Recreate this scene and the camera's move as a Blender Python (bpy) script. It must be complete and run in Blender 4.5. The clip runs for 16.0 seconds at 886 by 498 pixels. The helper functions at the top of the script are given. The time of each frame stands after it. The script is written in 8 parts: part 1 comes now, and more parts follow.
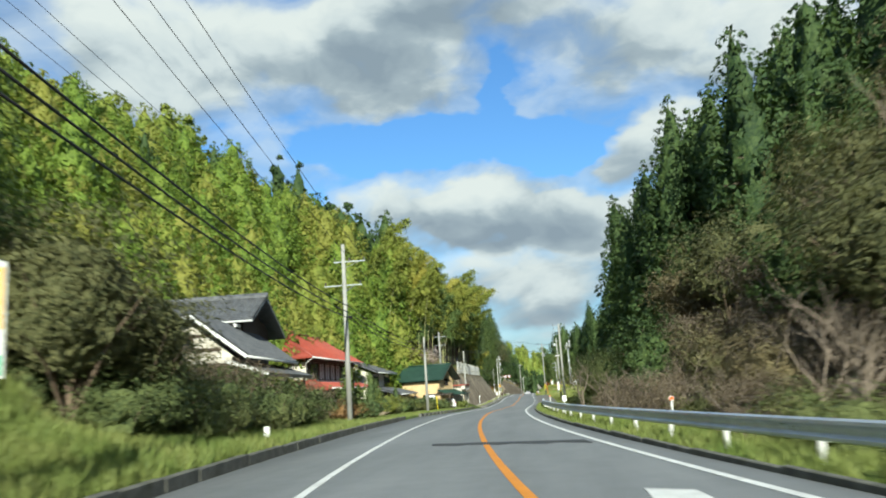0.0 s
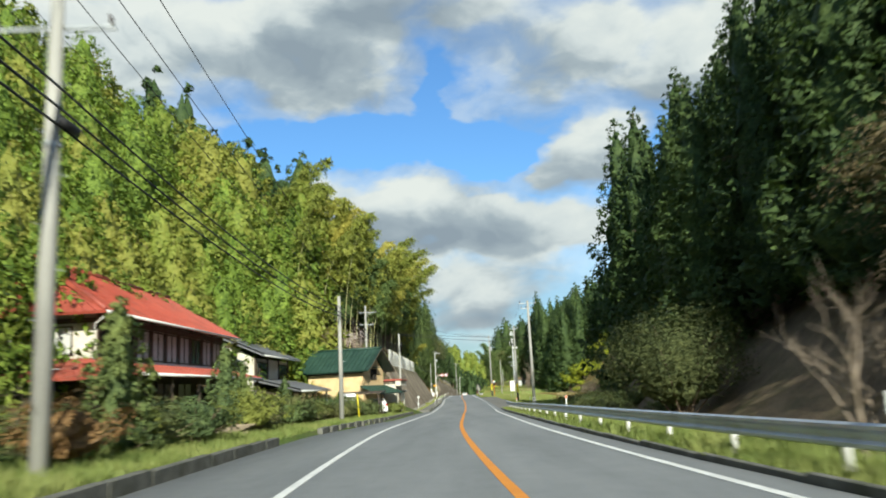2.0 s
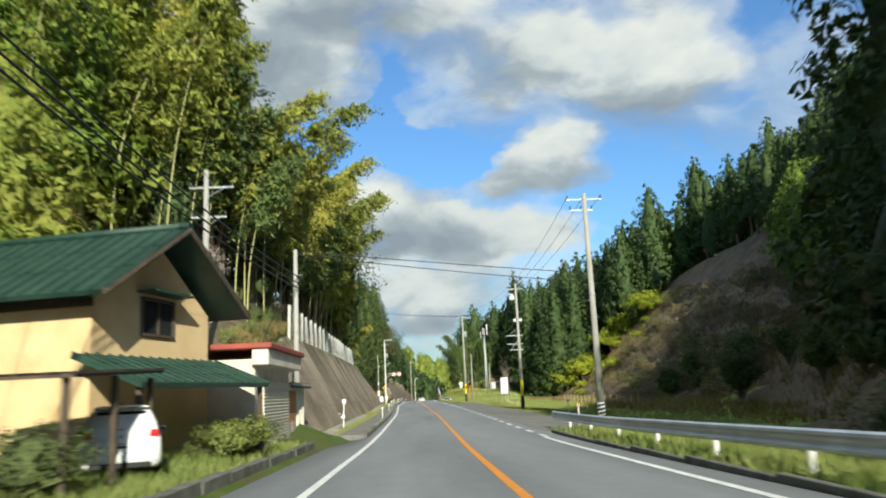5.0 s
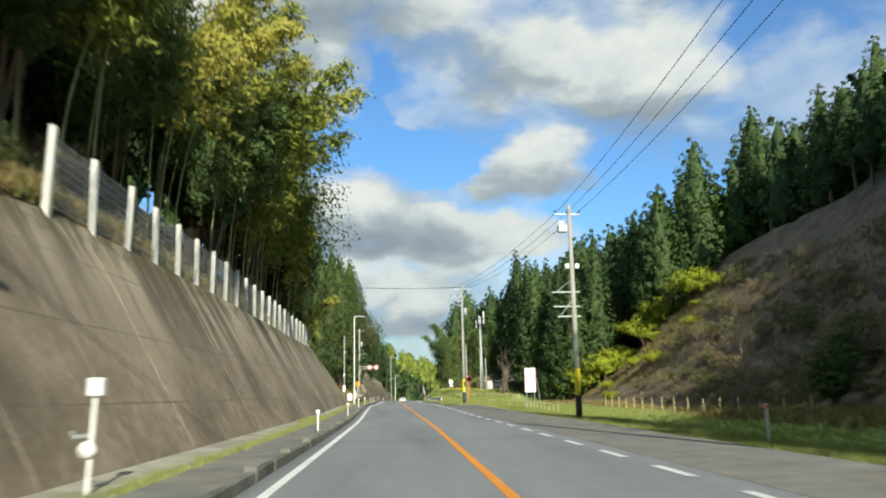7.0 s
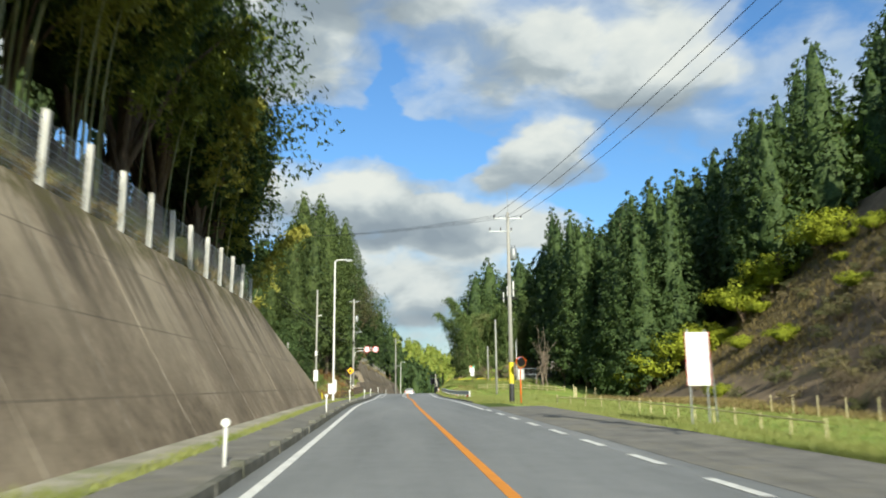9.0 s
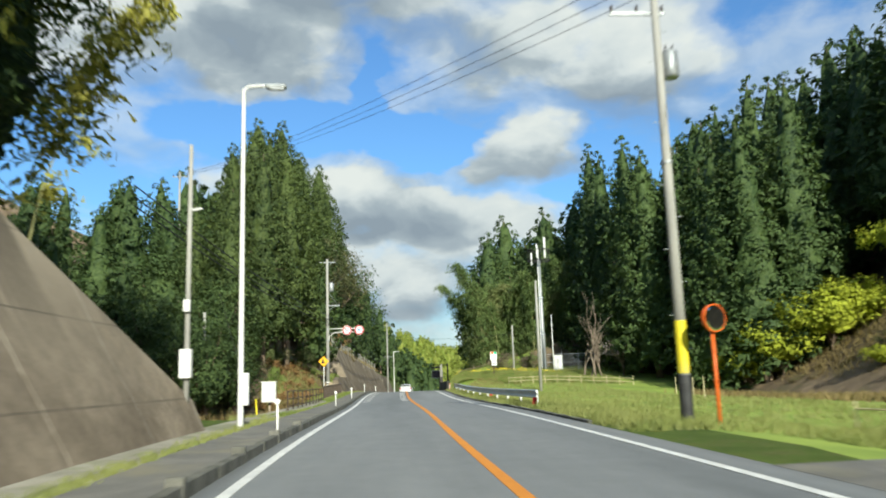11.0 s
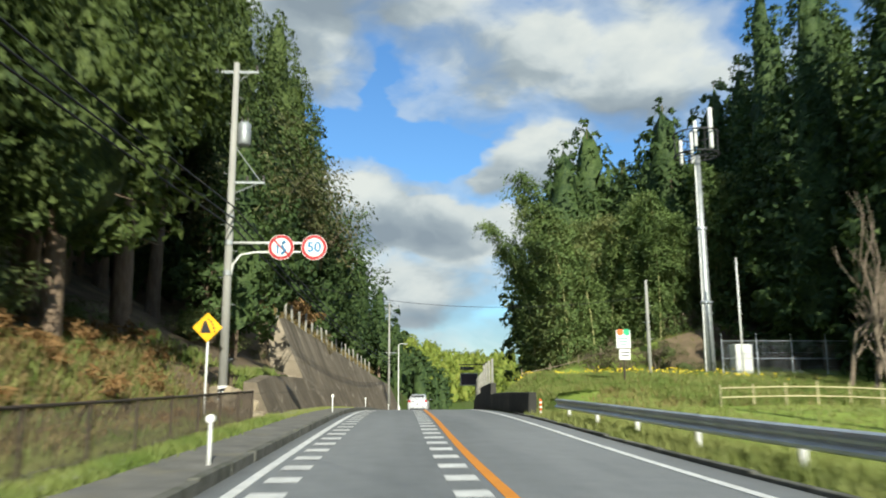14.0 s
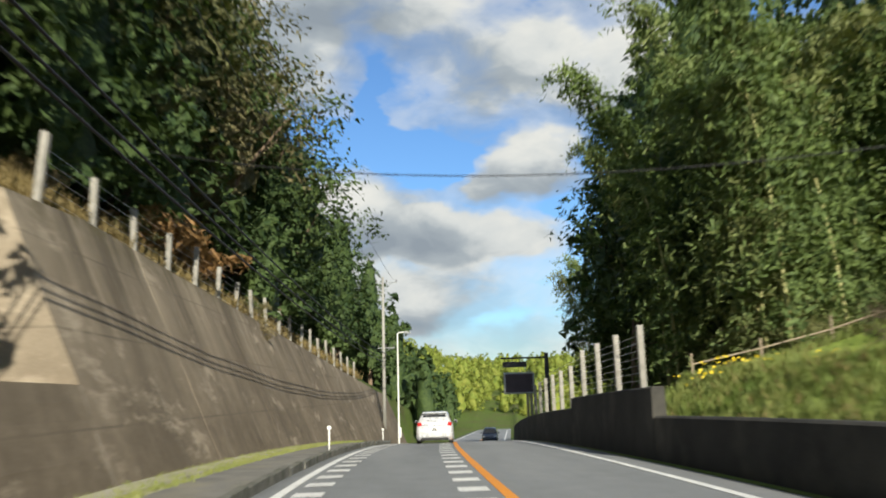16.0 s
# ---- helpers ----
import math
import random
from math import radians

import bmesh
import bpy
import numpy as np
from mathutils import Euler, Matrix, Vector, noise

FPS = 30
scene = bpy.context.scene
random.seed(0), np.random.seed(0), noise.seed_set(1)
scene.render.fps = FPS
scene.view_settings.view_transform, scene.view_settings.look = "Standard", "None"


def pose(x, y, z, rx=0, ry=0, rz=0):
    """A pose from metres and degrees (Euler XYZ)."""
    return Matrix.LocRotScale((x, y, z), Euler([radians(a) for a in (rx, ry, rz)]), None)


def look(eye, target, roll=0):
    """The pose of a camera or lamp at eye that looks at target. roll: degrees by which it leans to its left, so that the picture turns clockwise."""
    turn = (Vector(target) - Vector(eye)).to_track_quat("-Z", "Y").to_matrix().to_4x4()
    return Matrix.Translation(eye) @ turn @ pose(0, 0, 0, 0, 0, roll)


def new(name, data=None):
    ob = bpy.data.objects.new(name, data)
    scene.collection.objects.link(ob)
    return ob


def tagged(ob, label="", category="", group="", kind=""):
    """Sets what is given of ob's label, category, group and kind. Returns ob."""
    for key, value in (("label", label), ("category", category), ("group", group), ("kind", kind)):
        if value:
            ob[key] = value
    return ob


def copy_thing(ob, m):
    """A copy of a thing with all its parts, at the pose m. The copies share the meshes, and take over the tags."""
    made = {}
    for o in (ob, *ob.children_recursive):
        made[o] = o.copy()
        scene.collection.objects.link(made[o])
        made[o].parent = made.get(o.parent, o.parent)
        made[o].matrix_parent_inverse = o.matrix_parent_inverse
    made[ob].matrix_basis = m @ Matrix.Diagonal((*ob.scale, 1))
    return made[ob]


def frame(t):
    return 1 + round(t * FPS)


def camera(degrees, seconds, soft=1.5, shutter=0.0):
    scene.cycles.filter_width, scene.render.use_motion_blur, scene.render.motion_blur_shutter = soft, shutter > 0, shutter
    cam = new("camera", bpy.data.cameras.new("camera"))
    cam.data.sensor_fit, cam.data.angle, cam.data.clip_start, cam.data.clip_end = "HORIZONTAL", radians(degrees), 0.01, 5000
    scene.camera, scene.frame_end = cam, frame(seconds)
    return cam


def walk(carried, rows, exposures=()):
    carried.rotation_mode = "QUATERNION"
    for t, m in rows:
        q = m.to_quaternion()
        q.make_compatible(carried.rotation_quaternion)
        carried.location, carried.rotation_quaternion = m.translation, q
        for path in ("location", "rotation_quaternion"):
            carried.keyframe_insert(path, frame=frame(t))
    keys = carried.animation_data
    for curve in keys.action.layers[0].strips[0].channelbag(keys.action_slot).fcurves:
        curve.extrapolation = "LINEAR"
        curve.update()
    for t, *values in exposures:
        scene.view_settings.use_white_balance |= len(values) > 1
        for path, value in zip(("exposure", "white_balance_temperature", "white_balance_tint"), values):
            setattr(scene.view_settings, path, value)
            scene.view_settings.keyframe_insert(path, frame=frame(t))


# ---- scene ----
cam = camera(59.4, 16.0, 1.9, 0.45)
METRES, EYE, TILT, LEAN, TURN = 255.0, 1.33, 0.0, 0.0, 6.0
ROWS = [
    (0.0, 0.0, 0.0, 0.0, 0.69, 10.43, 3.75),
    (0.5, -0.0017, 0.0327, -0.0004, -0.79, 10.58, 3.42),
    (1.0, -0.0022, 0.0656, -0.0006, -1.95, 10.67, 3.3),
    (1.5, -0.002, 0.0973, -0.001, -3.28, 10.47, 2.94),
    (2.0, -0.0013, 0.1318, -0.0013, -4.63, 10.24, 2.85),
    (2.5, -0.0002, 0.1652, -0.0016, -5.59, 10.3, 2.83),
    (3.0, 0.0018, 0.1989, -0.0019, -6.58, 10.06, 2.36),
    (3.5, 0.004, 0.2318, -0.0022, -7.24, 9.99, 2.37),
    (4.0, 0.0069, 0.2664, -0.0025, -7.81, 10.42, 2.76),
    (6.5, 0.0239, 0.4221, -0.0049, -9.29, 10.56, 1.84),
    (7.0, 0.0276, 0.4535, -0.005, -9.6, 10.6, 1.14),
    (7.5, 0.0312, 0.4855, -0.0048, -9.47, 10.6, 0.78),
    (8.0, 0.0347, 0.5176, -0.0047, -9.22, 10.43, 1.02),
    (8.5, 0.0381, 0.5486, -0.0047, -9.38, 10.0, 0.77),
    (9.0, 0.0416, 0.5808, -0.0045, -9.2, 9.93, 0.51),
    (9.5, 0.0447, 0.611, -0.0046, -9.02, 9.7, 1.18),
    (12.0, 0.0586, 0.7631, -0.0037, -10.07, 9.4, 1.82),
    (12.5, 0.062, 0.7923, -0.0038, -9.49, 9.64, 1.57),
    (13.0, 0.0653, 0.8211, -0.0039, -9.49, 9.57, 1.43),
    (13.5, 0.0683, 0.8498, -0.0041, -9.74, 9.76, 0.83),
    (14.0, 0.0712, 0.8789, -0.0044, -9.77, 10.06, 0.23),
    (14.5, 0.074, 0.9083, -0.0043, -9.8, 10.29, -0.1),
    (15.0, 0.077, 0.9375, -0.0042, -9.76, 10.54, -0.08),
    (15.5, 0.0805, 0.9666, -0.0039, -9.67, 10.6, 0.56),
    (16.0, 0.0841, 0.9955, -0.0037, -9.88, 10.6, 1.55),
]
walk(cam, [(t, pose(0, 0, EYE, TILT, LEAN, TURN) @ pose(METRES * x, METRES * y, METRES * z, 90 + pitch, roll, yaw)) for t, x, y, z, yaw, pitch, roll in ROWS], exposures=[(0.0, 0.75, 6250, -4), (2.5, 0.75, 6500, -1), (9.5, 0.75, 6600, 0), (12.5, 0.72, 6250, -2), (14.5, 0.70, 6600, 1), (16.0, 0.72, 6800, 5)])

# ---- world, sun, exposure ----
SUN_AZ = math.atan2(0.17, -0.985)          # heading of the sun, clockwise from +y
SUN_EL = radians(26)
sun_way = Vector((math.sin(SUN_AZ) * math.cos(SUN_EL), math.cos(SUN_AZ) * math.cos(SUN_EL), math.sin(SUN_EL)))
sun = new("sun", bpy.data.lights.new("sun", "SUN"))
sun.data.energy, sun.data.angle, sun.data.color = 4.5, radians(0.6), (1.0, 0.93, 0.82)
sun.matrix_world = look((0, 0, 80), Vector((0, 0, 80)) - sun_way)


class Nodes:
    """Short hand for building node trees."""

    def __init__(self, tree):
        self.t = tree
        tree.nodes.clear()

    def n(self, kind, ins=None, operation="", clamp=False, blend=""):
        node = self.t.nodes.new("ShaderNode" + kind)
        if operation:
            node.operation = operation
        if clamp:
            node.use_clamp = True
        if blend:
            node.data_type, node.blend_type = "RGBA", blend
        for k, v in (ins or {}).items():
            sock = node.inputs[k]
            if isinstance(v, bpy.types.NodeSocket):
                self.t.links.new(v, sock)
            else:
                sock.default_value = v
        return node

    def math(self, op, a, b=0.0, c=0.0, clamp=False):
        return self.n("Math", {0: a, 1: b, 2: c}, operation=op, clamp=clamp).outputs[0]

    def ramp(self, fac, stops, mode="LINEAR"):
        node = self.n("ValToRGB", {0: fac})
        el = node.color_ramp.elements
        node.color_ramp.interpolation = mode
        while len(el) < len(stops):
            el.new(0.5)
        for e, (p, c) in zip(el, stops):
            e.position = p
            e.color = (c, c, c, 1) if isinstance(c, (int, float)) else (*c, 1)
        return node.outputs[0]

    def mix(self, fac, a, b, blend="MIX"):
        node = self.n("Mix", {0: fac, 6: a if not isinstance(a, tuple) else (*a, 1), 7: b if not isinstance(b, tuple) else (*b, 1)}, blend=blend)
        return node.outputs[2]

    def noise(self, vec, scale, detail=4, rough=0.55):
        return self.n("TexNoise", {"Vector": vec, "Scale": scale, "Detail": detail, "Roughness": rough}).outputs[0]


def heading(az, el):
    a, e = radians(az), radians(el)
    return (math.sin(a) * math.cos(e), math.cos(a) * math.cos(e), math.sin(e))


world = bpy.data.worlds.new("sky")
scene.world = world
world.use_nodes = True
w = Nodes(world.node_tree)
sky = w.n("TexSky")
sky.sky_type, sky.sun_disc, sky.sun_elevation, sky.sun_rotation = "NISHITA", False, SUN_EL, SUN_AZ
sky.air_density, sky.dust_density, sky.ozone_density = 1.2, 0.6, 2.5
way = w.n("TexCoord").outputs["Generated"]
flat = w.n("Mapping", {"Vector": way, "Scale": (1.0, 1.0, 1.7)}).outputs[0]
warp = w.n("TexNoise", {"Vector": flat, "Scale": 5.0, "Detail": 3.0}).outputs["Color"]
warped = w.n("VectorMath", {0: flat, 1: w.n("VectorMath", {0: w.n("VectorMath", {0: warp, 1: (0.5, 0.5, 0.5)}, operation="SUBTRACT").outputs[0], "Scale": 0.14}, operation="SCALE").outputs[0]}, operation="ADD").outputs[0]
billow = w.noise(warped, 3.4, 7, 0.54)
# cloud banks (azimuth, elevation, reach in degrees across and up, weight) and the gaps between them
# the last entry is an unseen bank overhead, added for more fill light
BANKS = [(-25, 24.5, 11, 6.5, 0.38), (-11, 25, 10, 5.0, 0.34), (6.5, 25.5, 9, 5.6, 0.38), (17, 24, 10, 6.5, 0.36), (-4, 29, 14, 4, 0.30), (-9, 13.0, 6.5, 3.4, 0.40), (-3, 12.8, 5, 3.0, 0.36), (0, 8, 12, 4.2, 0.36),
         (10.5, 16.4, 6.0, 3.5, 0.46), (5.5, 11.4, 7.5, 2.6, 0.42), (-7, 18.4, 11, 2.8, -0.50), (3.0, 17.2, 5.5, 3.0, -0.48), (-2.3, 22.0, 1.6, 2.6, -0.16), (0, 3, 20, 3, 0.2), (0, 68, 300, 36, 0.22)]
sep = w.n("SeparateXYZ", {0: way})
az = w.math("MULTIPLY", w.math("ARCTAN2", sep.outputs[0], sep.outputs[1]), 57.2958)
el = w.math("MULTIPLY", w.math("ARCSINE", sep.outputs[2]), 57.2958)
sway = w.n("SeparateXYZ", {0: w.n("TexNoise", {"Vector": flat, "Scale": 6.0, "Detail": 4.0, "Roughness": 0.55}).outputs["Color"]})
az = w.math("ADD", az, w.math("MULTIPLY", w.math("SUBTRACT", sway.outputs[0], 0.5), 13.0))
el = w.math("ADD", el, w.math("MULTIPLY", w.math("SUBTRACT", sway.outputs[1], 0.5), 7.0))
cover = w.math("ADD", w.math("MULTIPLY", w.math("SUBTRACT", billow, 0.5), 1.15), 0.5)
lit = w.math("MULTIPLY", w.math("SUBTRACT", billow, 0.5), 0.0)
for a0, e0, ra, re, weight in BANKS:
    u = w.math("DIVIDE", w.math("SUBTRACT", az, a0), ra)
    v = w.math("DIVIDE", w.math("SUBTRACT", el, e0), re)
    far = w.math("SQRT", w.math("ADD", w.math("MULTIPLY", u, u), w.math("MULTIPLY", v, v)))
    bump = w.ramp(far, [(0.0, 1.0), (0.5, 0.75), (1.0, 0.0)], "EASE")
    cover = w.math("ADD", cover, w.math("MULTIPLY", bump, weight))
    if weight > 0.25:      # the tops of a bank catch the sun, its foot is grey
        lit = w.math("ADD", lit, w.math("MULTIPLY", bump, v))
mask = w.ramp(cover, [(0.44, 0.0), (0.60, 0.5), (0.80, 1.0)], "EASE")
thick = w.noise(w.n("Mapping", {"Vector": warped, "Location": (0.0, 0.0, 0.06)}).outputs[0], 5.0, 5, 0.5)
upper = w.noise(w.n("Mapping", {"Vector": warped, "Location": (0.01, 0.0, 0.05)}).outputs[0], 3.4, 5, 0.5)
crest = w.math("SUBTRACT", billow, upper)
body = w.math("ADD", w.math("ADD", w.math("MULTIPLY", lit, 0.55), w.math("MULTIPLY", crest, 2.4)), w.math("ADD", w.math("MULTIPLY", w.math("SUBTRACT", 0.5, thick), 1.1), 0.52))
shade = w.ramp(body, [(0.08, (0.36, 0.42, 0.51)), (0.34, (0.50, 0.56, 0.64)), (0.58, (0.84, 0.87, 0.91)), (0.80, (1.0, 1.0, 1.0))])
blue = w.mix(1.0, sky.outputs[0], (0.74, 1.04, 1.45), "MULTIPLY")
clouds = w.mix(1.0, shade, (6.9, 6.9, 6.9), "MULTIPLY")
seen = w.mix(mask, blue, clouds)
w.n("OutputWorld", {0: w.n("Background", {0: seen, 1: 0.072}).outputs[0]})

# ---- the road's line ----
_a = radians(TURN)
_py = np.array([METRES * (r[1] * math.sin(_a) + r[2] * math.cos(_a)) for r in ROWS])
_px = np.array([METRES * (r[1] * math.cos(_a) - r[2] * math.sin(_a)) for r in ROWS])
_pz = np.array([METRES * r[3] for r in ROWS])
TY = np.arange(-200.0, 1400.0, 2.0)
TX, TZ = np.interp(TY, _py, _px), np.interp(TY, _py, _pz)
TX = np.where(TY < 0, -0.17 * TY - 0.0009 * TY ** 2, TX)
TZ = np.where(TY < 0, -0.004 * TY, TZ)
_d = np.clip(TY - 255, 0, None)
TX = TX + np.where(_d < 70, 0.0011 * _d ** 2, 5.39 + 0.154 * (_d - 70))
TZ = TZ - np.where(_d < 75, 0.00066 * _d ** 2, 3.71 + 0.03 * (_d - 75))
_k = np.exp(-0.5 * (np.arange(-6, 7) / 2.6) ** 2)
_k /= _k.sum()
TX = np.convolve(np.pad(TX, 6, "edge"), _k, "valid") + np.interp(TY, [70, 115], [1.36, 1.50])
TZ = np.convolve(np.pad(TZ, 6, "edge"), _k, "valid") + np.interp(TY, [104, 124, 160, 190], [0.0, -0.08, -0.06, 0.0])


def cx(y):
    return float(np.interp(y, TY, TX))


def rz(y):
    return float(np.interp(y, TY, TZ))


def at(d, y, up=0.0):
    """The place d metres right of the road's centre line."""
    return Vector((cx(y) + d, y, rz(y) + up))


def turn(y):
    """The road's heading at y, as a turn about z."""
    return -math.atan2(cx(y + 2) - cx(y - 2), 4)


def knots(y, *pairs):
    return float(np.interp(y, [p[0] for p in pairs], [p[1] for p in pairs]))


def kerb_left(y):
    """The kerb before the gardens draws in towards the lane."""
    return knots(y, (66, -6.35), (80, -5.6), (88, -5.25), (112, -5.25))


def toe_left(y):
    return knots(y, (-60, 9), (15, 9.5), (30, 18), (85, 19), (100, 16.5), (112, 11.0), (119, 7.4), (124, 8.2), (131, 9.6), (199, 9.6), (206, 9.6), (214, 10.2), (228, 10.2), (238, 9.2), (251, 9.2), (253, 7.2), (266, 7.0), (268, 8.2), (330, 8.2), (420, 12), (900, 40))


def lift_left(y):
    """The height of the ground at the left toe: behind the retaining walls it stands high."""
    return knots(y, (-60, 1.6), (20, 1.6), (40, 1.0), (85, 0.7), (105, 1.4), (119, 1.6), (124, 3.2), (131, 5.5), (134, 5.7), (193, 5.7), (199, 1.2), (206, 0.2), (212, -1.2), (218, -2.0), (229, -1.5), (237, 0.6), (241, 1.9), (251, 2.1), (254, 1.6), (267, 1.8), (268.5, 5.2), (330, 5.4), (400, 2), (900, 0))


def toe_right(y):
    return knots(y, (-60, 10), (20, 9.5), (45, 11), (65, 10.5), (100, 11.5), (114, 15), (128, 20), (150, 23), (175, 26), (205, 27), (240, 27), (262, 26), (272, 23), (274, 8), (330, 6.5), (420, 20), (900, 60))


def lift_right(y):
    return knots(y, (-60, -0.5), (110, -0.5), (125, -0.25), (205, -0.2), (240, 0.0), (252, 0.7), (262, 1.7), (268, 2.2), (275, 2.2), (290, 1.7), (330, 1.6), (420, 0))


def ground(d, y):
    """Height of the ground over the road's own height; past the crest a far hillside closes the valley."""
    return slope(d, y) + knots(y, (440, 0), (520, 9), (640, 24), (760, 33), (1000, 34)) * (1 + 0.12 * noise.noise(Vector((d * 0.012, y * 0.01, 2.0))))


def slope(d, y):
    bump = 0.12 * noise.noise(Vector((d * 0.13, y * 0.11, 3.1))) + 2.2 * noise.noise(Vector((d * 0.03, y * 0.028, 7.7))) * min(1, max(0, (abs(d) - 14) / 20))
    fade = min(1.0, max(0.0, (abs(d) - 7) / 5))
    if d < 0:
        t, l, s = toe_left(y), lift_left(y), knots(y, (0, 0.85), (60, 0.92), (100, 0.95), (130, 0.9), (196, 0.85), (206, 0.15), (232, 0.2), (242, 0.4), (258, 0.5), (400, 0.4), (900, 0.3))
        e = -d
        edge = knots(y, (66, 6.3), (80, 5.55), (88, 5.2), (112, 5.2), (119, 4.7), (330, 4.7))
        base = knots(e, (0, -0.08), (edge, -0.08), (edge + 0.2, 0.12), (max(edge + 0.4, t - 0.35), 0.1 if (119 < y < 203 or y > 252) else l * 0.75), (max(edge + 0.5, t), l))
        if 231 < y < 253:      # a level strip beside the railing, then the bank
            base = knots(e, (0, -0.08), (edge, -0.08), (edge + 0.2, 0.12), (7.4, 0.15), (max(7.6, t), l))
        return base + bump * fade + (min((e - t) * s, 44 + 8 * noise.noise(Vector((y * 0.02, 1, 1)))) if e > t else 0)
    t, l, s = toe_right(y), lift_right(y), knots(y, (0, 0.95), (110, 0.9), (150, 0.85), (175, 1.0), (205, 1.0), (228, 0.95), (245, 0.62), (272, 0.4), (278, 0.06), (330, 0.1), (420, 0.3), (900, 0.3))
    base = knots(d, (0, -0.08), (3.7, -0.08), (4.3, -0.09 if 116 < y < 191 else 0.02), (5.2, -0.09 if 116 < y < 191 else 0.02 if y < 257 else 0.9), (6.5, -0.09 if 116 < y < 191 else l * 0.6 if y < 257 else l * 0.9), (7.2, l * 0.8), (max(7.3, t), l))
    return base + bump * fade + (min((d - t) * s, knots(y, (180, 42), (206, 19), (246, 17), (275, 42)) + 8 * noise.noise(Vector((y * 0.02, 5, 1)))) if d > t else 0)


def stand(d, y, sink=0.05):
    p = at(d, y)
    p.z += ground(d, y) - sink
    return p


# ---- materials ----
def material(name, build, rough=0.8, metal=0.0, spec=0.5):
    m = bpy.data.materials.new(name)
    m.use_nodes = True
    k = Nodes(m.node_tree)
    k.bsdf = k.n("BsdfPrincipled", {"Roughness": rough, "Metallic": metal, "Specular IOR Level": spec})
    k.pos = k.n("TexCoord").outputs["Object"]
    k.world = k.n("NewGeometry").outputs["Position"]
    out = k.n("OutputMaterial")
    build(k)
    k.t.links.new(k.bsdf.outputs[0], out.inputs[0])
    return m


def bump(k, height, strength=0.3, dist=0.02):
    k.t.links.new(k.n("Bump", {"Height": height, "Strength": strength, "Distance": dist}).outputs[0], k.bsdf.inputs["Normal"])


def worn(name, low, high, scale=3.0, fine=40.0, rough=0.8, metal=0.0, relief=0.15, spec=0.4, world_space=False, dirt=None, stretch=(1, 1, 1)):
    """A surface whose colour wanders between two tones at two scales."""
    def build(k):
        src = k.world if world_space else k.pos
        src = k.n("Mapping", {"Vector": src, "Scale": stretch}).outputs[0]
        a, b = k.noise(src, scale, 5, 0.6), k.noise(src, fine, 3, 0.6)
        f = k.math("ADD", k.math("MULTIPLY", a, 0.7), k.math("MULTIPLY", b, 0.3))
        col = k.ramp(f, [(0.33, low), (0.67, high)])
        if dirt:
            col = k.mix(k.ramp(k.noise(src, scale * 0.6, 6, 0.65), [(0.52, 0.0), (0.7, 0.75)]), col, dirt)
        own = k.n("ObjectInfo").outputs["Random"]
        col = k.mix(1.0, col, k.ramp(own, [(0.0, 0.9), (1.0, 1.06)]), "MULTIPLY")
        k.t.links.new(col, k.bsdf.inputs["Base Color"])
        k.t.links.new(k.math("ADD", k.math("MULTIPLY", a, 0.2), rough - 0.1), k.bsdf.inputs["Roughness"])
        bump(k, b, relief)
    return material(name, build, rough, metal, spec)


def plain(name, colour, rough=0.5, metal=0.0):
    return worn(name, tuple(c * 0.88 for c in colour), tuple(min(1, c * 1.08) for c in colour), 4, 60, rough, metal, 0.04)


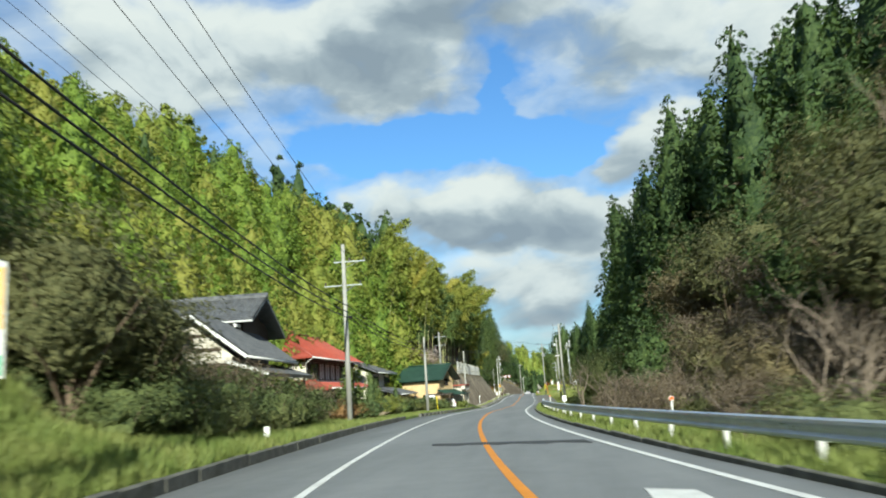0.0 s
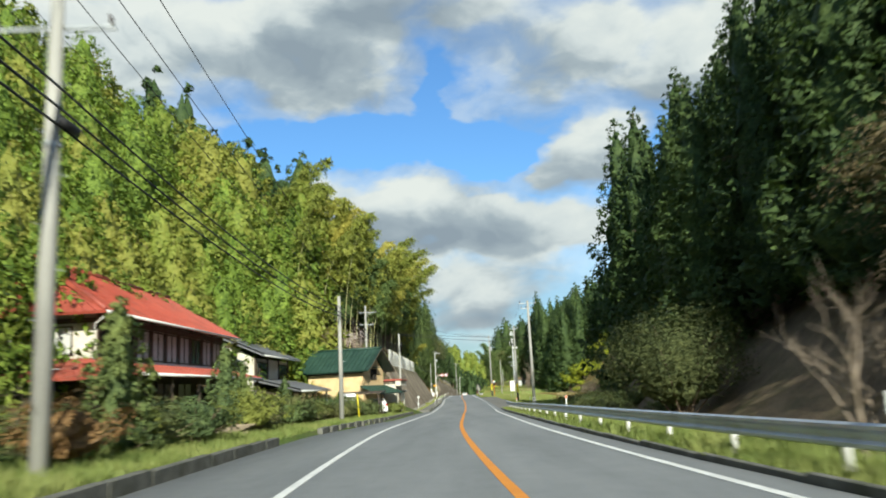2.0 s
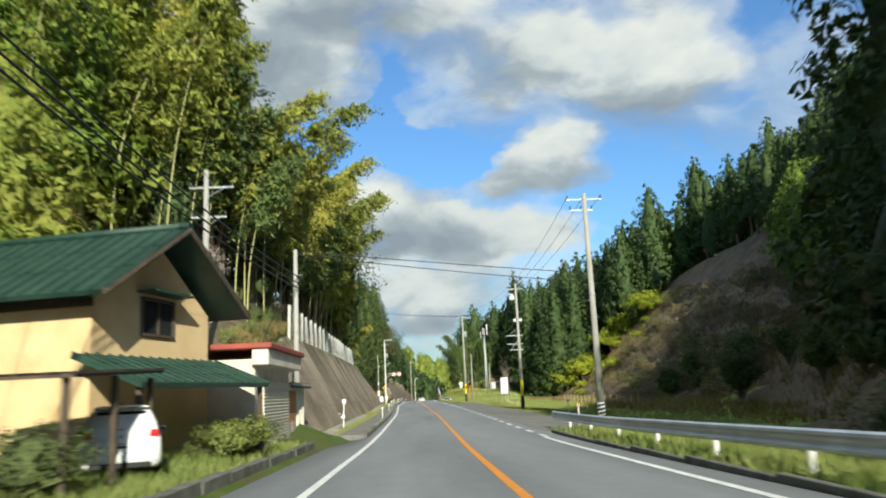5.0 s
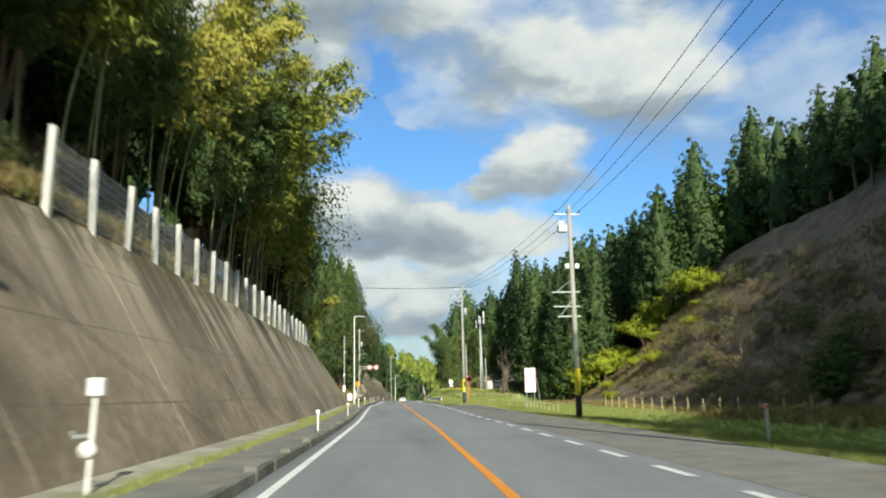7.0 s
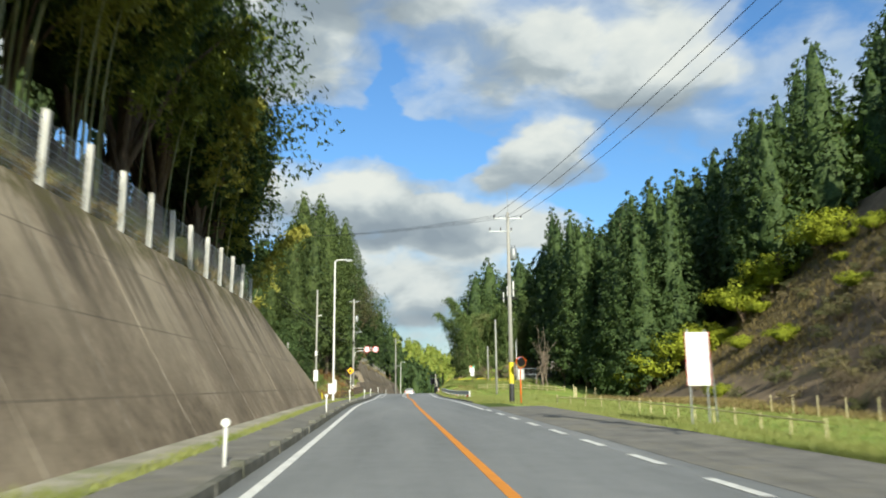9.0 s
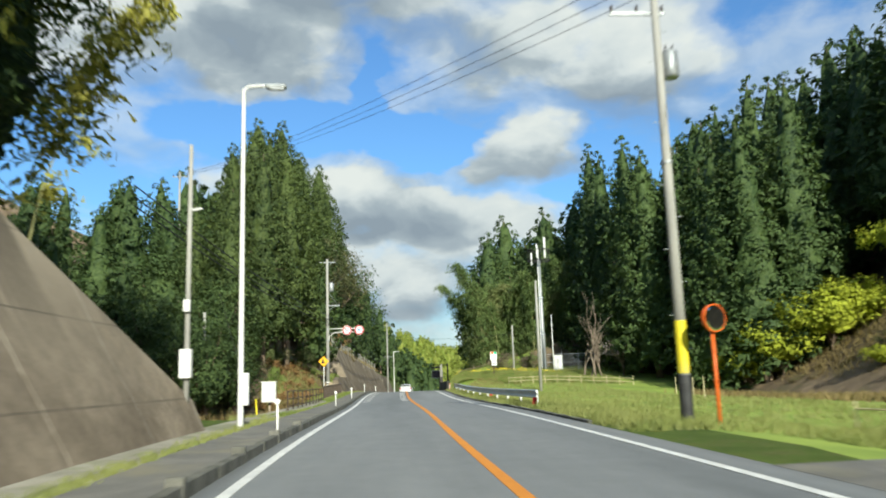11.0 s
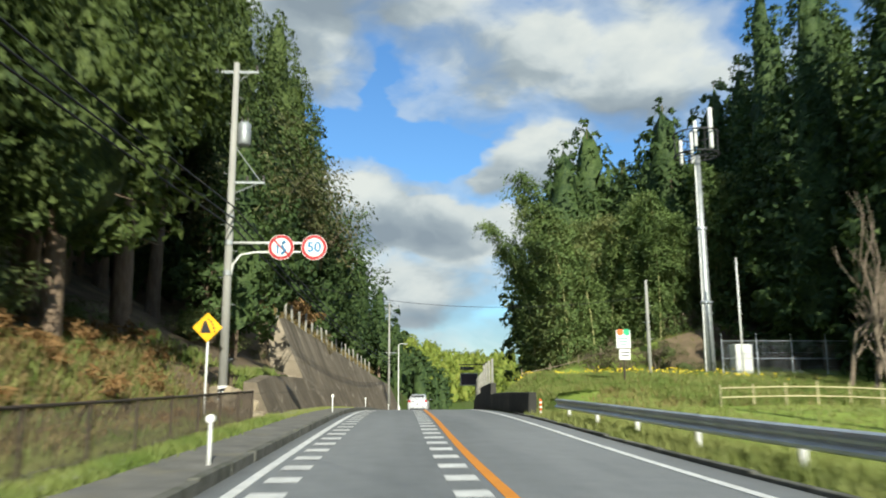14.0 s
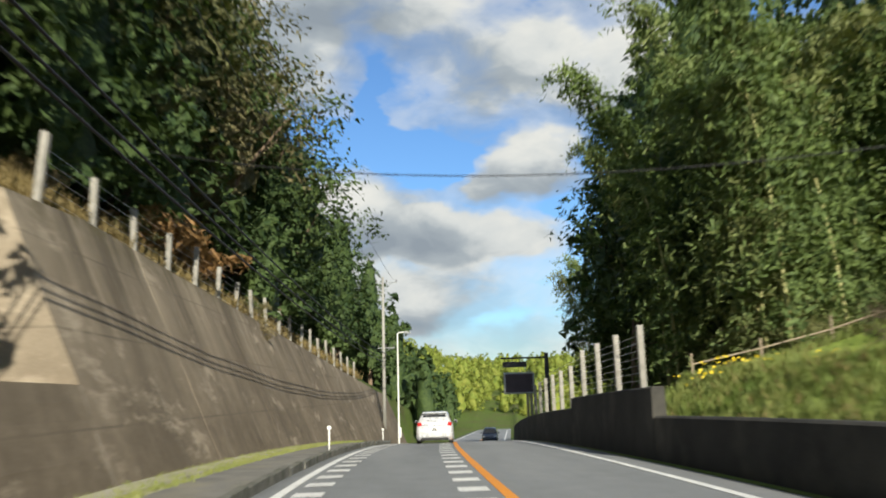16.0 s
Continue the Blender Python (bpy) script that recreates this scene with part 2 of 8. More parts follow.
def foliage(name, dark, light, accent=None, gloss=0.6, share=0.35, cell=4.0, relief=0.55):
    """Leaves: tones differ from plant to plant, from clump to clump and from leaf to leaf; light passes through."""
    m = bpy.data.materials.new(name)
    m.use_nodes = True
    k = Nodes(m.node_tree)
    own = k.n("ObjectInfo").outputs["Random"]
    geo = k.n("NewGeometry")
    pos = geo.outputs["Position"]
    clump = k.noise(pos, 0.5, 3, 0.6)
    leaf = geo.outputs["Random Per Island"]
    # single leaves on the sprays: uneven cells with gaps between them, at two sizes
    bent = k.n("VectorMath", {0: pos, 1: k.n("VectorMath", {0: k.n("TexNoise", {"Vector": pos, "Scale": cell * 0.7, "Detail": 2.0}).outputs["Color"], "Scale": 0.9 / cell}, operation="SCALE").outputs[0]}, operation="ADD").outputs[0]
    near = k.n("TexVoronoi", {"Vector": bent, "Scale": cell})
    fine = k.n("TexVoronoi", {"Vector": bent, "Scale": cell * 2.7})
    tone = k.math("SUBTRACT", k.n("SeparateColor", {0: near.outputs["Color"]}).outputs[0], 0.5)
    tone2 = k.math("SUBTRACT", k.n("SeparateColor", {0: fine.outputs["Color"]}).outputs[0], 0.5)
    f = k.math("ADD", k.math("MULTIPLY", clump, 0.75), k.math("ADD", k.math("MULTIPLY", leaf, 0.22), k.math("MULTIPLY", k.math("SUBTRACT", own, 0.5), 0.22)))
    f = k.math("ADD", f, k.math("ADD", k.math("MULTIPLY", tone, 0.30), k.math("MULTIPLY", tone2, 0.30)))
    col = k.ramp(f, [(0.16, dark), (0.84, light)])
    if accent:
        col = k.mix(k.ramp(k.math("ADD", k.math("MULTIPLY", own, 0.7), k.math("MULTIPLY", clump, 0.6)), [(0.75 - share * 0.5, 0.0), (1.0 - share * 0.3, 0.85)]), col, accent)
    height = k.math("ADD", k.math("MULTIPLY", near.outputs["Distance"], 1.0), k.math("MULTIPLY", fine.outputs["Distance"], 0.55))
    nrm = k.n("Bump", {"Height": height, "Strength": relief, "Distance": 1.1 / cell}).outputs[0]
    nrm.node.invert = True
    bs = k.n("BsdfPrincipled", {"Base Color": col, "Roughness": gloss, "Specular IOR Level": 0.2, "Normal": nrm})
    tr = k.n("BsdfTranslucent", {"Color": k.mix(1.0, col, (1.1, 1.15, 0.6), "MULTIPLY"), "Normal": nrm})
    k.n("OutputMaterial", {0: k.n("MixShader", {0: 0.25, 1: bs.outputs[0], 2: tr.outputs[0]}).outputs[0]})
    return m


def asphalt_nodes(k):
    s = k.n("Mapping", {"Vector": k.world, "Scale": (1.0, 0.10, 1.0)}).outputs[0]
    big, mid, fine = k.noise(s, 0.55, 4, 0.6), k.noise(k.world, 1.7, 5, 0.65), k.noise(k.world, 90, 2, 0.7)
    f = k.math("ADD", k.math("ADD", k.math("MULTIPLY", big, 0.5), k.math("MULTIPLY", mid, 0.2)), k.math("MULTIPLY", fine, 0.3))
    k.t.links.new(k.ramp(f, [(0.3, (0.124, 0.133, 0.140)), (0.7, (0.262, 0.271, 0.280))]), k.bsdf.inputs["Base Color"])
    bump(k, fine, 0.35, 0.01)


def concrete_wall_nodes(k, shade_age=1.0):
    """Old shuttered concrete: even brown-grey with soft clouding, dark drips and moss from the top edge, pale lime runs, faint lift joints."""
    bend = k.n("TexNoise", {"Vector": k.world, "Scale": 0.5, "Detail": 3.0}).outputs["Color"]
    src = k.n("VectorMath", {0: k.world, 1: k.n("VectorMath", {0: bend, "Scale": 0.9}, operation="SCALE").outputs[0]}, operation="ADD").outputs[0]
    z = k.n("SeparateXYZ", {0: k.world}).outputs[2]
    cloud, grit, fine = k.noise(src, 0.30, 5, 0.6), k.noise(k.world, 2.6, 7, 0.7), k.noise(k.world, 26, 3, 0.6)
    run = lambda along, off: k.n("Mapping", {"Vector": k.world, "Scale": (0.05, along, 0.07), "Location": (off, 0.0, 0.0)}).outputs[0]
    col = k.ramp(k.math("ADD", k.math("MULTIPLY", cloud, 0.62), k.math("MULTIPLY", grit, 0.38)), [(0.36, (0.092, 0.071, 0.049)), (0.50, (0.188, 0.150, 0.108)), (0.64, (0.335, 0.275, 0.202))])
    high = k.ramp(k.math("MULTIPLY", k.math("ADD", z, 1.3), 0.175), [(0.18, 0.0), (0.85, 1.0)])
    wash = k.noise(run(0.30, 2.0), 1.0, 6, 0.6)
    col = k.mix(k.math("MULTIPLY", k.ramp(wash, [(0.39, 0.0), (0.54, 0.75)]), high), col, (0.46, 0.39, 0.29))
    drip = k.noise(run(0.62, 0.0), 1.2, 7, 0.66)
    upper = k.ramp(k.math("ADD", k.math("MULTIPLY", k.math("ADD", z, 1.3), 0.175), k.math("MULTIPLY", k.math("SUBTRACT", cloud, 0.5), 0.9)), [(0.38, 0.0), (0.86, 1.0)])
    col = k.mix(k.math("MULTIPLY", k.ramp(drip, [(0.47, 0.0), (0.56, 0.85)]), upper), col, (0.050, 0.040, 0.028))
    thin = k.noise(run(1.9, 5.0), 1.2, 4, 0.6)
    col = k.mix(k.math("MULTIPLY", k.ramp(thin, [(0.62, 0.0), (0.72, 0.30)]), k.math("ADD", k.math("MULTIPLY", upper, 0.8), 0.1)), col, (0.065, 0.052, 0.038))
    lime = k.noise(run(2.1, 9.0), 1.1, 3, 0.5)
    col = k.mix(k.ramp(lime, [(0.68, 0.0), (0.74, 0.30)]), col, (0.46, 0.42, 0.35))
    seam = k.math("FRACT", k.math("DIVIDE", k.math("SUBTRACT", k.math("ADD", k.n("SeparateXYZ", {0: k.world}).outputs[1], k.math("MULTIPLY", grit, 0.05)), 119.4), 4.0))
    col = k.mix(k.math("MULTIPLY", k.math("LESS_THAN", seam, 0.014), k.ramp(grit, [(0.4, 0.15), (0.6, 0.6)])), col, (0.46, 0.43, 0.37))
    lip = k.ramp(k.math("MULTIPLY", k.math("ADD", z, 1.3), 0.175), [(0.80, 0.0), (0.95, 1.0)])
    moss = k.ramp(k.noise(src, 1.3, 6, 0.7), [(0.42, 0.0), (0.58, 0.9)])
    col = k.mix(k.math("MULTIPLY", moss, lip), col, (0.085, 0.075, 0.020))
    lift = k.math("FRACT", k.math("MULTIPLY", k.math("ADD", z, k.math("MULTIPLY", grit, 0.03)), 0.62))
    col = k.mix(k.math("MULTIPLY", k.math("LESS_THAN", lift, 0.026), k.ramp(cloud, [(0.4, 0.2), (0.6, 0.65)])), col, (0.07, 0.058, 0.045))
    col = k.mix(0.18, col, k.ramp(fine, [(0.3, (0.08, 0.066, 0.05)), (0.7, (0.34, 0.30, 0.24))]))
    if shade_age > 1:
        # grime streaks, deepened so the second wall's shade sits in its colour
        grime_shade = k.ramp(k.noise(run(0.7, 4.0), 0.9, 5, 0.6), [(0.35, 0.15), (0.65, 0.70)])
        col = k.mix(grime_shade, col, (0.105, 0.085, 0.062))
        scar = k.ramp(k.noise(k.n("Mapping", {"Vector": src, "Scale": (0.4, 0.4, 1.0)}).outputs[0], 0.9, 7, 0.7), [(0.57, 0.0), (0.66, 0.7)])
        col = k.mix(scar, col, (0.40, 0.34, 0.26))
    k.t.links.new(col, k.bsdf.inputs["Base Color"])
    bump(k, k.math("ADD", k.math("MULTIPLY", grit, 0.6), k.math("MULTIPLY", fine, 0.3)), 0.3, 0.04)


def earth_nodes(k):
    a, b, c = k.noise(k.world, 0.12, 5, 0.6), k.noise(k.world, 1.4, 5, 0.65), k.noise(k.world, 14, 4, 0.7)
    grass = k.ramp(k.math("ADD", k.math("MULTIPLY", b, 0.6), k.math("MULTIPLY", c, 0.4)), [(0.3, (0.045, 0.070, 0.016)), (0.55, (0.09, 0.13, 0.026)), (0.75, (0.16, 0.18, 0.05))])
    soil = k.ramp(c, [(0.3, (0.055, 0.042, 0.026)), (0.7, (0.14, 0.11, 0.065))])
    k.t.links.new(k.mix(k.ramp(k.math("ADD", k.math("MULTIPLY", a, 0.6), k.math("MULTIPLY", b, 0.4)), [(0.5, 0.0), (0.62, 0.8)]), grass, soil), k.bsdf.inputs["Base Color"])
    bump(k, c, 0.6, 0.08)


M_ROAD = material("asphalt", asphalt_nodes, 0.82, spec=0.35)
M_PATH = worn("old_asphalt", (0.105, 0.103, 0.096), (0.215, 0.205, 0.185), 1.2, 60, 0.9, relief=0.3, world_space=True, dirt=(0.22, 0.20, 0.14))
M_WALL = material("stained_concrete", concrete_wall_nodes, 0.9, spec=0.2)
# darker copy of the wall concrete, for the stretch that lies in shade
M_SHADEWALL = material("shaded_grimy_concrete", lambda k: concrete_wall_nodes(k, 2.0), 0.9, spec=0.2)
M_EARTH = material("grassy_earth", earth_nodes, 0.95, spec=0.15)
M_LITTER = worn("forest_floor", (0.070, 0.050, 0.030), (0.24, 0.175, 0.11), 0.5, 9, 0.95, relief=0.8, world_space=True, dirt=(0.06, 0.065, 0.02))
M_HILL = worn("wooded_hillside", (0.030, 0.055, 0.018), (0.12, 0.17, 0.045), 0.12, 1.6, 0.95, relief=1.0, world_space=True, dirt=(0.11, 0.10, 0.05))
M_FIELD = worn("meadow", (0.14, 0.21, 0.032), (0.30, 0.38, 0.065), 0.35, 12, 0.95, relief=0.6, world_space=True, dirt=(0.24, 0.25, 0.07))
M_GUTTER = worn("pale_gutter_concrete", (0.20, 0.19, 0.15), (0.42, 0.39, 0.32), 0.9, 30, 0.9, relief=0.3, world_space=True, dirt=(0.13, 0.16, 0.035))
M_KERB = worn("mossy_kerb", (0.06, 0.062, 0.05), (0.20, 0.195, 0.17), 2.2, 40, 0.9, relief=0.3, world_space=True, dirt=(0.045, 0.05, 0.025))
M_WHITE = worn("road_white", (0.50, 0.50, 0.49), (0.80, 0.80, 0.78), 3, 50, 0.7, relief=0.1, world_space=True)
M_ORANGE = worn("road_orange", (0.62, 0.22, 0.02), (0.80, 0.31, 0.03), 3, 50, 0.7, relief=0.1, world_space=True)
M_STEEL = worn("galvanised_steel", (0.46, 0.50, 0.56), (0.70, 0.74, 0.80), 1.5, 30, 0.36, 0.65, 0.08, world_space=True)
M_POSTW = worn("white_post_paint", (0.62, 0.62, 0.60), (0.82, 0.82, 0.80), 5, 40, 0.5)
M_POLE = worn("pole_concrete", (0.25, 0.245, 0.225), (0.42, 0.41, 0.375), 1.0, 30, 0.85, relief=0.1, stretch=(3, 3, 0.5))
M_METAL = worn("grey_metal", (0.25, 0.27, 0.28), (0.42, 0.44, 0.45), 4, 40, 0.5, 0.5)
M_CABLE = plain("black_cable", (0.015, 0.015, 0.017), 0.6)
M_BARK = worn("cedar_bark", (0.11, 0.075, 0.05), (0.27, 0.20, 0.14), 3, 25, 0.95, relief=0.5, stretch=(4, 4, 0.6))
M_TWIG = worn("bare_twig", (0.12, 0.092, 0.07), (0.28, 0.225, 0.17), 3, 25, 0.9)
M_CULM = worn("bamboo_culm", (0.24, 0.25, 0.09), (0.46, 0.44, 0.20), 2, 20, 0.5)
L_CEDAR = foliage("cedar_needles", (0.028, 0.055, 0.021), (0.105, 0.155, 0.048), relief=0.3)
L_GROVE = foliage("spring_cedar_needles", (0.035, 0.058, 0.020), (0.124, 0.164, 0.047), relief=0.3)
L_BRIGHT = foliage("cypress_spring", (0.070, 0.122, 0.020), (0.285, 0.385, 0.062), (0.28, 0.27, 0.06), share=0.2, relief=0.3)
L_BAMBOO = foliage("bamboo_leaf", (0.10, 0.12, 0.024), (0.36, 0.40, 0.08), (0.42, 0.37, 0.08), share=0.25, relief=0.0)
L_OLIVE = foliage("olive_brown_leaf", (0.075, 0.085, 0.036), (0.25, 0.245, 0.11), (0.27, 0.21, 0.12), cell=6.0)
L_BAMBOOG = foliage("green_bamboo_leaf", (0.060, 0.095, 0.034), (0.205, 0.280, 0.085), (0.21, 0.22, 0.09), share=0.1, relief=0.0)
L_BROAD = foliage("evergreen_leaf", (0.036, 0.066, 0.025), (0.140, 0.200, 0.062))
L_LIME = foliage("young_leaf", (0.17, 0.21, 0.018), (0.52, 0.56, 0.06))
L_BUSH = foliage("garden_shrub_leaf", (0.058, 0.082, 0.033), (0.215, 0.255, 0.090), (0.20, 0.20, 0.08), share=0.15, cell=8.0)
L_DOME = foliage("dense_shrub_leaf", (0.060, 0.078, 0.030), (0.185, 0.205, 0.078), (0.22, 0.18, 0.09), share=0.2, cell=10.0)
L_RUST = foliage("rusty_leaf", (0.15, 0.085, 0.035), (0.38, 0.23, 0.10), relief=0.0)
L_GRASS = foliage("grass_blade", (0.050, 0.105, 0.020), (0.19, 0.275, 0.055), (0.27, 0.28, 0.10), share=0.2, cell=9.0, relief=0.0)
L_BROWN = foliage("brown_twig_mass", (0.085, 0.066, 0.048), (0.26, 0.205, 0.145), relief=0.0)


# ---- mesh helpers ----
class Geo:
    """Collects simple solids into one mesh."""

    def __init__(self):
        self.v, self.f = [], []

    def add(self, verts, faces):
        o = len(self.v)
        self.v += [tuple(p) for p in verts]
        self.f += [tuple(o + i for i in f) for f in faces]
        return self

    def box(self, c, s, rot=None, bevel=0.0):
        """A box with its edges taken off by bevel."""
        x, y, z = (k / 2 for k in s)
        rot = rot or Matrix.Identity(3)
        c = Vector(c)
        if bevel <= 0:
            v = [(i * x, j * y, k * z) for i in (-1, 1) for j in (-1, 1) for k in (-1, 1)]
            f = [(0, 1, 3, 2), (4, 6, 7, 5), (0, 4, 5, 1), (2, 3, 7, 6), (0, 2, 6, 4), (1, 5, 7, 3)]
        else:
            bm = bmesh.new()
            bmesh.ops.create_cube(bm, size=1.0)
            bmesh.ops.scale(bm, vec=s, verts=bm.verts)
            bmesh.ops.bevel(bm, geom=bm.edges[:], offset=bevel, segments=1, affect="EDGES", profile=0.5)
            bm.verts.index_update()
            v = [tuple(p.co) for p in bm.verts]
            f = [tuple(p.index for p in q.verts) for q in bm.faces]
            bm.free()
        return self.add([c + rot @ Vector(p) for p in v], f)

    def tube(self, pts, radii, n=8, caps=True):
        """A round bar through points, with one radius for each (or one for all)."""
        pts = [Vector(p) for p in pts]
        if isinstance(radii, (int, float)):
            radii = [radii] * len(pts)
        v, f = [], []
        for i, p in enumerate(pts):
            d = (pts[min(i + 1, len(pts) - 1)] - pts[max(i - 1, 0)]).normalized()
            a = d.orthogonal().normalized() if abs(d.z) < 0.9 else d.cross(Vector((0, 1, 0))).normalized()
            b = d.cross(a)
            v += [p + radii[i] * (math.cos(t) * a + math.sin(t) * b) for t in (2 * math.pi * j / n for j in range(n))]
        for i in range(len(pts) - 1):
            f += [(i * n + j, i * n + (j + 1) % n, (i + 1) * n + (j + 1) % n, (i + 1) * n + j) for j in range(n)]
        if caps:
            f += [tuple(range(n - 1, -1, -1)), tuple(range((len(pts) - 1) * n, len(pts) * n))]
        return self.add(v, f)

    def sweep(self, ys, profile, closed=False):
        """Draws a profile of (d, height) along the road through the places ys."""
        n = len(profile)
        v = [at(d, y, h) for y in ys for d, h in profile]
        m = n if closed else n - 1
        f = [(i * n + j, i * n + (j + 1) % n, (i + 1) * n + (j + 1) % n, (i + 1) * n + j) for i in range(len(ys) - 1) for j in range(m)]
        if closed:
            f += [tuple(range(n)), tuple(range(len(ys) * n - 1, (len(ys) - 1) * n - 1, -1))]
        return self.add(v, f)

    def prism(self, outline, axis, lo, hi):
        """An outline of (a, b) pulled out along x, y or z."""
        put = {"x": lambda a, b, t: (t, a, b), "y": lambda a, b, t: (a, t, b), "z": lambda a, b, t: (a, b, t)}[axis]
        n = len(outline)
        v = [put(a, b, t) for t in (lo, hi) for a, b in outline]
        f = [tuple(range(n - 1, -1, -1)), tuple(range(n, 2 * n))] + [(i, (i + 1) % n, n + (i + 1) % n, n + i) for i in range(n)]
        return self.add(v, f)

    def mesh(self, name, smooth=False, mat=None):
        me = bpy.data.meshes.new(name)
        me.from_pydata(self.v, [], self.f)
        if mat:
            me.materials.append(mat)
        bm = bmesh.new()
        bm.from_mesh(me)
        bmesh.ops.recalc_face_normals(bm, faces=bm.faces)
        bm.to_mesh(me)
        bm.free()
        if smooth:
            me.shade_smooth()
        return me


def part(name, geo, mat, parent, label="", smooth=False):
    ob = new(name, geo if isinstance(geo, bpy.types.Mesh) else geo.mesh(name, smooth, mat))
    if parent is not None:
        ob.parent = parent
    return tagged(ob, label) if label else ob


def thing(name, m, label, category, group="", kind=""):
    """An empty base that carries the parts of one thing."""
    ob = new(name)
    ob.empty_display_size = 0.2
    ob.matrix_basis = m
    return tagged(ob, label, category, group, kind)


def solid(name, geo, mat, label, category="", group="", kind="", m=None, smooth=False):
    ob = part(name, geo, mat, None, "", smooth)
    if m is not None:
        ob.matrix_basis = m
    return tagged(ob, label, category, group, kind)


def place(p, rot=0.0, scale=1.0):
    return Matrix.LocRotScale(Vector(p), Euler((0, 0, rot)), (scale, scale, scale))


def steps(a, b, step):
    n = max(1, round((b - a) / step))
    return [a + (b - a) * i / n for i in range(n + 1)]

# ---- the ground and the road ----
def build_ground():
    ds = [-420, -300, -220, -160, -120, -95, -78, -66, -56, -48, -41, -35, -30, -26, -22.5, -19.5, -17, -15, -13, -11.5, -10.4, -9.6, -8.8, -8, -7.2, -6.8, -6.5, -6.3, -6.1, -5.4, -4.6, -3, 0,
          3, 4.2, 4.7, 5.3, 6, 6.8, 7.5, 8.3, 9.2, 10.2, 11.5, 13, 15, 17, 19.5, 22.5, 26, 30, 35, 41, 48, 56, 66, 78, 95, 120, 160, 220, 300, 420]
    ys = steps(-90, 0, 5) + steps(2, 300, 2) + steps(306, 420, 6) + steps(440, 1000, 28) + [1300]
    g = Geo()
    g.v = [tuple(stand(d, y, 0.0)) for y in ys for d in ds]
    n = len(ds)
    g.f = [(i * n + j, i * n + j + 1, (i + 1) * n + j + 1, (i + 1) * n + j) for i in range(len(ys) - 1) for j in range(n - 1)]
    me = g.mesh("ground", True, M_EARTH)
    me.materials.append(M_LITTER)
    me.materials.append(M_FIELD)
    me.materials.append(M_HILL)
    for p in me.polygons:
        c = p.center
        d, y = c.x - cx(c.y), c.y
        if d < -toe_left(y) - 0.2 or d > toe_right(min(y, 277 if y < 277.5 else y)) - 0.5 or (y < 118 and d > 7.0) or (207 < y < 253 and d < -6.6):
            if y < 48 and -12.5 < d < 0:
                continue
            if y > 430:
                p.material_index = 2
                continue
            p.material_index = 3 if abs(d) > 52 else 1
        elif d > 5.2 and 118 < y < 277:
            p.material_index = 2
    solid("ground", me, None, "grassy valley floor rising into steep wooded slopes", "ground", kind="structure")


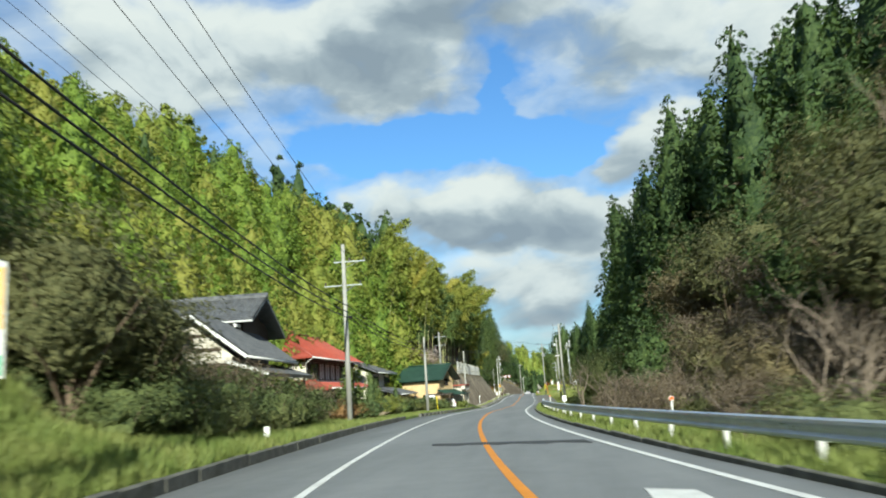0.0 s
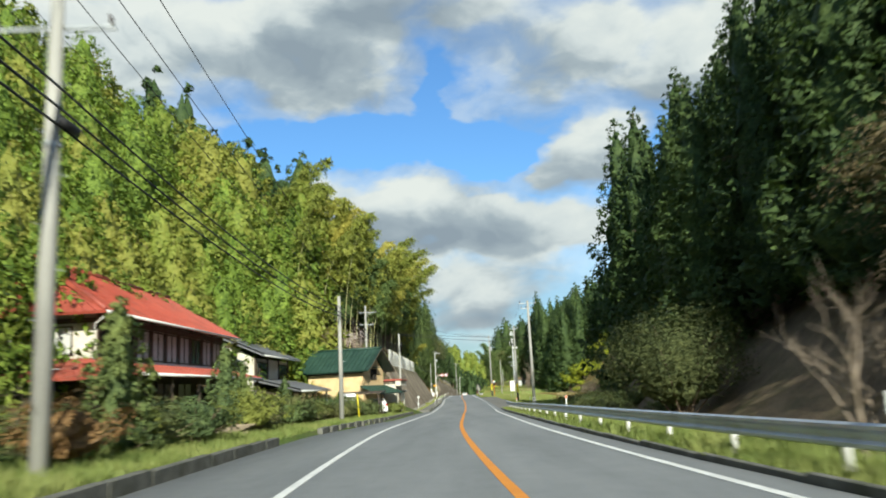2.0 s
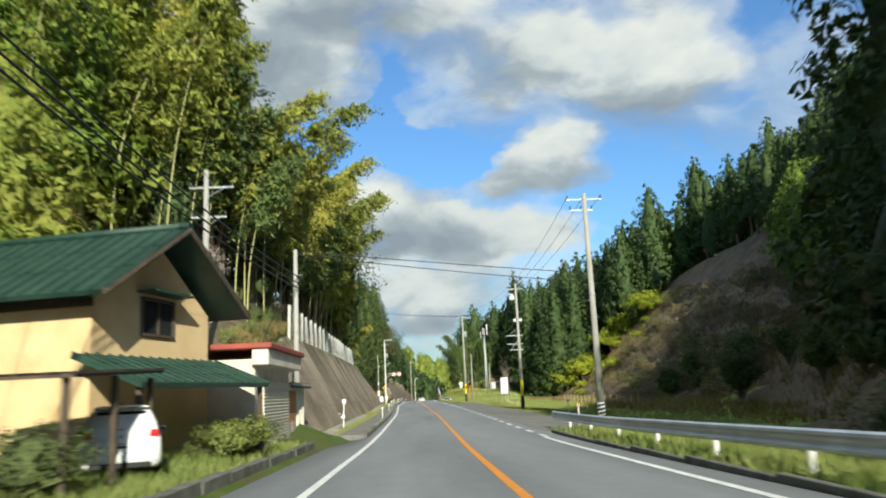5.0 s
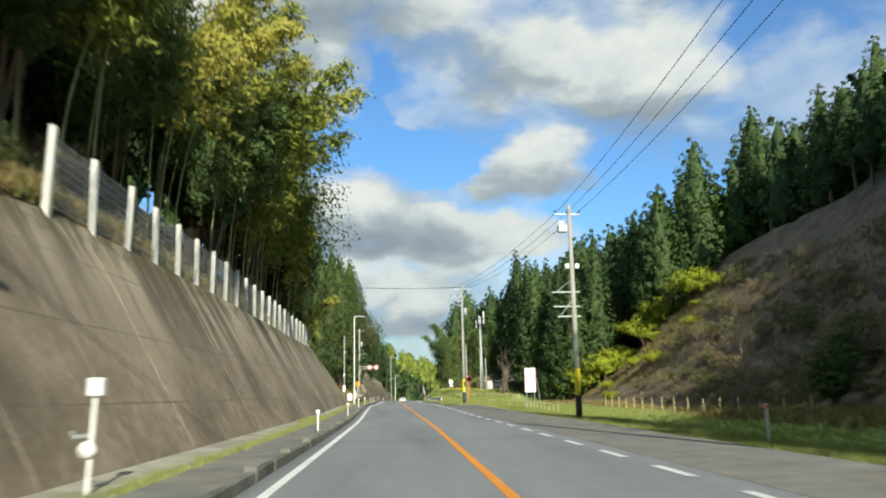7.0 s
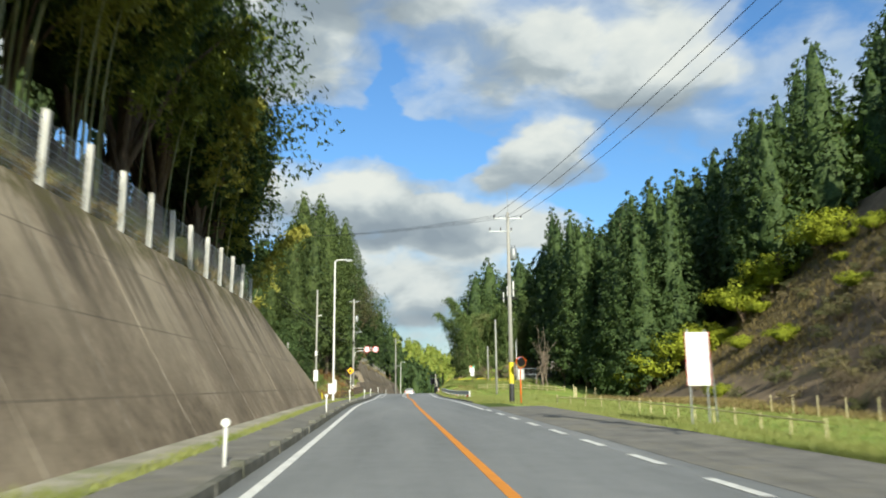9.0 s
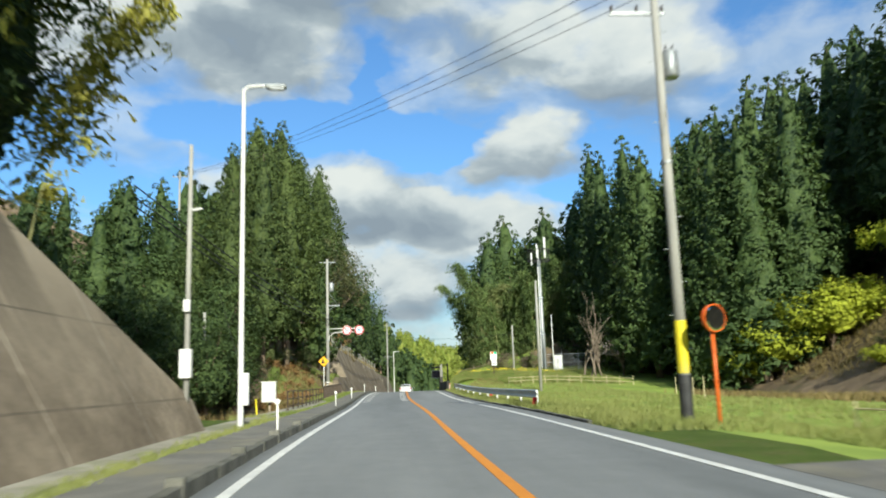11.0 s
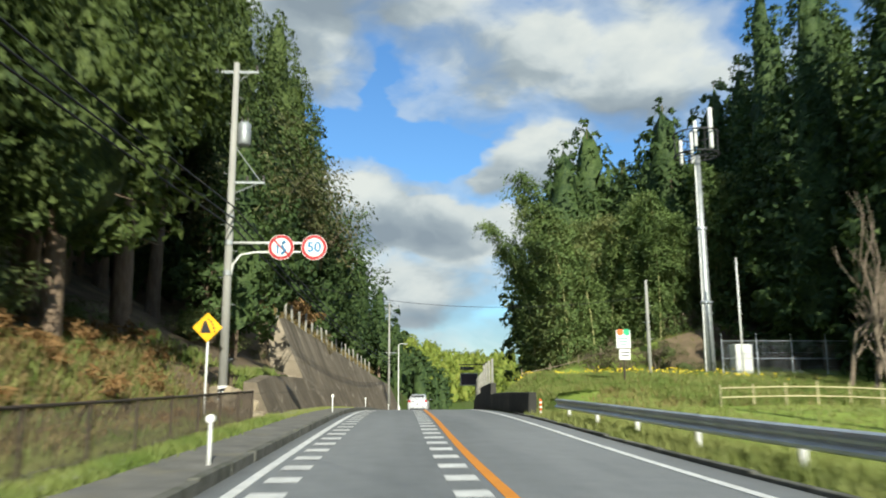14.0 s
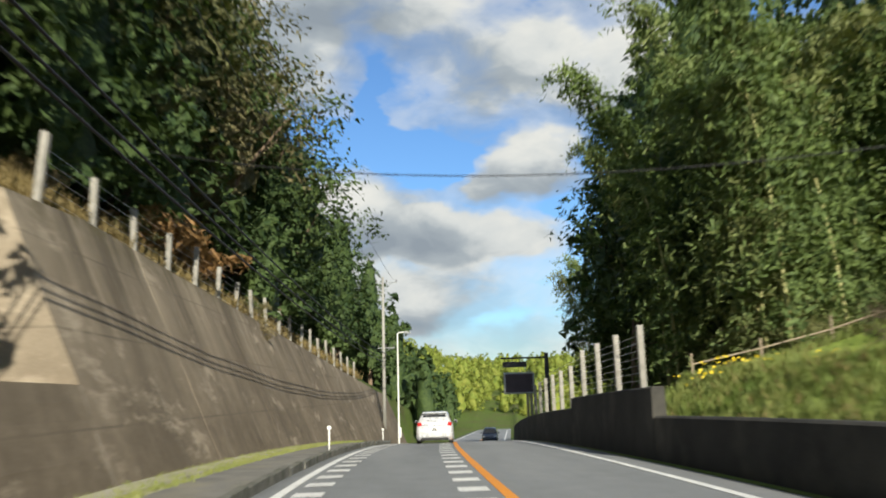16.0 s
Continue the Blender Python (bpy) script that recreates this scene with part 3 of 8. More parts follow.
def build_road():
    ys = steps(-80, 444, 2)
    left = [knots(y, (66, -6.3), (80, -5.55), (88, -5.2), (112, -5.2), (119, -3.95)) for y in ys]
    g = Geo()
    for y, e in zip(ys, left):
        g.v += [tuple(at(d, y, h)) for d, h in ((e, -0.2), (e, -0.015), (-3.4, 0.0), (0.0, 0.01), (3.0, 0.0), (3.72, -0.01), (3.72, -0.2))]
    g.f = [(i * 7 + j, i * 7 + j + 1, i * 7 + j + 8, i * 7 + j + 7) for i in range(len(ys) - 1) for j in range(6)]
    solid("road", g, M_ROAD, "worn grey asphalt two-lane road with faded wheel tracks", "road", kind="structure", smooth=True)

    def stripe(name, d0, d1, up, runs, mat, label):
        g = Geo()
        for a, b in runs:
            g.sweep(steps(a, b, 2.0), [(d0, up - 0.012), (d0, up), (d1, up), (d1, up - 0.012)])
        solid(name, g, mat, label, "road marking", kind="structure")
    stripe("edge_line", -3.46, -3.30, 0.010, [(-80, 420)], M_WHITE, "white painted edge line on the asphalt")
    stripe("centre_line", -0.085, 0.085, 0.016, [(-80, 420)], M_ORANGE, "orange painted centre line on the asphalt")
    stripe("edge_line", 2.90, 3.06, 0.010, [(-80, 113), (186, 420)], M_WHITE, "white painted edge line on the asphalt")
    stripe("broken_line", 3.02, 3.20, 0.010, [(y, y + 1.85) for y in np.arange(113.1, 185.0, 3.75)], M_WHITE, "broken white edge line beside a field entrance")
    stripe("slow_bars", -3.16, -2.70, 0.012, [(y, y + 0.62) for y in np.arange(231.0, 304.0, 1.62)], M_WHITE, "row of short white bars beside the edge line")
    stripe("slow_bars", -0.66, -0.20, 0.016, [(y, y + 0.62) for y in np.arange(231.0, 304.0, 1.62)], M_WHITE, "row of short white bars beside the centre line")
    solid("road_number", Geo().prism([(1.38, 9.3), (2.1, 9.2), (2.02, 10.5), (1.42, 10.9)], "z", rz(10) + 0.0, rz(10) + 0.014), M_WHITE, "worn white painted mark on the asphalt", "road marking", kind="structure", m=Matrix.Translation((cx(10), 0, 0)))
    # uneven dark band running slantwise across the lanes
    g = Geo()
    for i in range(12):
        d, y = -1.6 + 4.3 * i / 11, 24.6 - 2.3 * i / 11
        g.v += [tuple(at(d, y, 0.019)), tuple(at(d, y - 0.9 - 0.25 * (i % 3), 0.019)), tuple(at(d, y, 0.0)), tuple(at(d, y - 0.9 - 0.25 * (i % 3), 0.0))]
    for i in range(11):
        a, b = i * 4, i * 4 + 4
        g.f += [(a, a + 1, b + 1, b), (a, b, b + 2, a + 2), (a + 1, a + 3, b + 3, b + 1)]
    solid("tar_patch", g, M_BAND, "dark band across the asphalt", "road repair", kind="structure")
    solid("pavement", Geo().sweep(steps(119, 300, 2), [(-5.1, -0.1), (-5.1, 0.15), (-3.95, 0.14), (-3.95, -0.1)], True), M_PATH, "narrow worn asphalt footpath with grass along its edge", "pavement", kind="structure")
    solid("gutter_strip", Geo().sweep(steps(119, 300, 2), [(-6.2, -0.1), (-6.2, 0.20), (-5.42, 0.17), (-5.40, 0.12), (-5.12, 0.11), (-5.10, -0.1)], True), M_GUTTER, "pale concrete gutter strip under the wall with moss and weeds", "pavement", kind="structure")
    solid("road_shoulder", Geo().sweep(steps(117, 190, 2), [(3.68, -0.15), (3.68, -0.005), (6.6, 0.03), (6.8, -0.15)], True), M_PATH, "old asphalt apron of a field entrance", "pavement", kind="structure")


def build_kerbs():
    def run(label, d, w, h, a, b, piece, gaps=()):
        holder = thing("kerb", Matrix.Identity(4), label, "kerb", kind="structure")
        block = Geo().box((0, 0, h / 2 - 0.15), (w, piece - 0.010, h + 0.3), bevel=0.012).mesh("kerb_stone", mat=M_KERB)
        for y in np.arange(a, b, piece):
            if any(p < y < q for p, q in gaps):
                continue
            ob = part("kerb_stone", block, None, holder)
            ob.matrix_basis = place(at(d(y + piece / 2) if callable(d) else d, y + piece / 2) + Vector((random.uniform(-0.01, 0.01), 0, random.uniform(-0.012, 0.012))), turn(y) + random.uniform(-0.008, 0.008))
    run("weathered low concrete kerb along the lane", -3.88, 0.15, 0.17, 119, 300, 2.0)
    joint = Geo().box((0, 0, 0.0), (0.22, 0.16, 0.52), bevel=0.012).mesh("kerb_block", mat=M_KERB)
    blocks = thing("kerb", Matrix.Identity(4), "mossy concrete blocks standing between the kerb stones", "kerb", kind="structure")
    for y in np.arange(121.0, 203.0, 4.0):
        part("kerb_block", joint, None, blocks).matrix_basis = place(at(-3.9, y), turn(y))
    run("dark mossy concrete kerb before the gardens", kerb_left, 0.24, 0.26, -30, 112, 2.0, [(59, 68)])
    run("low dark kerb under the grass verge", 3.80, 0.14, 0.10, -40, 116, 4.0)
    run("low dark kerb under the grass verge", 3.80, 0.14, 0.06, 200, 258, 4.0)


def retaining_wall(name, ys, foot_of, top_of, lean, label, mat=None):
    """A leaning concrete wall along the road; top_of(y) is its height."""
    holder = thing(name, Matrix.Identity(4), label, "retaining wall", kind="structure")
    panel = []
    for i in range(len(ys) - 1):
        panel.append((ys[i], ys[i + 1]))
    for a, b in panel:
        g = Geo()
        cols, rows_ = steps(a + 0.015, b - 0.015, 1.0), 7
        n = rows_ + 3
        for y in cols:
            h, foot = top_of(y), foot_of(y)
            for r in range(rows_ + 1):
                u = r / rows_
                wob = 0.05 * noise.noise(Vector((y * 0.3, u * 3, 0.5)))
                g.v.append(tuple(at(foot - lean * h * u + wob, y, -0.2 + (h + 0.2) * u)))
            g.v.append(tuple(at(foot - lean * h - 0.45, y, h + 0.02)))
            g.v.append(tuple(at(foot - lean * h - 0.5, y, -0.2)))
        for i in range(len(cols) - 1):
            g.f += [(i * n + j, i * n + j + 1, (i + 1) * n + j + 1, (i + 1) * n + j) for j in range(n - 1)]
        g.f += [tuple(range(n)), tuple(range((len(cols)) * n - 1, (len(cols) - 1) * n - 1, -1))]
        part("wall_panel", g, mat or M_WALL, holder, smooth=False)
    return holder


def build_walls():
    retaining_wall("retaining_wall", steps(119.4, 199.4, 8.0), lambda y: knots(y, (120, -6.5), (140, -6.05), (160, -5.85), (206, -5.7)), lambda y: knots(y, (119.4, 1.4), (124, 3.1), (131, 5.4), (134, 5.7), (192, 5.6), (199.4, 0.9)), 0.58, "long leaning concrete retaining wall streaked with brown stains and moss")
    retaining_wall("retaining_wall", [253, 258, 263, 267.5, 274, 282, 291, 302, 315, 330], lambda y: -5.75, lambda y: knots(y, (253, 1.35), (257, 1.65), (267.5, 1.75), (267.51, 5.0), (271, 5.3), (330, 5.0)), 0.45, "leaning concrete retaining wall with weathered stains, darkened as in shade", M_SHADEWALL)
    holder = thing("low_wall", Matrix.Identity(4), "low dark concrete wall beside the road", "wall", kind="structure")
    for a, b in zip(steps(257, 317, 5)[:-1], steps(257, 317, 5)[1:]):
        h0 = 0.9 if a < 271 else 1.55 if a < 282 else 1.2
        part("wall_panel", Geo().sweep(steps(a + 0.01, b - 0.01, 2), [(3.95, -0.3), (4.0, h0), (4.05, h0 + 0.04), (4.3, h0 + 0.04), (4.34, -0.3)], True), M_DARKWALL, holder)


M_BAND = worn("dark_road_band", (0.030, 0.031, 0.033), (0.052, 0.053, 0.055), 3, 60, 0.7, relief=0.2, world_space=True)
M_DARKWALL = worn("dark_concrete", (0.012, 0.012, 0.012), (0.05, 0.048, 0.043), 0.8, 25, 0.9, relief=0.3, world_space=True, dirt=(0.09, 0.085, 0.07))


# ---- guard rails, posts ----
def guard_rail(a, b, label, d=4.55, piece=4.0):
    holder = thing("guard_rail", Matrix.Identity(4), label, "guard rail")
    prof = [(0.0, 0.37), (-0.075, 0.40), (-0.085, 0.45), (-0.02, 0.50), (-0.005, 0.545), (-0.02, 0.59), (-0.085, 0.64), (-0.075, 0.69), (0.0, 0.72)]
    ring = [(d + x, h) for x, h in prof] + [(d + x + 0.012, h) for x, h in reversed(prof)]
    for y in np.arange(a, b - 0.1, piece):
        part("rail", Geo().sweep(steps(y + 0.004, min(b, y + piece) - 0.004, 1.0), ring, True), M_STEEL, holder, smooth=False)
    post = Geo().tube([(0, 0, -0.5), (0, 0, 0.66), (0, 0, 0.70)], [0.062, 0.062, 0.045], 12).mesh("post", True, M_POSTW)
    for y in np.arange(a + 0.6, b, piece):
        ob = part("post", post, None, holder)
        ob.matrix_basis = place(at(d + 0.075, y), random.uniform(0, 6))
    return holder


def round_end(y, d, holder_label):
    t = thing("rail_end", place(at(d, y), turn(y)), holder_label, "guard rail end")
    part("end_plate", Geo().prism([(-0.10 * math.cos(k) - 0.02, 0.545 + 0.18 * math.sin(k)) for k in np.linspace(-1.57, 1.57, 9)] + [(0.0, 0.725), (0.0, 0.365)], "y", -0.3, 0.0), M_POSTW, t)


# ---- foliage ----
def unit(v):
    return v / (np.linalg.norm(v, axis=-1, keepdims=True) + 1e-6)


def leaf_mesh(name, mat, centres, outward, size, flat=0.5, rng=None, aspect=0.55, along=0.0, needle=False, core=None, soft=None):
    """Many small sprays facing mostly outwards and up, over a closed inner mass of foliage (core); soft: the way each spray's clump swells."""
    n = len(centres)
    nrm = unit(outward * (1 - flat) + rng.normal(0, 0.55 if soft is None else 0.34, (n, 3)) + np.array([0, 0, flat]))
    ax = unit(np.cross(nrm, rng.normal(0, 1, (n, 3))))
    ax = ax * (1 - along * 0.5) + outward * along
    ax[:, 2] -= 0.30
    ax = unit(ax - nrm * np.sum(ax * nrm, axis=1)[:, None])
    side = np.cross(nrm, ax)
    s = (size * rng.uniform(0.6, 1.35, n))[:, None]
    k = 3 if needle else 4
    v = np.empty((n, k, 3))
    if needle:
        v[:, 0] = centres - ax * s * 0.45 - side * s * aspect * 0.6
        v[:, 1] = centres - ax * s * 0.45 + side * s * aspect * 0.6
        v[:, 2] = centres + ax * s * 0.75
        tri = np.arange(n * 3).reshape(-1, 3)
    else:
        v[:, 0] = centres - ax * s * 0.5
        v[:, 1] = centres + side * s * aspect * 0.5 + nrm * s * 0.12
        v[:, 2] = centres + ax * s * 0.5
        v[:, 3] = centres - side * s * aspect * 0.5 + nrm * s * 0.12
        tri = (np.arange(n)[:, None] * 4 + np.array([0, 1, 2, 0, 2, 3])).reshape(-1, 3)
    if soft is not None:      # every spray turns its face outwards
        facing = np.sum(np.cross(v[:, 1] - v[:, 0], v[:, 2] - v[:, 0]) * soft, axis=1)
        tri = tri.reshape(n, -1, 3)
        tri[facing < 0] = tri[facing < 0][:, :, ::-1]
        tri = tri.reshape(-1, 3)
        soft = np.repeat(unit(soft + 0.35 * nrm), k, axis=0)
    v = v.reshape(-1, 3)
    if core is not None:
        tri = np.concatenate([tri, core[1] + len(v)])
        v = np.concatenate([v, core[0]])
        if soft is not None:
            soft = np.concatenate([soft, core[2]])
    me = bpy.data.meshes.new(name)
    me.vertices.add(len(v))
    me.vertices.foreach_set("co", v.ravel())
    me.loops.add(tri.size)
    me.loops.foreach_set("vertex_index", tri.ravel())
    me.polygons.add(len(tri))
    me.polygons.foreach_set("loop_start", np.arange(0, tri.size, 3))
    me.update(calc_edges=True)
    me.materials.append(mat)
    if soft is not None:
        me.shade_smooth()
        me.normals_split_custom_set_from_vertices(soft.tolist())
    return me


def lathe(zs, rs, sides, rng, wob=0.5, droop=0.3):
    """A closed crumpled body of boughs: every facet is a spray of its own, with deep folds between."""
    n = len(zs)
    gap = (zs[-1] - zs[0]) / n
    a = np.linspace(0, 2 * math.pi, sides, endpoint=False)[None, :] + rng.uniform(-0.5, 0.5, (n, sides)) * 2 * math.pi / sides + (np.arange(n) % 2)[:, None] * math.pi / sides
    swell = rng.uniform(1 - wob, 1.12, (n, sides))
    q = rs[:, None] * swell
    z = zs[:, None] + rng.uniform(-0.5, 0.5, (n, sides)) * gap - droop * (swell - 1 + wob * 0.5) * rs[:, None]
    v = np.stack([np.cos(a) * q, np.sin(a) * q, z], -1).reshape(-1, 3)
    i, j = np.meshgrid(np.arange(n - 1), np.arange(sides), indexing="ij")
    p0, p1, p2, p3 = i * sides + j, i * sides + (j + 1) % sides, (i + 1) * sides + j, (i + 1) * sides + (j + 1) % sides
    f = np.concatenate([np.stack([p0, p1, p3], -1).reshape(-1, 3), np.stack([p0, p3, p2], -1).reshape(-1, 3)])
    v = v[f.ravel()]
    t = v.reshape(-1, 3, 3)
    face = np.repeat(unit(np.cross(t[:, 1] - t[:, 0], t[:, 2] - t[:, 0])), 3, axis=0)
    return v, np.arange(f.size).reshape(-1, 3), unit(0.5 * face + unit(v * np.array([1, 1, 0]) + np.array([0, 0, 0.1])))


def conifer(seed, height, radius, leaves, mat, bare=0.22, size=0.42, name="cedar_tree", top=(1.5, 0.8), shell=(14, 11), puff=0.17, per=24):
    """A cedar or cypress: straight tapered trunk, a cone of rounded drooping boughs, each a swelling clump of small sprays."""
    rng = np.random.default_rng(seed)
    boughs = int(leaves / per)
    shape = lambda t: (0.10 + radius * (1 - t ** top[0]) ** top[1]) * np.minimum(1, 0.62 + t * 3.0)
    grid = np.linspace(0, 1, 200)
    weight = np.cumsum(shape(grid) / radius + 0.16)
    u = np.interp(((np.arange(boughs) + rng.uniform(0, 1, boughs)) / boughs), weight / weight[-1], grid)
    hgt = height * (bare + (1 - bare) * u)
    ang = np.arange(boughs) * 2.39996 + rng.normal(0, 0.35, boughs)
    lobes = 1 + 0.16 * np.sin(ang * 3 + hgt * 0.8 + seed) + 0.10 * np.sin(hgt * 2.3 + ang * 2)
    reach = (shape(u) - 0.1) * lobes * rng.uniform(0.66, 0.96, boughs)
    out = np.stack([np.cos(ang), np.sin(ang), 0 * ang], -1)
    mid = out * reach[:, None] + np.stack([0 * ang, 0 * ang, hgt - 0.22 * reach], -1)
    rho = radius * puff * rng.uniform(0.75, 1.4, boughs) * (0.30 + 0.70 * np.minimum(1, 1.5 * shape(u) / radius))
    d = unit(unit(rng.normal(0, 1, (boughs, per, 3))) + 0.55 * out[:, None] + np.array([0, 0, 0.30]))
    cen = mid[:, None] + d * (rho[:, None] * rng.uniform(0.55, 1.08, (boughs, per)))[:, :, None] * np.array([1.1, 1.1, 0.8])
    soft = unit(d * 0.75 + out[:, None] * 0.35 + np.array([0, 0, 0.18]))
    base = new(name)
    sway = rng.normal(0, 0.12, 2)
    trunk = Geo().tube([(0, 0, -0.8), (0, 0, 0.3), (sway[0], sway[1], height * 0.4), (0, 0, height * 0.97)], [0.019 * height, 0.0155 * height, 0.010 * height, 0.02], 8, False)
    for i in range(9):
        a, h = rng.uniform(0, 6.28), height * rng.uniform(0.14, 0.55)
        q = radius * rng.uniform(0.3, 0.7)
        trunk.tube([(0, 0, h), (math.cos(a) * q, math.sin(a) * q, h - 0.15 * q)], [0.05, 0.015], 4, False)
    part("trunk", trunk, M_BARK, base, smooth=True)
    us = np.linspace(0.0, 0.94, shell[0])
    core = lathe(height * (bare + (1 - bare) * us) - 0.1 * shape(us), shape(us) * 0.56 * np.concatenate([[0.02], np.ones(shell[0] - 2), [0.02]]), shell[1], rng, 0.55, 0.3)
    part("crown", leaf_mesh("crown", mat, cen.reshape(-1, 3), d.reshape(-1, 3), np.repeat(size * (0.6 + 0.45 * (1 - u)), per), 0.25, rng, 0.62, 0.35, True, core, soft.reshape(-1, 3)), None, base)
    return base


def broadleaf(seed, height, radius, leaves, mat, low=0.3, size=0.34, name="broadleaf_tree", bark=None, sliver=0.0, heart=True, shell=(11, 15), per=40):
    """A round-headed tree or shrub: forked limbs, and a crown of separate leafy clumps."""
    rng = np.random.default_rng(seed)
    clumps = max(8, int(leaves / per))
    d = unit(rng.normal(0, 1, (clumps, 3)))
    d[:, 2] = np.abs(d[:, 2]) * rng.choice([1, 1, 1, -0.45], clumps)
    half = height * (1 - low) / 2
    mid = height * low + half * 0.9
    c = d * np.array([radius, radius, half]) * rng.uniform(0.45, 0.98, clumps)[:, None] + np.array([0, 0, mid])
    rad = radius * rng.uniform(0.16, 0.34, clumps)
    q = unit(rng.normal(0, 1, (clumps, per, 3)))
    if heart:
        q = unit(q + 0.45 * d[:, None] + np.array([0, 0, 0.2]))
    cen = c[:, None] + q * rad[:, None, None] * rng.uniform(0.5, 1.05, (clumps, per, 1)) * np.array([1.15, 1.15, 0.75])
    base = new(name)
    t = Geo().tube([(0, 0, -0.3), (0, 0, height * low * 0.6), (0.05 * radius, 0, mid)], [0.02 * height + 0.02, 0.016 * height + 0.01, 0.006 * height], 7, False)
    for i in range(0, clumps, max(1, clumps // 12)):
        s = Vector((0, 0, height * low * rng.uniform(0.5, 1.2)))
        e = Vector(c[i])
        t.tube([s, s.lerp(e, 0.5) + Vector((0, 0, 0.06 * height)), e], [0.010 * height, 0.006 * height, 0.008], 5, False)
    part("trunk", t, bark or M_BARK, base, smooth=True)
    tilt = np.linspace(-1.5, 1.5, shell[0])
    core = lathe(mid + 0.56 * half * np.sin(tilt), 0.56 * radius * np.cos(tilt), shell[1], rng, 0.5, 0.1) if heart else None
    soft = unit(q * 0.75 + d[:, None] * 0.4 + np.array([0, 0, 0.15])).reshape(-1, 3) if heart else None
    part("crown", leaf_mesh("crown", mat, cen.reshape(-1, 3), (q * 0.6 + d[:, None] * 0.5).reshape(-1, 3), size, 0.4, rng, sliver or 0.55, 0.5 if 0 < sliver < 0.3 else 0.0, sliver > 0, core, soft), None, base)
    return base


def bamboo(seed, height, leaves, mat, lean=0.25, low=0.34, leaf=0.40):
    """A bamboo: ringed culm that arches over at the tip, with hanging sprays of narrow leaves."""
    rng = np.random.default_rng(seed)
    base = new("bamboo")
    n = 12
    bend = height * lean
    pts = [Vector((bend * (i / n) ** 2.6, 0, height * ((i / n) - 0.10 * (i / n) ** 4))) for i in range(n + 1)]
    g = Geo().tube([Vector((0, 0, -0.4))] + pts, [0.06] + [0.058 * (1 - i / n) + 0.008 for i in range(n + 1)], 6, False)
    part("culm", g, M_CULM, base, smooth=True)
    sprays = int(leaves / 16)
    u = low + (1 - low) * rng.uniform(0, 1, sprays) ** 0.8
    px, pz = np.interp(u * n, range(n + 1), [p.x for p in pts]), np.interp(u * n, range(n + 1), [p.z for p in pts])
    a, r = rng.uniform(0, 2 * math.pi, sprays), height * 0.15 * rng.uniform(0.25, 1.0, sprays) * (1.3 - 0.7 * u)
    k = rng.uniform(0.35, 1.1, (sprays, 16))
    cen = np.stack([px[:, None] + np.cos(a)[:, None] * r[:, None] * k, np.sin(a)[:, None] * r[:, None] * k, pz[:, None] + 0.25 * r[:, None] * k - 0.55 * r[:, None] * k ** 3], -1)
    cen += rng.normal(0, 0.14, cen.shape)
    out = np.stack([np.cos(a), np.sin(a), 0.3 + 0 * a], -1)[:, None].repeat(16, 1)
    part("crown", leaf_mesh("crown", mat, cen.reshape(-1, 3), out.reshape(-1, 3), leaf, 0.35, rng, 0.32, 0.5, True), None, base)
    return base


def bare_tree(seed, height, spread, name="bare_tree", mat=None, fine=3):
    """A leafless tree or thicket: limbs that fork again and again."""
    rng = random.Random(seed)
    limbs, twigs = Geo(), Geo()

    def grow(p, d, length, r, depth, g):
        q = p + d * length * 0.55 + Vector((rng.uniform(-1, 1), rng.uniform(-1, 1), rng.uniform(-0.3, 1))) * length * 0.06
        e = q + (d + Vector((rng.uniform(-1, 1), rng.uniform(-1, 1), rng.uniform(-0.2, 0.9))) * 0.22).normalized() * length * 0.5
        g.tube([p, q, e], [r, r * 0.75, r * 0.5], 5 if depth < 2 else 3, False)
        if depth < fine:
            for i in range(rng.choice([2, 3, 3]) if depth else rng.choice([4, 5])):
                s = p.lerp(e, rng.uniform(0.45, 1.0)) if i else e
                nd = (d + Vector((rng.uniform(-1, 1), rng.uniform(-1, 1), rng.uniform(-0.35, 0.8))) * spread).normalized()
                grow(s, nd, length * rng.uniform(0.5, 0.75), r * 0.5, depth + 1, twigs if depth >= 1 and fine < 4 else limbs)
    grow(Vector((0, 0, -0.2)), Vector((rng.uniform(-0.1, 0.1), rng.uniform(-0.1, 0.1), 1)), height * 0.42, height * 0.018 + 0.01, 0, limbs)
    base = new(name)
    part("trunk", limbs, mat or M_TWIG, base, smooth=True)
    if fine < 4:
        part("branchwork", twigs, mat or M_TWIG, base)
    return base


def kind(maker, label, category, group=""):
    """A first plant, put away far under the ground's rim until it is set out as the first of its kind."""
    tagged(maker, label, category, group)
    return {"first": maker, "used": False}


def plant(k, p, rot=None, scale=1.0, tilt=(0, 0)):
    m = Matrix.LocRotScale(Vector(p), Euler((tilt[0], tilt[1], random.uniform(0, 6.28) if rot is None else rot)), (scale, scale, scale * random.uniform(0.92, 1.1)))
    if not k["used"]:
        k["used"] = True
        k["first"].matrix_basis = m
        k["keep"] = True
        return k["first"]
    s = k["first"].scale.copy()
    ob = copy_thing(k["first"], m)
    ob.matrix_basis = m
    return ob


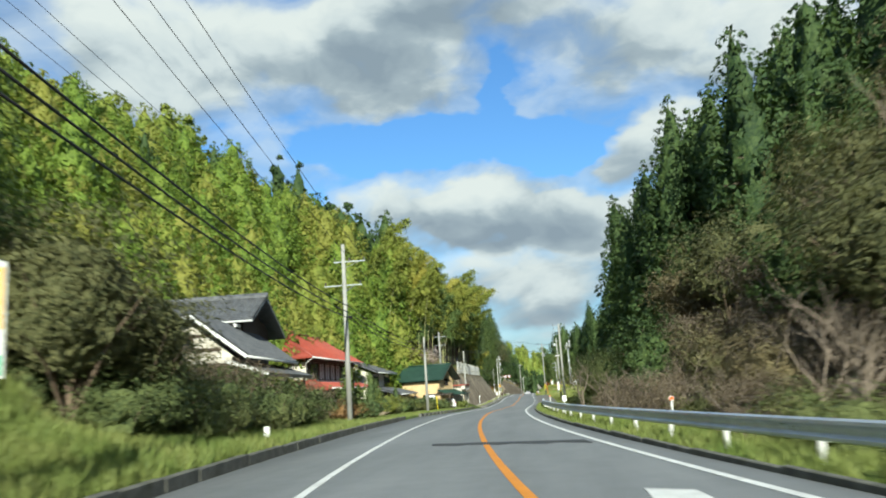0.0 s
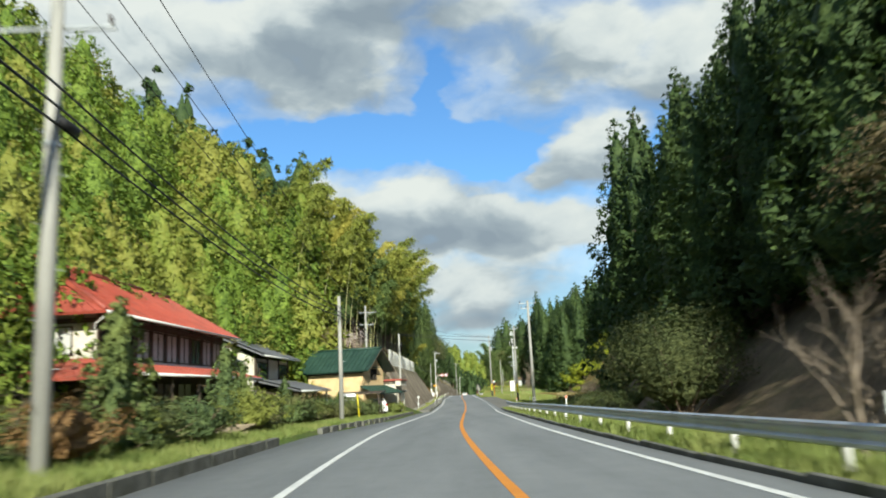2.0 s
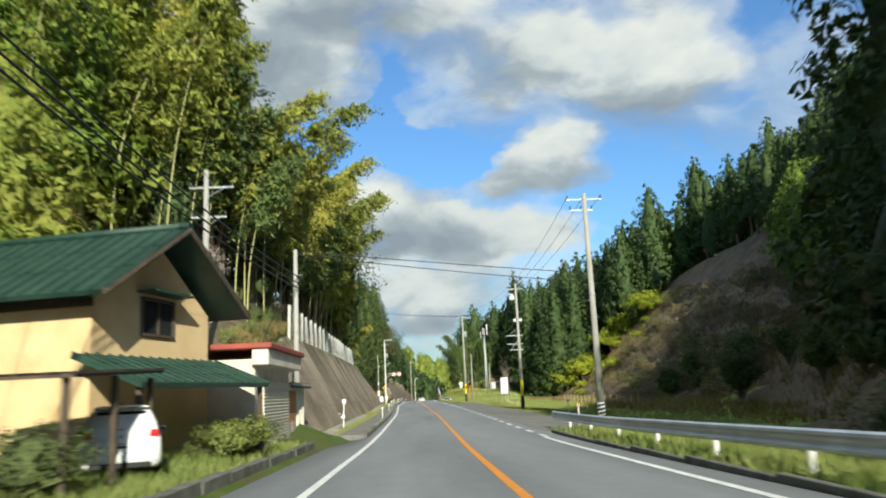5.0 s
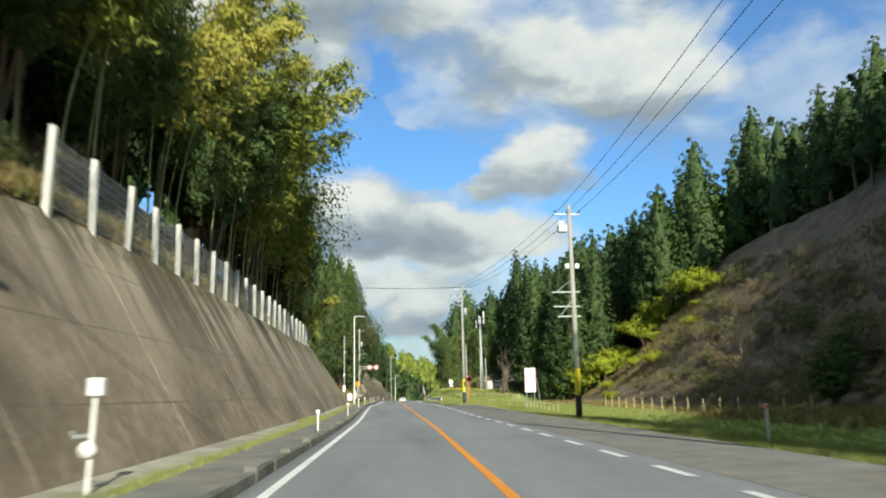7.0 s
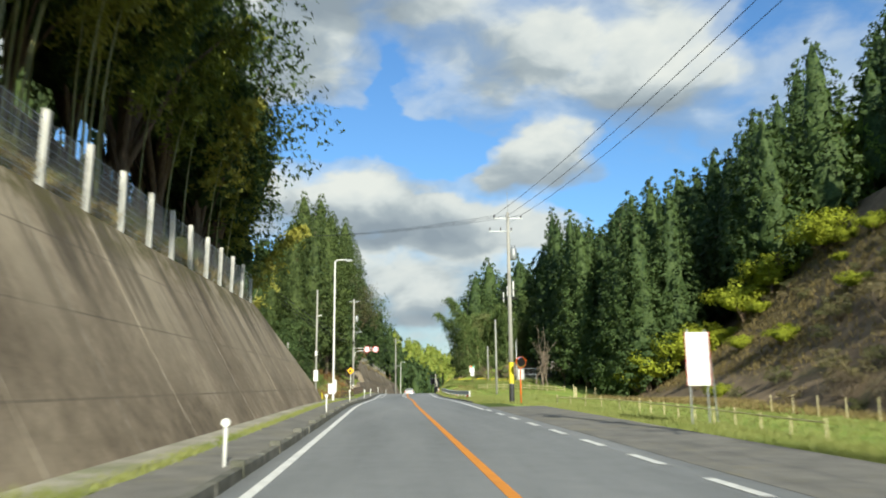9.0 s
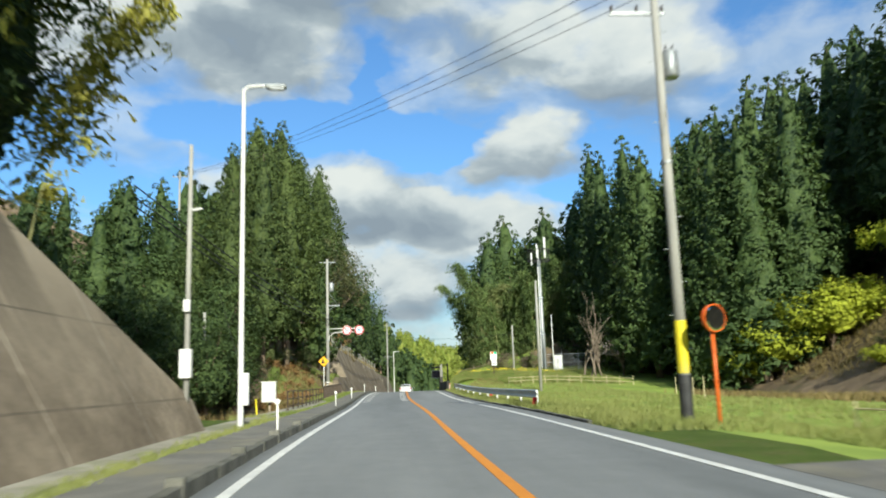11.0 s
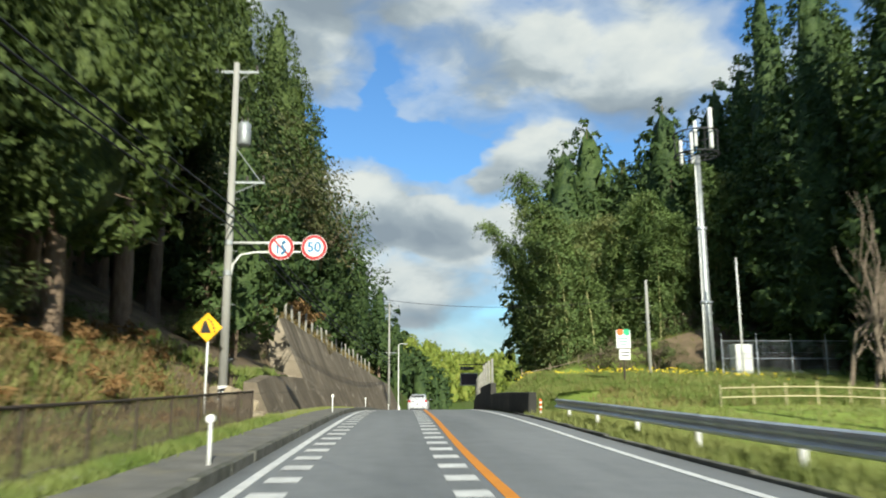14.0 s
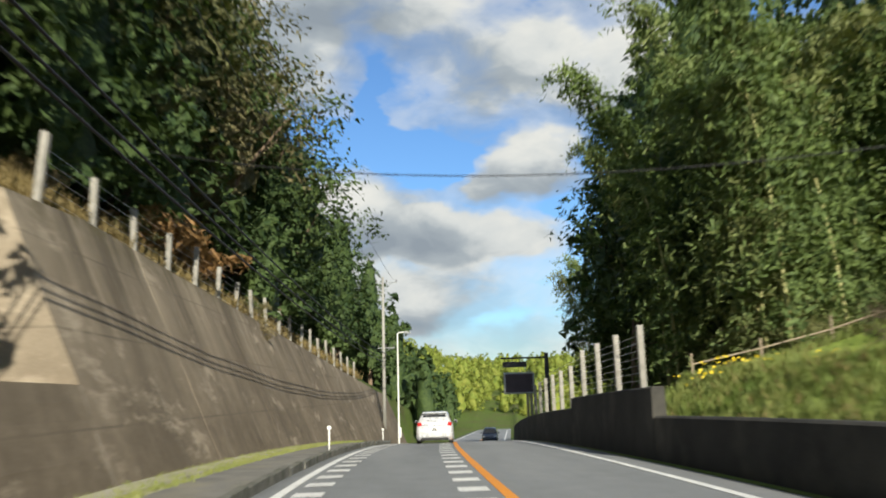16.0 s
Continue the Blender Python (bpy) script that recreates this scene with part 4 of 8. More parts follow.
# ---- woods ----
def distant_woods(name, spots, mat, label, puffs=16, per=18, size=0.62, top=(1.6, 0.8)):
    """Far trees joined into one leafy mass of rounded crowns."""
    rng = np.random.default_rng(77)
    cs, ds, soft, cv, cn = [], [], [], [], []
    shape = lambda t: (1 - t ** top[0]) ** top[1]
    for p, h, r in spots:
        u = 1 - rng.uniform(0, 1, puffs) ** 0.9
        a = np.arange(puffs) * 2.39996 + rng.uniform(0, 6)
        out = np.stack([np.cos(a), np.sin(a), 0 * a], -1)
        q = 0.1 + r * shape(u) * rng.uniform(0.6, 0.98, puffs)
        d = unit(unit(rng.normal(0, 1, (puffs, per, 3))) + 0.5 * out[:, None] + np.array([0, 0, 0.35]))
        mid = out * q[:, None] + np.stack([0 * a, 0 * a, h * (0.12 + 0.88 * u) - 0.2 * q], -1) + np.array(p)
        cs.append((mid[:, None] + d * (r * 0.34 * rng.uniform(0.55, 1.05, (puffs, per)) * (0.5 + 0.5 * shape(u))[:, None])[:, :, None]).reshape(-1, 3))
        ds.append(d.reshape(-1, 3))
        soft.append(unit(d * 0.75 + out[:, None] * 0.35 + np.array([0, 0, 0.2])).reshape(-1, 3))
        us = np.linspace(0.02, 0.86, 8)
        core = lathe(h * us, 0.66 * r * shape(us) * np.array([0.3, 1, 1, 1, 1, 1, 1, 0.1]), 8, rng, 0.36, 0.2)
        cv.append(core[0] + np.array(p))
        cn.append(core[2])
    cv = np.concatenate(cv)
    me = leaf_mesh(name, mat, np.concatenate(cs), np.concatenate(ds), size, 0.25, rng, 0.7, 0.3, True, (cv, np.arange(len(cv)).reshape(-1, 3), np.concatenate(cn)), np.concatenate(soft))
    return tagged(new(name, me), label, "woods", kind="stuff")


def build_woods():
    rnd = random.Random(11)
    dark = [kind(conifer(s, 19, 4.1, 1900, L_CEDAR, b, 0.54, "cedar_tree", (1.8, 0.8), (12, 9), 0.20, 20), "tall dark green cedar with a straight bare lower trunk", "tree", "dark cedars") for s, b in ((1, 0.14), (2, 0.08), (3, 0.2))]
    tall = [kind(conifer(s, 25, 4.6, 5200, L_CEDAR, b, 0.44, "roadside_cedar", (1.3, 0.8), (16, 11), 0.16, 20), "tall shaded cedar with drooping dense boughs", "tree", "roadside cedars") for s, b in ((4, 0.03), (5, 0.08))]
    bright = [kind(conifer(s, 11, 3.6, 2500, L_BRIGHT, 0.0, 0.44, "cypress_tree", (2.4, 0.75), (11, 10), 0.21, 20), "sunlit bright green cypress in a dense stand", "tree", "sunlit cypresses") for s in (6, 7, 8)]
    oak = [kind(broadleaf(s, 11, 4.4, 3800, L_BROAD, 0.10, 0.24, sliver=0.6, shell=(16, 28)), "dark evergreen broadleaf tree with a rounded crown", "tree", "evergreen trees") for s in (9, 10)]
    grove = [kind(conifer(s, 21, 3.6, 7600, L_GROVE, b, 0.30, "shaded_cedar", (1.6, 0.8), (18, 12), 0.19, 30), "old cedar with a thick bare trunk beside the railing", "tree", "shaded cedars") for s, b in ((61, 0.13), (62, 0.18))]
    dome = kind(broadleaf(63, 5.4, 3.4, 16000, L_DOME, 0.0, 0.10, "dome_bush", sliver=0.5, shell=(26, 60)), "large rounded olive green bush behind the guard rail", "shrub")
    high = [kind(conifer(63, 22, 3.6, 7000, L_GROVE, 0.38, 0.27, "shaded_cedar", (1.6, 0.8), (18, 12), 0.19, 30), "tall cedar with a long bare trunk above the wall", "tree", "shaded cedars")]
    lime = [kind(broadleaf(s, 3.6, 2.6, 2300, L_LIME, 0.15, 0.20, "young_tree", sliver=0.6), "low spreading tree with fresh lime green leaves", "tree", "lime green trees") for s in (12, 13)]
    gold = [kind(bamboo(s, 17, 1800, L_BAMBOO, ln, 0.42), "arching bamboo with yellowing leaves", "bamboo", "yellow bamboo") for s, ln in ((14, 0.24), (15, 0.36), (16, 0.16))]
    green = [kind(bamboo(s, 12, 4000, L_BAMBOOG, ln, 0.06, 0.23), "arching bamboo with dull green leaves", "bamboo", "green bamboo") for s, ln in ((17, 0.22), (18, 0.32))]
    # these rows take a darker leaf colour that stands in for shade
    shady = [kind(bamboo(s, 16, 2600, L_BAMBOOG, ln, 0.46, 0.36), "tall shaded bamboo with bare culms and dark green leaves", "bamboo", "shaded bamboo") for s, ln in ((81, 0.14), (82, 0.24))]
    bare = [kind(bare_tree(s, 9, 0.6), "leafless grey tree with fine twigs", "tree", "bare trees") for s in (19, 20)]
    thicket = [kind(bare_tree(s, 4.2, 0.95, "thicket", None, 4), "tangled leafless brown thicket", "shrub", "brown thickets") for s in (21, 22)]
    shrub = [kind(broadleaf(s, 2.4, 1.8, 2100, L_BUSH, 0.0, 0.10, "shrub", sliver=0.5, shell=(12, 24)), "dense olive green roadside shrub", "shrub", "roadside shrubs") for s in (23, 24, 25)]
    olive = [kind(broadleaf(s, 9, 3.8, 4600, L_OLIVE, 0.08, 0.20, "olive_tree", sliver=0.4, shell=(24, 44)), "olive brown budding broadleaf tree", "tree", "budding trees") for s in (28, 29)]
    lean = [kind(bamboo(s, 17, 2600, L_BAMBOO, ln, 0.40, 0.36), "bamboo bowed far over with yellowing leaves", "bamboo", "yellow bamboo") for s, ln in ((31, 0.44), (32, 0.34))]
    giant = [kind(broadleaf(s, 18, 6.2, 5000, L_BROAD, 0.10, 0.30, "forest_tree", sliver=0.6, shell=(20, 34)), "tall dark evergreen tree at the wood's edge", "tree", "tall evergreens") for s in (33, 34)]
    twiggy = [kind(broadleaf(s, 4.2, 2.4, 1350, L_BROWN, 0.0, 0.42, "brown_bush", M_TWIG, 0.07, False), "dense brown leafless bush", "shrub", "brown bushes") for s in (35, 36)]
    bud = [kind(broadleaf(s, 2.2, 1.4, 900, L_OLIVE, 0.0, 0.22, "budding_bush", M_TWIG, 0.22, False), "small olive brown bush on the slope", "shrub", "slope bushes") for s in (71, 72)]
    fern = [kind(broadleaf(s, 0.9, 0.9, 420, L_RUST, 0.0, 0.20, "fern_clump", sliver=0.25, heart=False), "clump of brown winter fern on the bank", "fern", "fern clumps") for s in (73,)]
    far, hazy = [], []

    def fill(kinds, d0, d1, y0, y1, gap, s0=0.85, s1=1.15, keep=1.0, toe=None, side=1, sink=0.25, face=None):
        y = y0
        while y < y1:
            e = d0
            while e < d1:
                if rnd.random() < keep:
                    yy, ee = y + rnd.uniform(-0.45, 0.45) * gap, e + rnd.uniform(-0.45, 0.45) * gap
                    d = side * (ee + (toe(yy) if toe else 0))
                    s = rnd.uniform(s0, s1)
                    if kinds is far:
                        far_spots.append((stand(d, yy, sink), 17 * s, 3.4 * s))
                    elif kinds is hazy:
                        hazy_spots.append((stand(d, yy, sink), 11 * s, 3.9 * s))
                    else:
                        plant(rnd.choice(kinds), stand(d, yy, sink), None if face is None else face + rnd.uniform(-0.9, 0.9), scale=s, tilt=(rnd.uniform(-0.03, 0.03), rnd.uniform(-0.03, 0.03)))
                e += gap
            y += gap
    far_spots, hazy_spots = [], []
    L, R = toe_left, toe_right
    # left side, along the road
    fill(oak, 5.5, 12, -26, 20, 4.2, 0.5, 0.85, toe=L, side=-1)
    fill(gold, 10, 22, -6, 30, 4.2, 0.6, 0.85, toe=L, side=-1)
    fill(bright, 1.5, 12, 30, 112, 3.5, 0.75, 0.95, toe=L, side=-1)
    fill(bright, 12.5, 36, 20, 122, 5.6, 1.0, 1.2, toe=L, side=-1)
    fill(hazy, 34, 46, -10, 128, 5.6, 0.7, 1.1, toe=L, side=-1)
    fill(bright, 0.4, 5, 96, 114, 2.6, 0.3, 0.6, toe=L, side=-1)
    fill(lime, 0.2, 4, 96, 112, 2.8, 0.5, 0.9, 0.8, toe=L, side=-1)
    for d, y in ((-50, 66), (-46, 96), (-43, 112), (-38, 126)):
        plant(rnd.choice(dark), stand(d, y, 0.3), scale=rnd.uniform(0.6, 0.75))
    plant(dark[0], stand(-22, 141, 0.3), scale=1.15)
    fill(shady, 2.2, 6, 126, 166, 2.7, 0.6, 0.85, 0.75, toe=L, side=-1, face=0.0)
    fill(lean, 2.6, 5.6, 128, 157, 3.0, 0.75, 0.92, 0.8, toe=L, side=-1, face=0.0)
    fill(lean, 2.3, 5.4, 158, 177, 2.3, 0.85, 1.05, 0.9, toe=L, side=-1, face=0.0)
    fill(gold, 2.6, 6.5, 176, 204, 2.6, 0.6, 0.82, 0.85, toe=L, side=-1, face=0.0)
    fill(gold, 6, 14, 116, 142, 3.0, 0.78, 1.0, 0.9, toe=L, side=-1, face=0.0)
    fill(bright, 11, 30, 116, 150, 4.8, 1.0, 1.3, toe=L, side=-1)
    fill(giant, 4.5, 9, 132, 206, 5.0, 0.65, 0.9, toe=L, side=-1)
    fill(giant, 5.0, 9, 182, 204, 4.6, 0.95, 1.15, toe=L, side=-1)
    fill(far, 14, 28, 128, 215, 6.5, 0.8, 1.1, toe=L, side=-1)
    for d, y, s in ((-12.4, 235.2, 0.72), (-11.0, 239.8, 0.85), (-9.9, 244.6, 0.95), (-13.6, 241.0, 0.80), (-11.9, 247.6, 1.02), (-14.6, 245.5, 0.88), (-10.9, 252.0, 1.08), (-13.8, 251.0, 1.0), (-12.4, 256.6, 1.1), (-14.9, 256.5, 1.05), (-15.2, 236.0, 0.62), (-12.8, 261.5, 1.12), (-15.4, 262.0, 1.1)):
        plant(rnd.choice(grove) if y < 251 else high[0], stand(d, y, 0.2), scale=0.93 * s)
    fill(dark, 9, 24, 212, 234, 4.4, 0.42, 0.55, toe=L, side=-1)
    fill(dark, 9, 15, 235, 262, 4.6, 0.55, 0.7, toe=L, side=-1)
    fill(dark, 15, 24, 235, 262, 4.6, 0.38, 0.5, toe=L, side=-1)
    fill(oak, 5, 9, 210, 226, 4.2, 0.35, 0.55, toe=L, side=-1)
    for d, y, q in ((-11.6, 223.0, 0.6), (-12.6, 226.5, 0.66), (-11.2, 229.5, 0.5), (-13.6, 230.0, 0.7), (-12.2, 233.0, 0.5)):
        plant(rnd.choice(oak), stand(d, y, 0.2), scale=q)
    fill(far, 10, 20, 268, 340, 6.5, 0.7, 0.9, toe=L, side=-1)
    for d, y, s in ((-11.6, 266.5, 0.85), (-12.6, 274.0, 1.05), (-11.4, 282.0, 1.0), (-12.4, 293.0, 1.05)):
        plant(high[0], stand(d, y, 0.2), scale=s)
    for d, y, s in ((-14.4, 270.0, 1.1), (-14.6, 278.5, 1.3), (-11.0, 296.0, 1.4), (-11.4, 304.0, 1.4), (-13.5, 283.0, 1.4), (-14.0, 291.0, 1.4), (-14.0, 271.5, 1.3)):
        plant(rnd.choice(oak), stand(d, y, 0.2), scale=s)
    for d, y, q in ((-12.2, 268.0, 1.3), (-12.0, 275.0, 1.55), (-12.2, 282.0, 1.6), (-12.0, 290.0, 1.6)):
        plant(rnd.choice(olive), stand(d, y, 0.2), scale=q)
    fill(shrub, 9.7, 12.0, 257, 268, 2.4, 0.5, 0.8, 0.9, side=-1)
    for y in (279.5, 281.5, 283.0):
        plant(fern[0], stand(-9.6, y, 0.1), scale=2.2)
    fill(bud, 8.6, 11.0, 268, 300, 3.0, 0.5, 0.9, 0.7, side=-1)
    fill(dark, 3.0, 14, 262, 345, 4.8, 0.55, 0.8, toe=L, side=-1)
    # right side
    fill(tall, 5.2, 10.6, 63, 106, 4.6, 0.68, 0.86, toe=R)
    fill(tall, 6.5, 11, 108, 119, 4.4, 0.55, 0.66, toe=R)
    fill(dark, 9, 14, 48, 62, 4.6, 0.45, 0.6, 0.8, toe=R)
    plant(tall[0], stand(16.8, 109.5, 0.2), scale=1.06)
    fill(dark, 16, 26, 34, 48, 5.0, 0.4, 0.5, toe=R)
    fill(olive + twiggy + twiggy + twiggy, 4.5, 13, 12, 34, 4.4, 0.6, 0.9, toe=R)
    fill(twiggy, 1, 9, 18, 58, 4.0, 0.8, 1.2, 0.85, toe=R)
    fill(olive, 4, 14, 20, 58, 6.0, 0.7, 1.05, 0.8, toe=R)
    fill(twiggy, 1, 8, 32, 58, 4.0, 0.4, 0.6, 0.85, toe=R)
    fill(dark, 10, 23, 52, 112, 5.6, 0.8, 1.0, toe=R)
    fill(dark, 9, 22, 112, 140, 5.0, 0.7, 0.9, toe=R)
    fill(bright, 15, 26, 142, 166, 4.6, 0.7, 0.95, toe=R)
    fill(dark, 22, 32, 165, 204, 5.0, 0.55, 0.74, toe=R)
    fill(dark, 27, 34, 206, 226, 5.0, 0.66, 0.82, toe=R)
    fill(dark + bright, 14, 30, 228, 246, 4.6, 0.95, 1.15, toe=R)
    fill(tall, 26.5, 31, 240, 252, 4.4, 0.86, 0.98)
    fill(tall, 24, 29, 254, 268, 4.6, 0.84, 0.97)
    fill(tall, 24, 29, 269, 300, 4.6, 0.80, 0.92)
    fill(dark, 32, 41, 254, 300, 5.0, 1.1, 1.3)
    fill(dark, 42, 52, 240, 300, 6.0, 1.12, 1.36)
    fill(far, 20, 46, 100, 136, 6.5, 0.8, 1.05, toe=R)
    fill(far, 24, 46, 138, 196, 6.5, 0.5, 0.65, toe=R)
    fill(far, 26, 44, 200, 300, 6.5, 0.8, 1.0, toe=R)
    fill(green, 1.6, 8, 277, 288, 2.7, 0.95, 1.25, toe=R, face=3.6)
    fill(green, 5.2, 11, 290, 325, 3.2, 1.0, 1.3, toe=R, face=3.6)
    fill(giant, 9, 26, 286, 318, 6.0, 0.85, 1.15, toe=R)
    fill(dark, 13, 30, 284, 304, 4.4, 1.0, 1.22)
    for i in range(34):
        d = rnd.uniform(9.0, 27)
        plant(rnd.choice(green), stand(d, rnd.uniform(278, 284) - 0.10 * d, 0.2), rnd.uniform(3.8, 5.4), scale=rnd.uniform(0.85, 1.15))
    fill(oak, 12, 22, 286, 290, 5.0, 0.8, 1.1, toe=R)
    for d, y, q in ((29.0, 238.5, 1.35), (31.6, 235.8, 1.5), (27.4, 241.0, 1.1), (34.0, 236.5, 1.3), (36.8, 232.0, 1.45), (40.5, 221.0, 1.35), (33.0, 239.8, 1.25), (38.6, 228.5, 1.2)):
        plant(rnd.choice(lime), stand(d, y, 0.1), scale=q)
    fill(bud, 0.5, 13, 142, 206, 2.9, 0.6, 1.3, 0.85, toe=R)
    fill(bud + lime, 0.5, 13, 208, 238, 4.0, 0.35, 0.7, 0.7, toe=R)
    fill(twiggy, 0.5, 15, 140, 200, 4.4, 0.4, 0.75, 0.8, toe=R)
    fill(thicket, 0.5, 11, 165, 200, 4.5, 0.6, 0.9, 0.6, toe=R)
    fill(oak, 0.5, 6, 114, 165, 5.0, 0.25, 0.45, 0.8, toe=R)
    fill(shrub + oak, 5.0, 9.0, 124, 152, 2.6, 0.4, 0.7, 0.9, toe=L, side=-1)
    fill(shrub + twiggy, 1.3, 3.2, 133, 197, 2.5, 0.32, 0.52, 0.9, toe=L, side=-1)
    fill(shrub, 1.2, 4.5, 120, 132, 2.2, 0.3, 0.5, 0.8, toe=L, side=-1)
    fill(shrub, 2.6, 6, 214, 252, 3.0, 0.5, 1.0, 0.6, toe=L, side=-1)
    fill(shrub + twiggy, 11, 26, 271, 277, 2.4, 0.5, 0.75, 0.9)
    fill(fern, 7.4, 10.6, 233, 252, 1.5, 0.6, 1.1, 0.75, side=-1)
    fill(oak, 14.0, 18.0, 225, 236, 3.6, 0.55, 0.85, 0.9, side=-1)
    # far along the road
    fill(far, 0, 30, 345, 480, 7.0, 0.55, 0.8, toe=L, side=-1)
    fill(far, 12, 40, 335, 400, 7.0, 0.4, 0.6, toe=R)
    fill(hazy, -70, 95, 470, 720, 9.5, 0.55, 0.95, 0.8)
    distant_woods("sunlit_woods", hazy_spots, L_BRIGHT, "sunlit yellow-green woods on the slopes", 18, 18, 0.60, (2.6, 0.75))
    distant_woods("distant_woods", far_spots, L_CEDAR, "distant dark cedar woods on the ridges")
    # thickets and shrubs along the verges
    fill(thicket, 6.8, 10.5, -4, 50, 2.8, 0.6, 1.0, 0.85)
    fill(twiggy, 7.6, 12, 4, 48, 2.6, 0.45, 0.8, 0.85)
    fill(shrub, 7.0, 10.0, -6, 48, 4.2, 0.6, 1.0, 0.5)
    fill(shrub, 8.8, 13, 76, 106, 3.0, 0.6, 1.0, 0.8)
    fill(olive + oak, 0.5, 4.5, 0, 46, 5.0, 0.4, 0.6, 0.9, toe=R)
    plant(dome, stand(10.0, 69.5, 0.1), scale=1.0)
    fill(shrub, 9.6, 12.5, 19, 44, 2.3, 0.8, 1.35, 0.95, side=-1)
    fill(oak, 14.0, 18.0, 6, 31, 3.2, 0.40, 0.6, 0.9, side=-1)
    for d, y, q in ((-14.2, 13.5, 0.75), (-13.2, 19.5, 0.6), (-12.2, 24.5, 0.52), (-11.8, 29.0, 0.46), (-13.0, 33.0, 0.46), (-15.0, 24.0, 0.62), (-11.4, 35.5, 0.36), (-9.7, 21.0, 0.62), (-10.3, 18.2, 0.75), (-10.4, 24.6, 0.46)):
        plant(rnd.choice(olive), stand(d, y, 0.1), scale=q)
    for d, y, q in ((-10.4, 28.0, 0.85), (-10.6, 32.0, 0.9), (-10.2, 36.0, 0.8), (-11.2, 39.5, 0.8), (-9.8, 42.5, 0.7), (-9.6, 46.0, 0.62), (-12.4, 37.0, 0.9)):
        plant(rnd.choice(twiggy), stand(d, y, 0.1), scale=q)
    for d, y in ((12.0, 22.0), (14.5, 31.0)):
        plant(bare[1], stand(d, y, 0.1), scale=0.9)
    fill(bare, 4, 8, 284, 300, 7.0, 1.2, 1.5, 0.7, toe=L, side=-1)
    for d, y, q in ((18.2, 256.0, 0.66), (18.8, 256.8, 0.8), (19.4, 256.2, 0.62), (18.6, 255.4, 0.7), (17.8, 257.0, 0.7)):
        plant(bare[int(d * 5) % 2], stand(d, y, 0.1), scale=q, tilt=(rnd.uniform(-0.2, 0.1), (d - 18.6) * 0.35))
    fill(bare, 3.5, 12, 287, 302, 5.0, 1.4, 1.75, toe=R)
    for k in dark + tall + bright + oak + lime + gold + green + bare + shady + thicket + shrub + olive + lean + giant + twiggy + grove + high + bud + fern + [dome]:
        if not k["used"]:
            for o in (*k["first"].children_recursive, k["first"]):
                bpy.data.objects.remove(o)


# ---- poles and cables ----
TOPS = {}
M_YELLOW = plain("yellow_band", (0.75, 0.62, 0.03), 0.6)
M_BLACK = plain("matt_black", (0.02, 0.02, 0.022), 0.7)
M_DARKSTEEL = worn("dark_steel", (0.03, 0.03, 0.032), (0.08, 0.08, 0.085), 3, 30, 0.6, 0.4)
M_CERAMIC = plain("brown_ceramic", (0.06, 0.05, 0.045), 0.3)


def ring(r0, z0, z1, n=14):
    return Geo().tube([(0, 0, z0), (0, 0, z1)], r0, n)


def utility_pole(key, p, height, label, arms=(), r=0.165, lean=(0, 0), foot="", mat=None):
    base = thing("utility_pole", Matrix.LocRotScale(Vector(p), Euler((lean[0], lean[1], turn(p[1]))), None), label, "utility pole", "utility poles")
    part("pole", Geo().tube([(0, 0, -0.6), (0, 0, height)], [r, r * 0.6], 16), mat or M_POLE, base, smooth=True)
    for z, w, off in arms:
        arm = part("crossarm", Geo().box((off, 0.10, z), (w, 0.075, 0.075), bevel=0.008), M_METAL, base, "galvanised steel crossarm")
        part("bracket", Geo().tube([(off + 0.3 * w, 0.10, z - 0.03), (0, 0.06, z - 0.42)], 0.018, 6), M_METAL, base)
        for x in (-0.46, 0.0, 0.46) if w > 1.0 else (-0.35, 0.35):
            xx = off + x * w
            part("insulator", Geo().tube([(xx, 0.10, z + 0.04), (xx, 0.10, z + 0.10), (xx, 0.10, z + 0.13), (xx, 0.10, z + 0.22), (xx, 0.10, z + 0.25)], [0.02, 0.06, 0.035, 0.055, 0.02], 8), M_CERAMIC, arm, smooth=True)
    for i in range(int((height - 2.2) / 0.9)):
        z = 2.0 + i * 0.9
        part("step_bolt", Geo().tube([((-1) ** i * r * 0.8, 0, z), ((-1) ** i * (r + 0.12), 0, z)], 0.011, 5), M_METAL, base)
    part("band", ring(r * 0.93, height * 0.55, height * 0.55 + 0.07), M_METAL, base)
    if foot == "stripes":
        part("foot_sleeve", ring(r + 0.006, 0.05, 1.15), M_POSTW, base, "white sleeve with black diagonal stripes")
        for i in range(5):
            g = Geo()
            for j in range(14):
                a0, a1 = 2 * math.pi * j / 14, 2 * math.pi * (j + 1) / 14
                q = r + 0.012
                z0, z1 = 0.10 + 0.2 * i + 0.12 * abs((j % 14) / 7 - 1), 0.10 + 0.2 * i + 0.12 * abs(((j + 1) % 14) / 7 - 1)
                g.add([(q * math.cos(a0), q * math.sin(a0), z0), (q * math.cos(a1), q * math.sin(a1), z1), (q * math.cos(a1), q * math.sin(a1), z1 + 0.1), (q * math.cos(a0), q * math.sin(a0), z0 + 0.1)], [(0, 1, 2, 3)])
            part("stripe", g, M_BLACK, base)
    if foot == "yellow":
        part("foot_sleeve", ring(r + 0.006, 0.0, 1.3), M_DARKSTEEL, base, "dark protective sleeve")
        part("notice", ring(r * 0.95, 1.35, 2.75), M_YELLOW, base, "yellow wrapped notice")
    TOPS[key] = base.matrix_basis.copy()
    return base


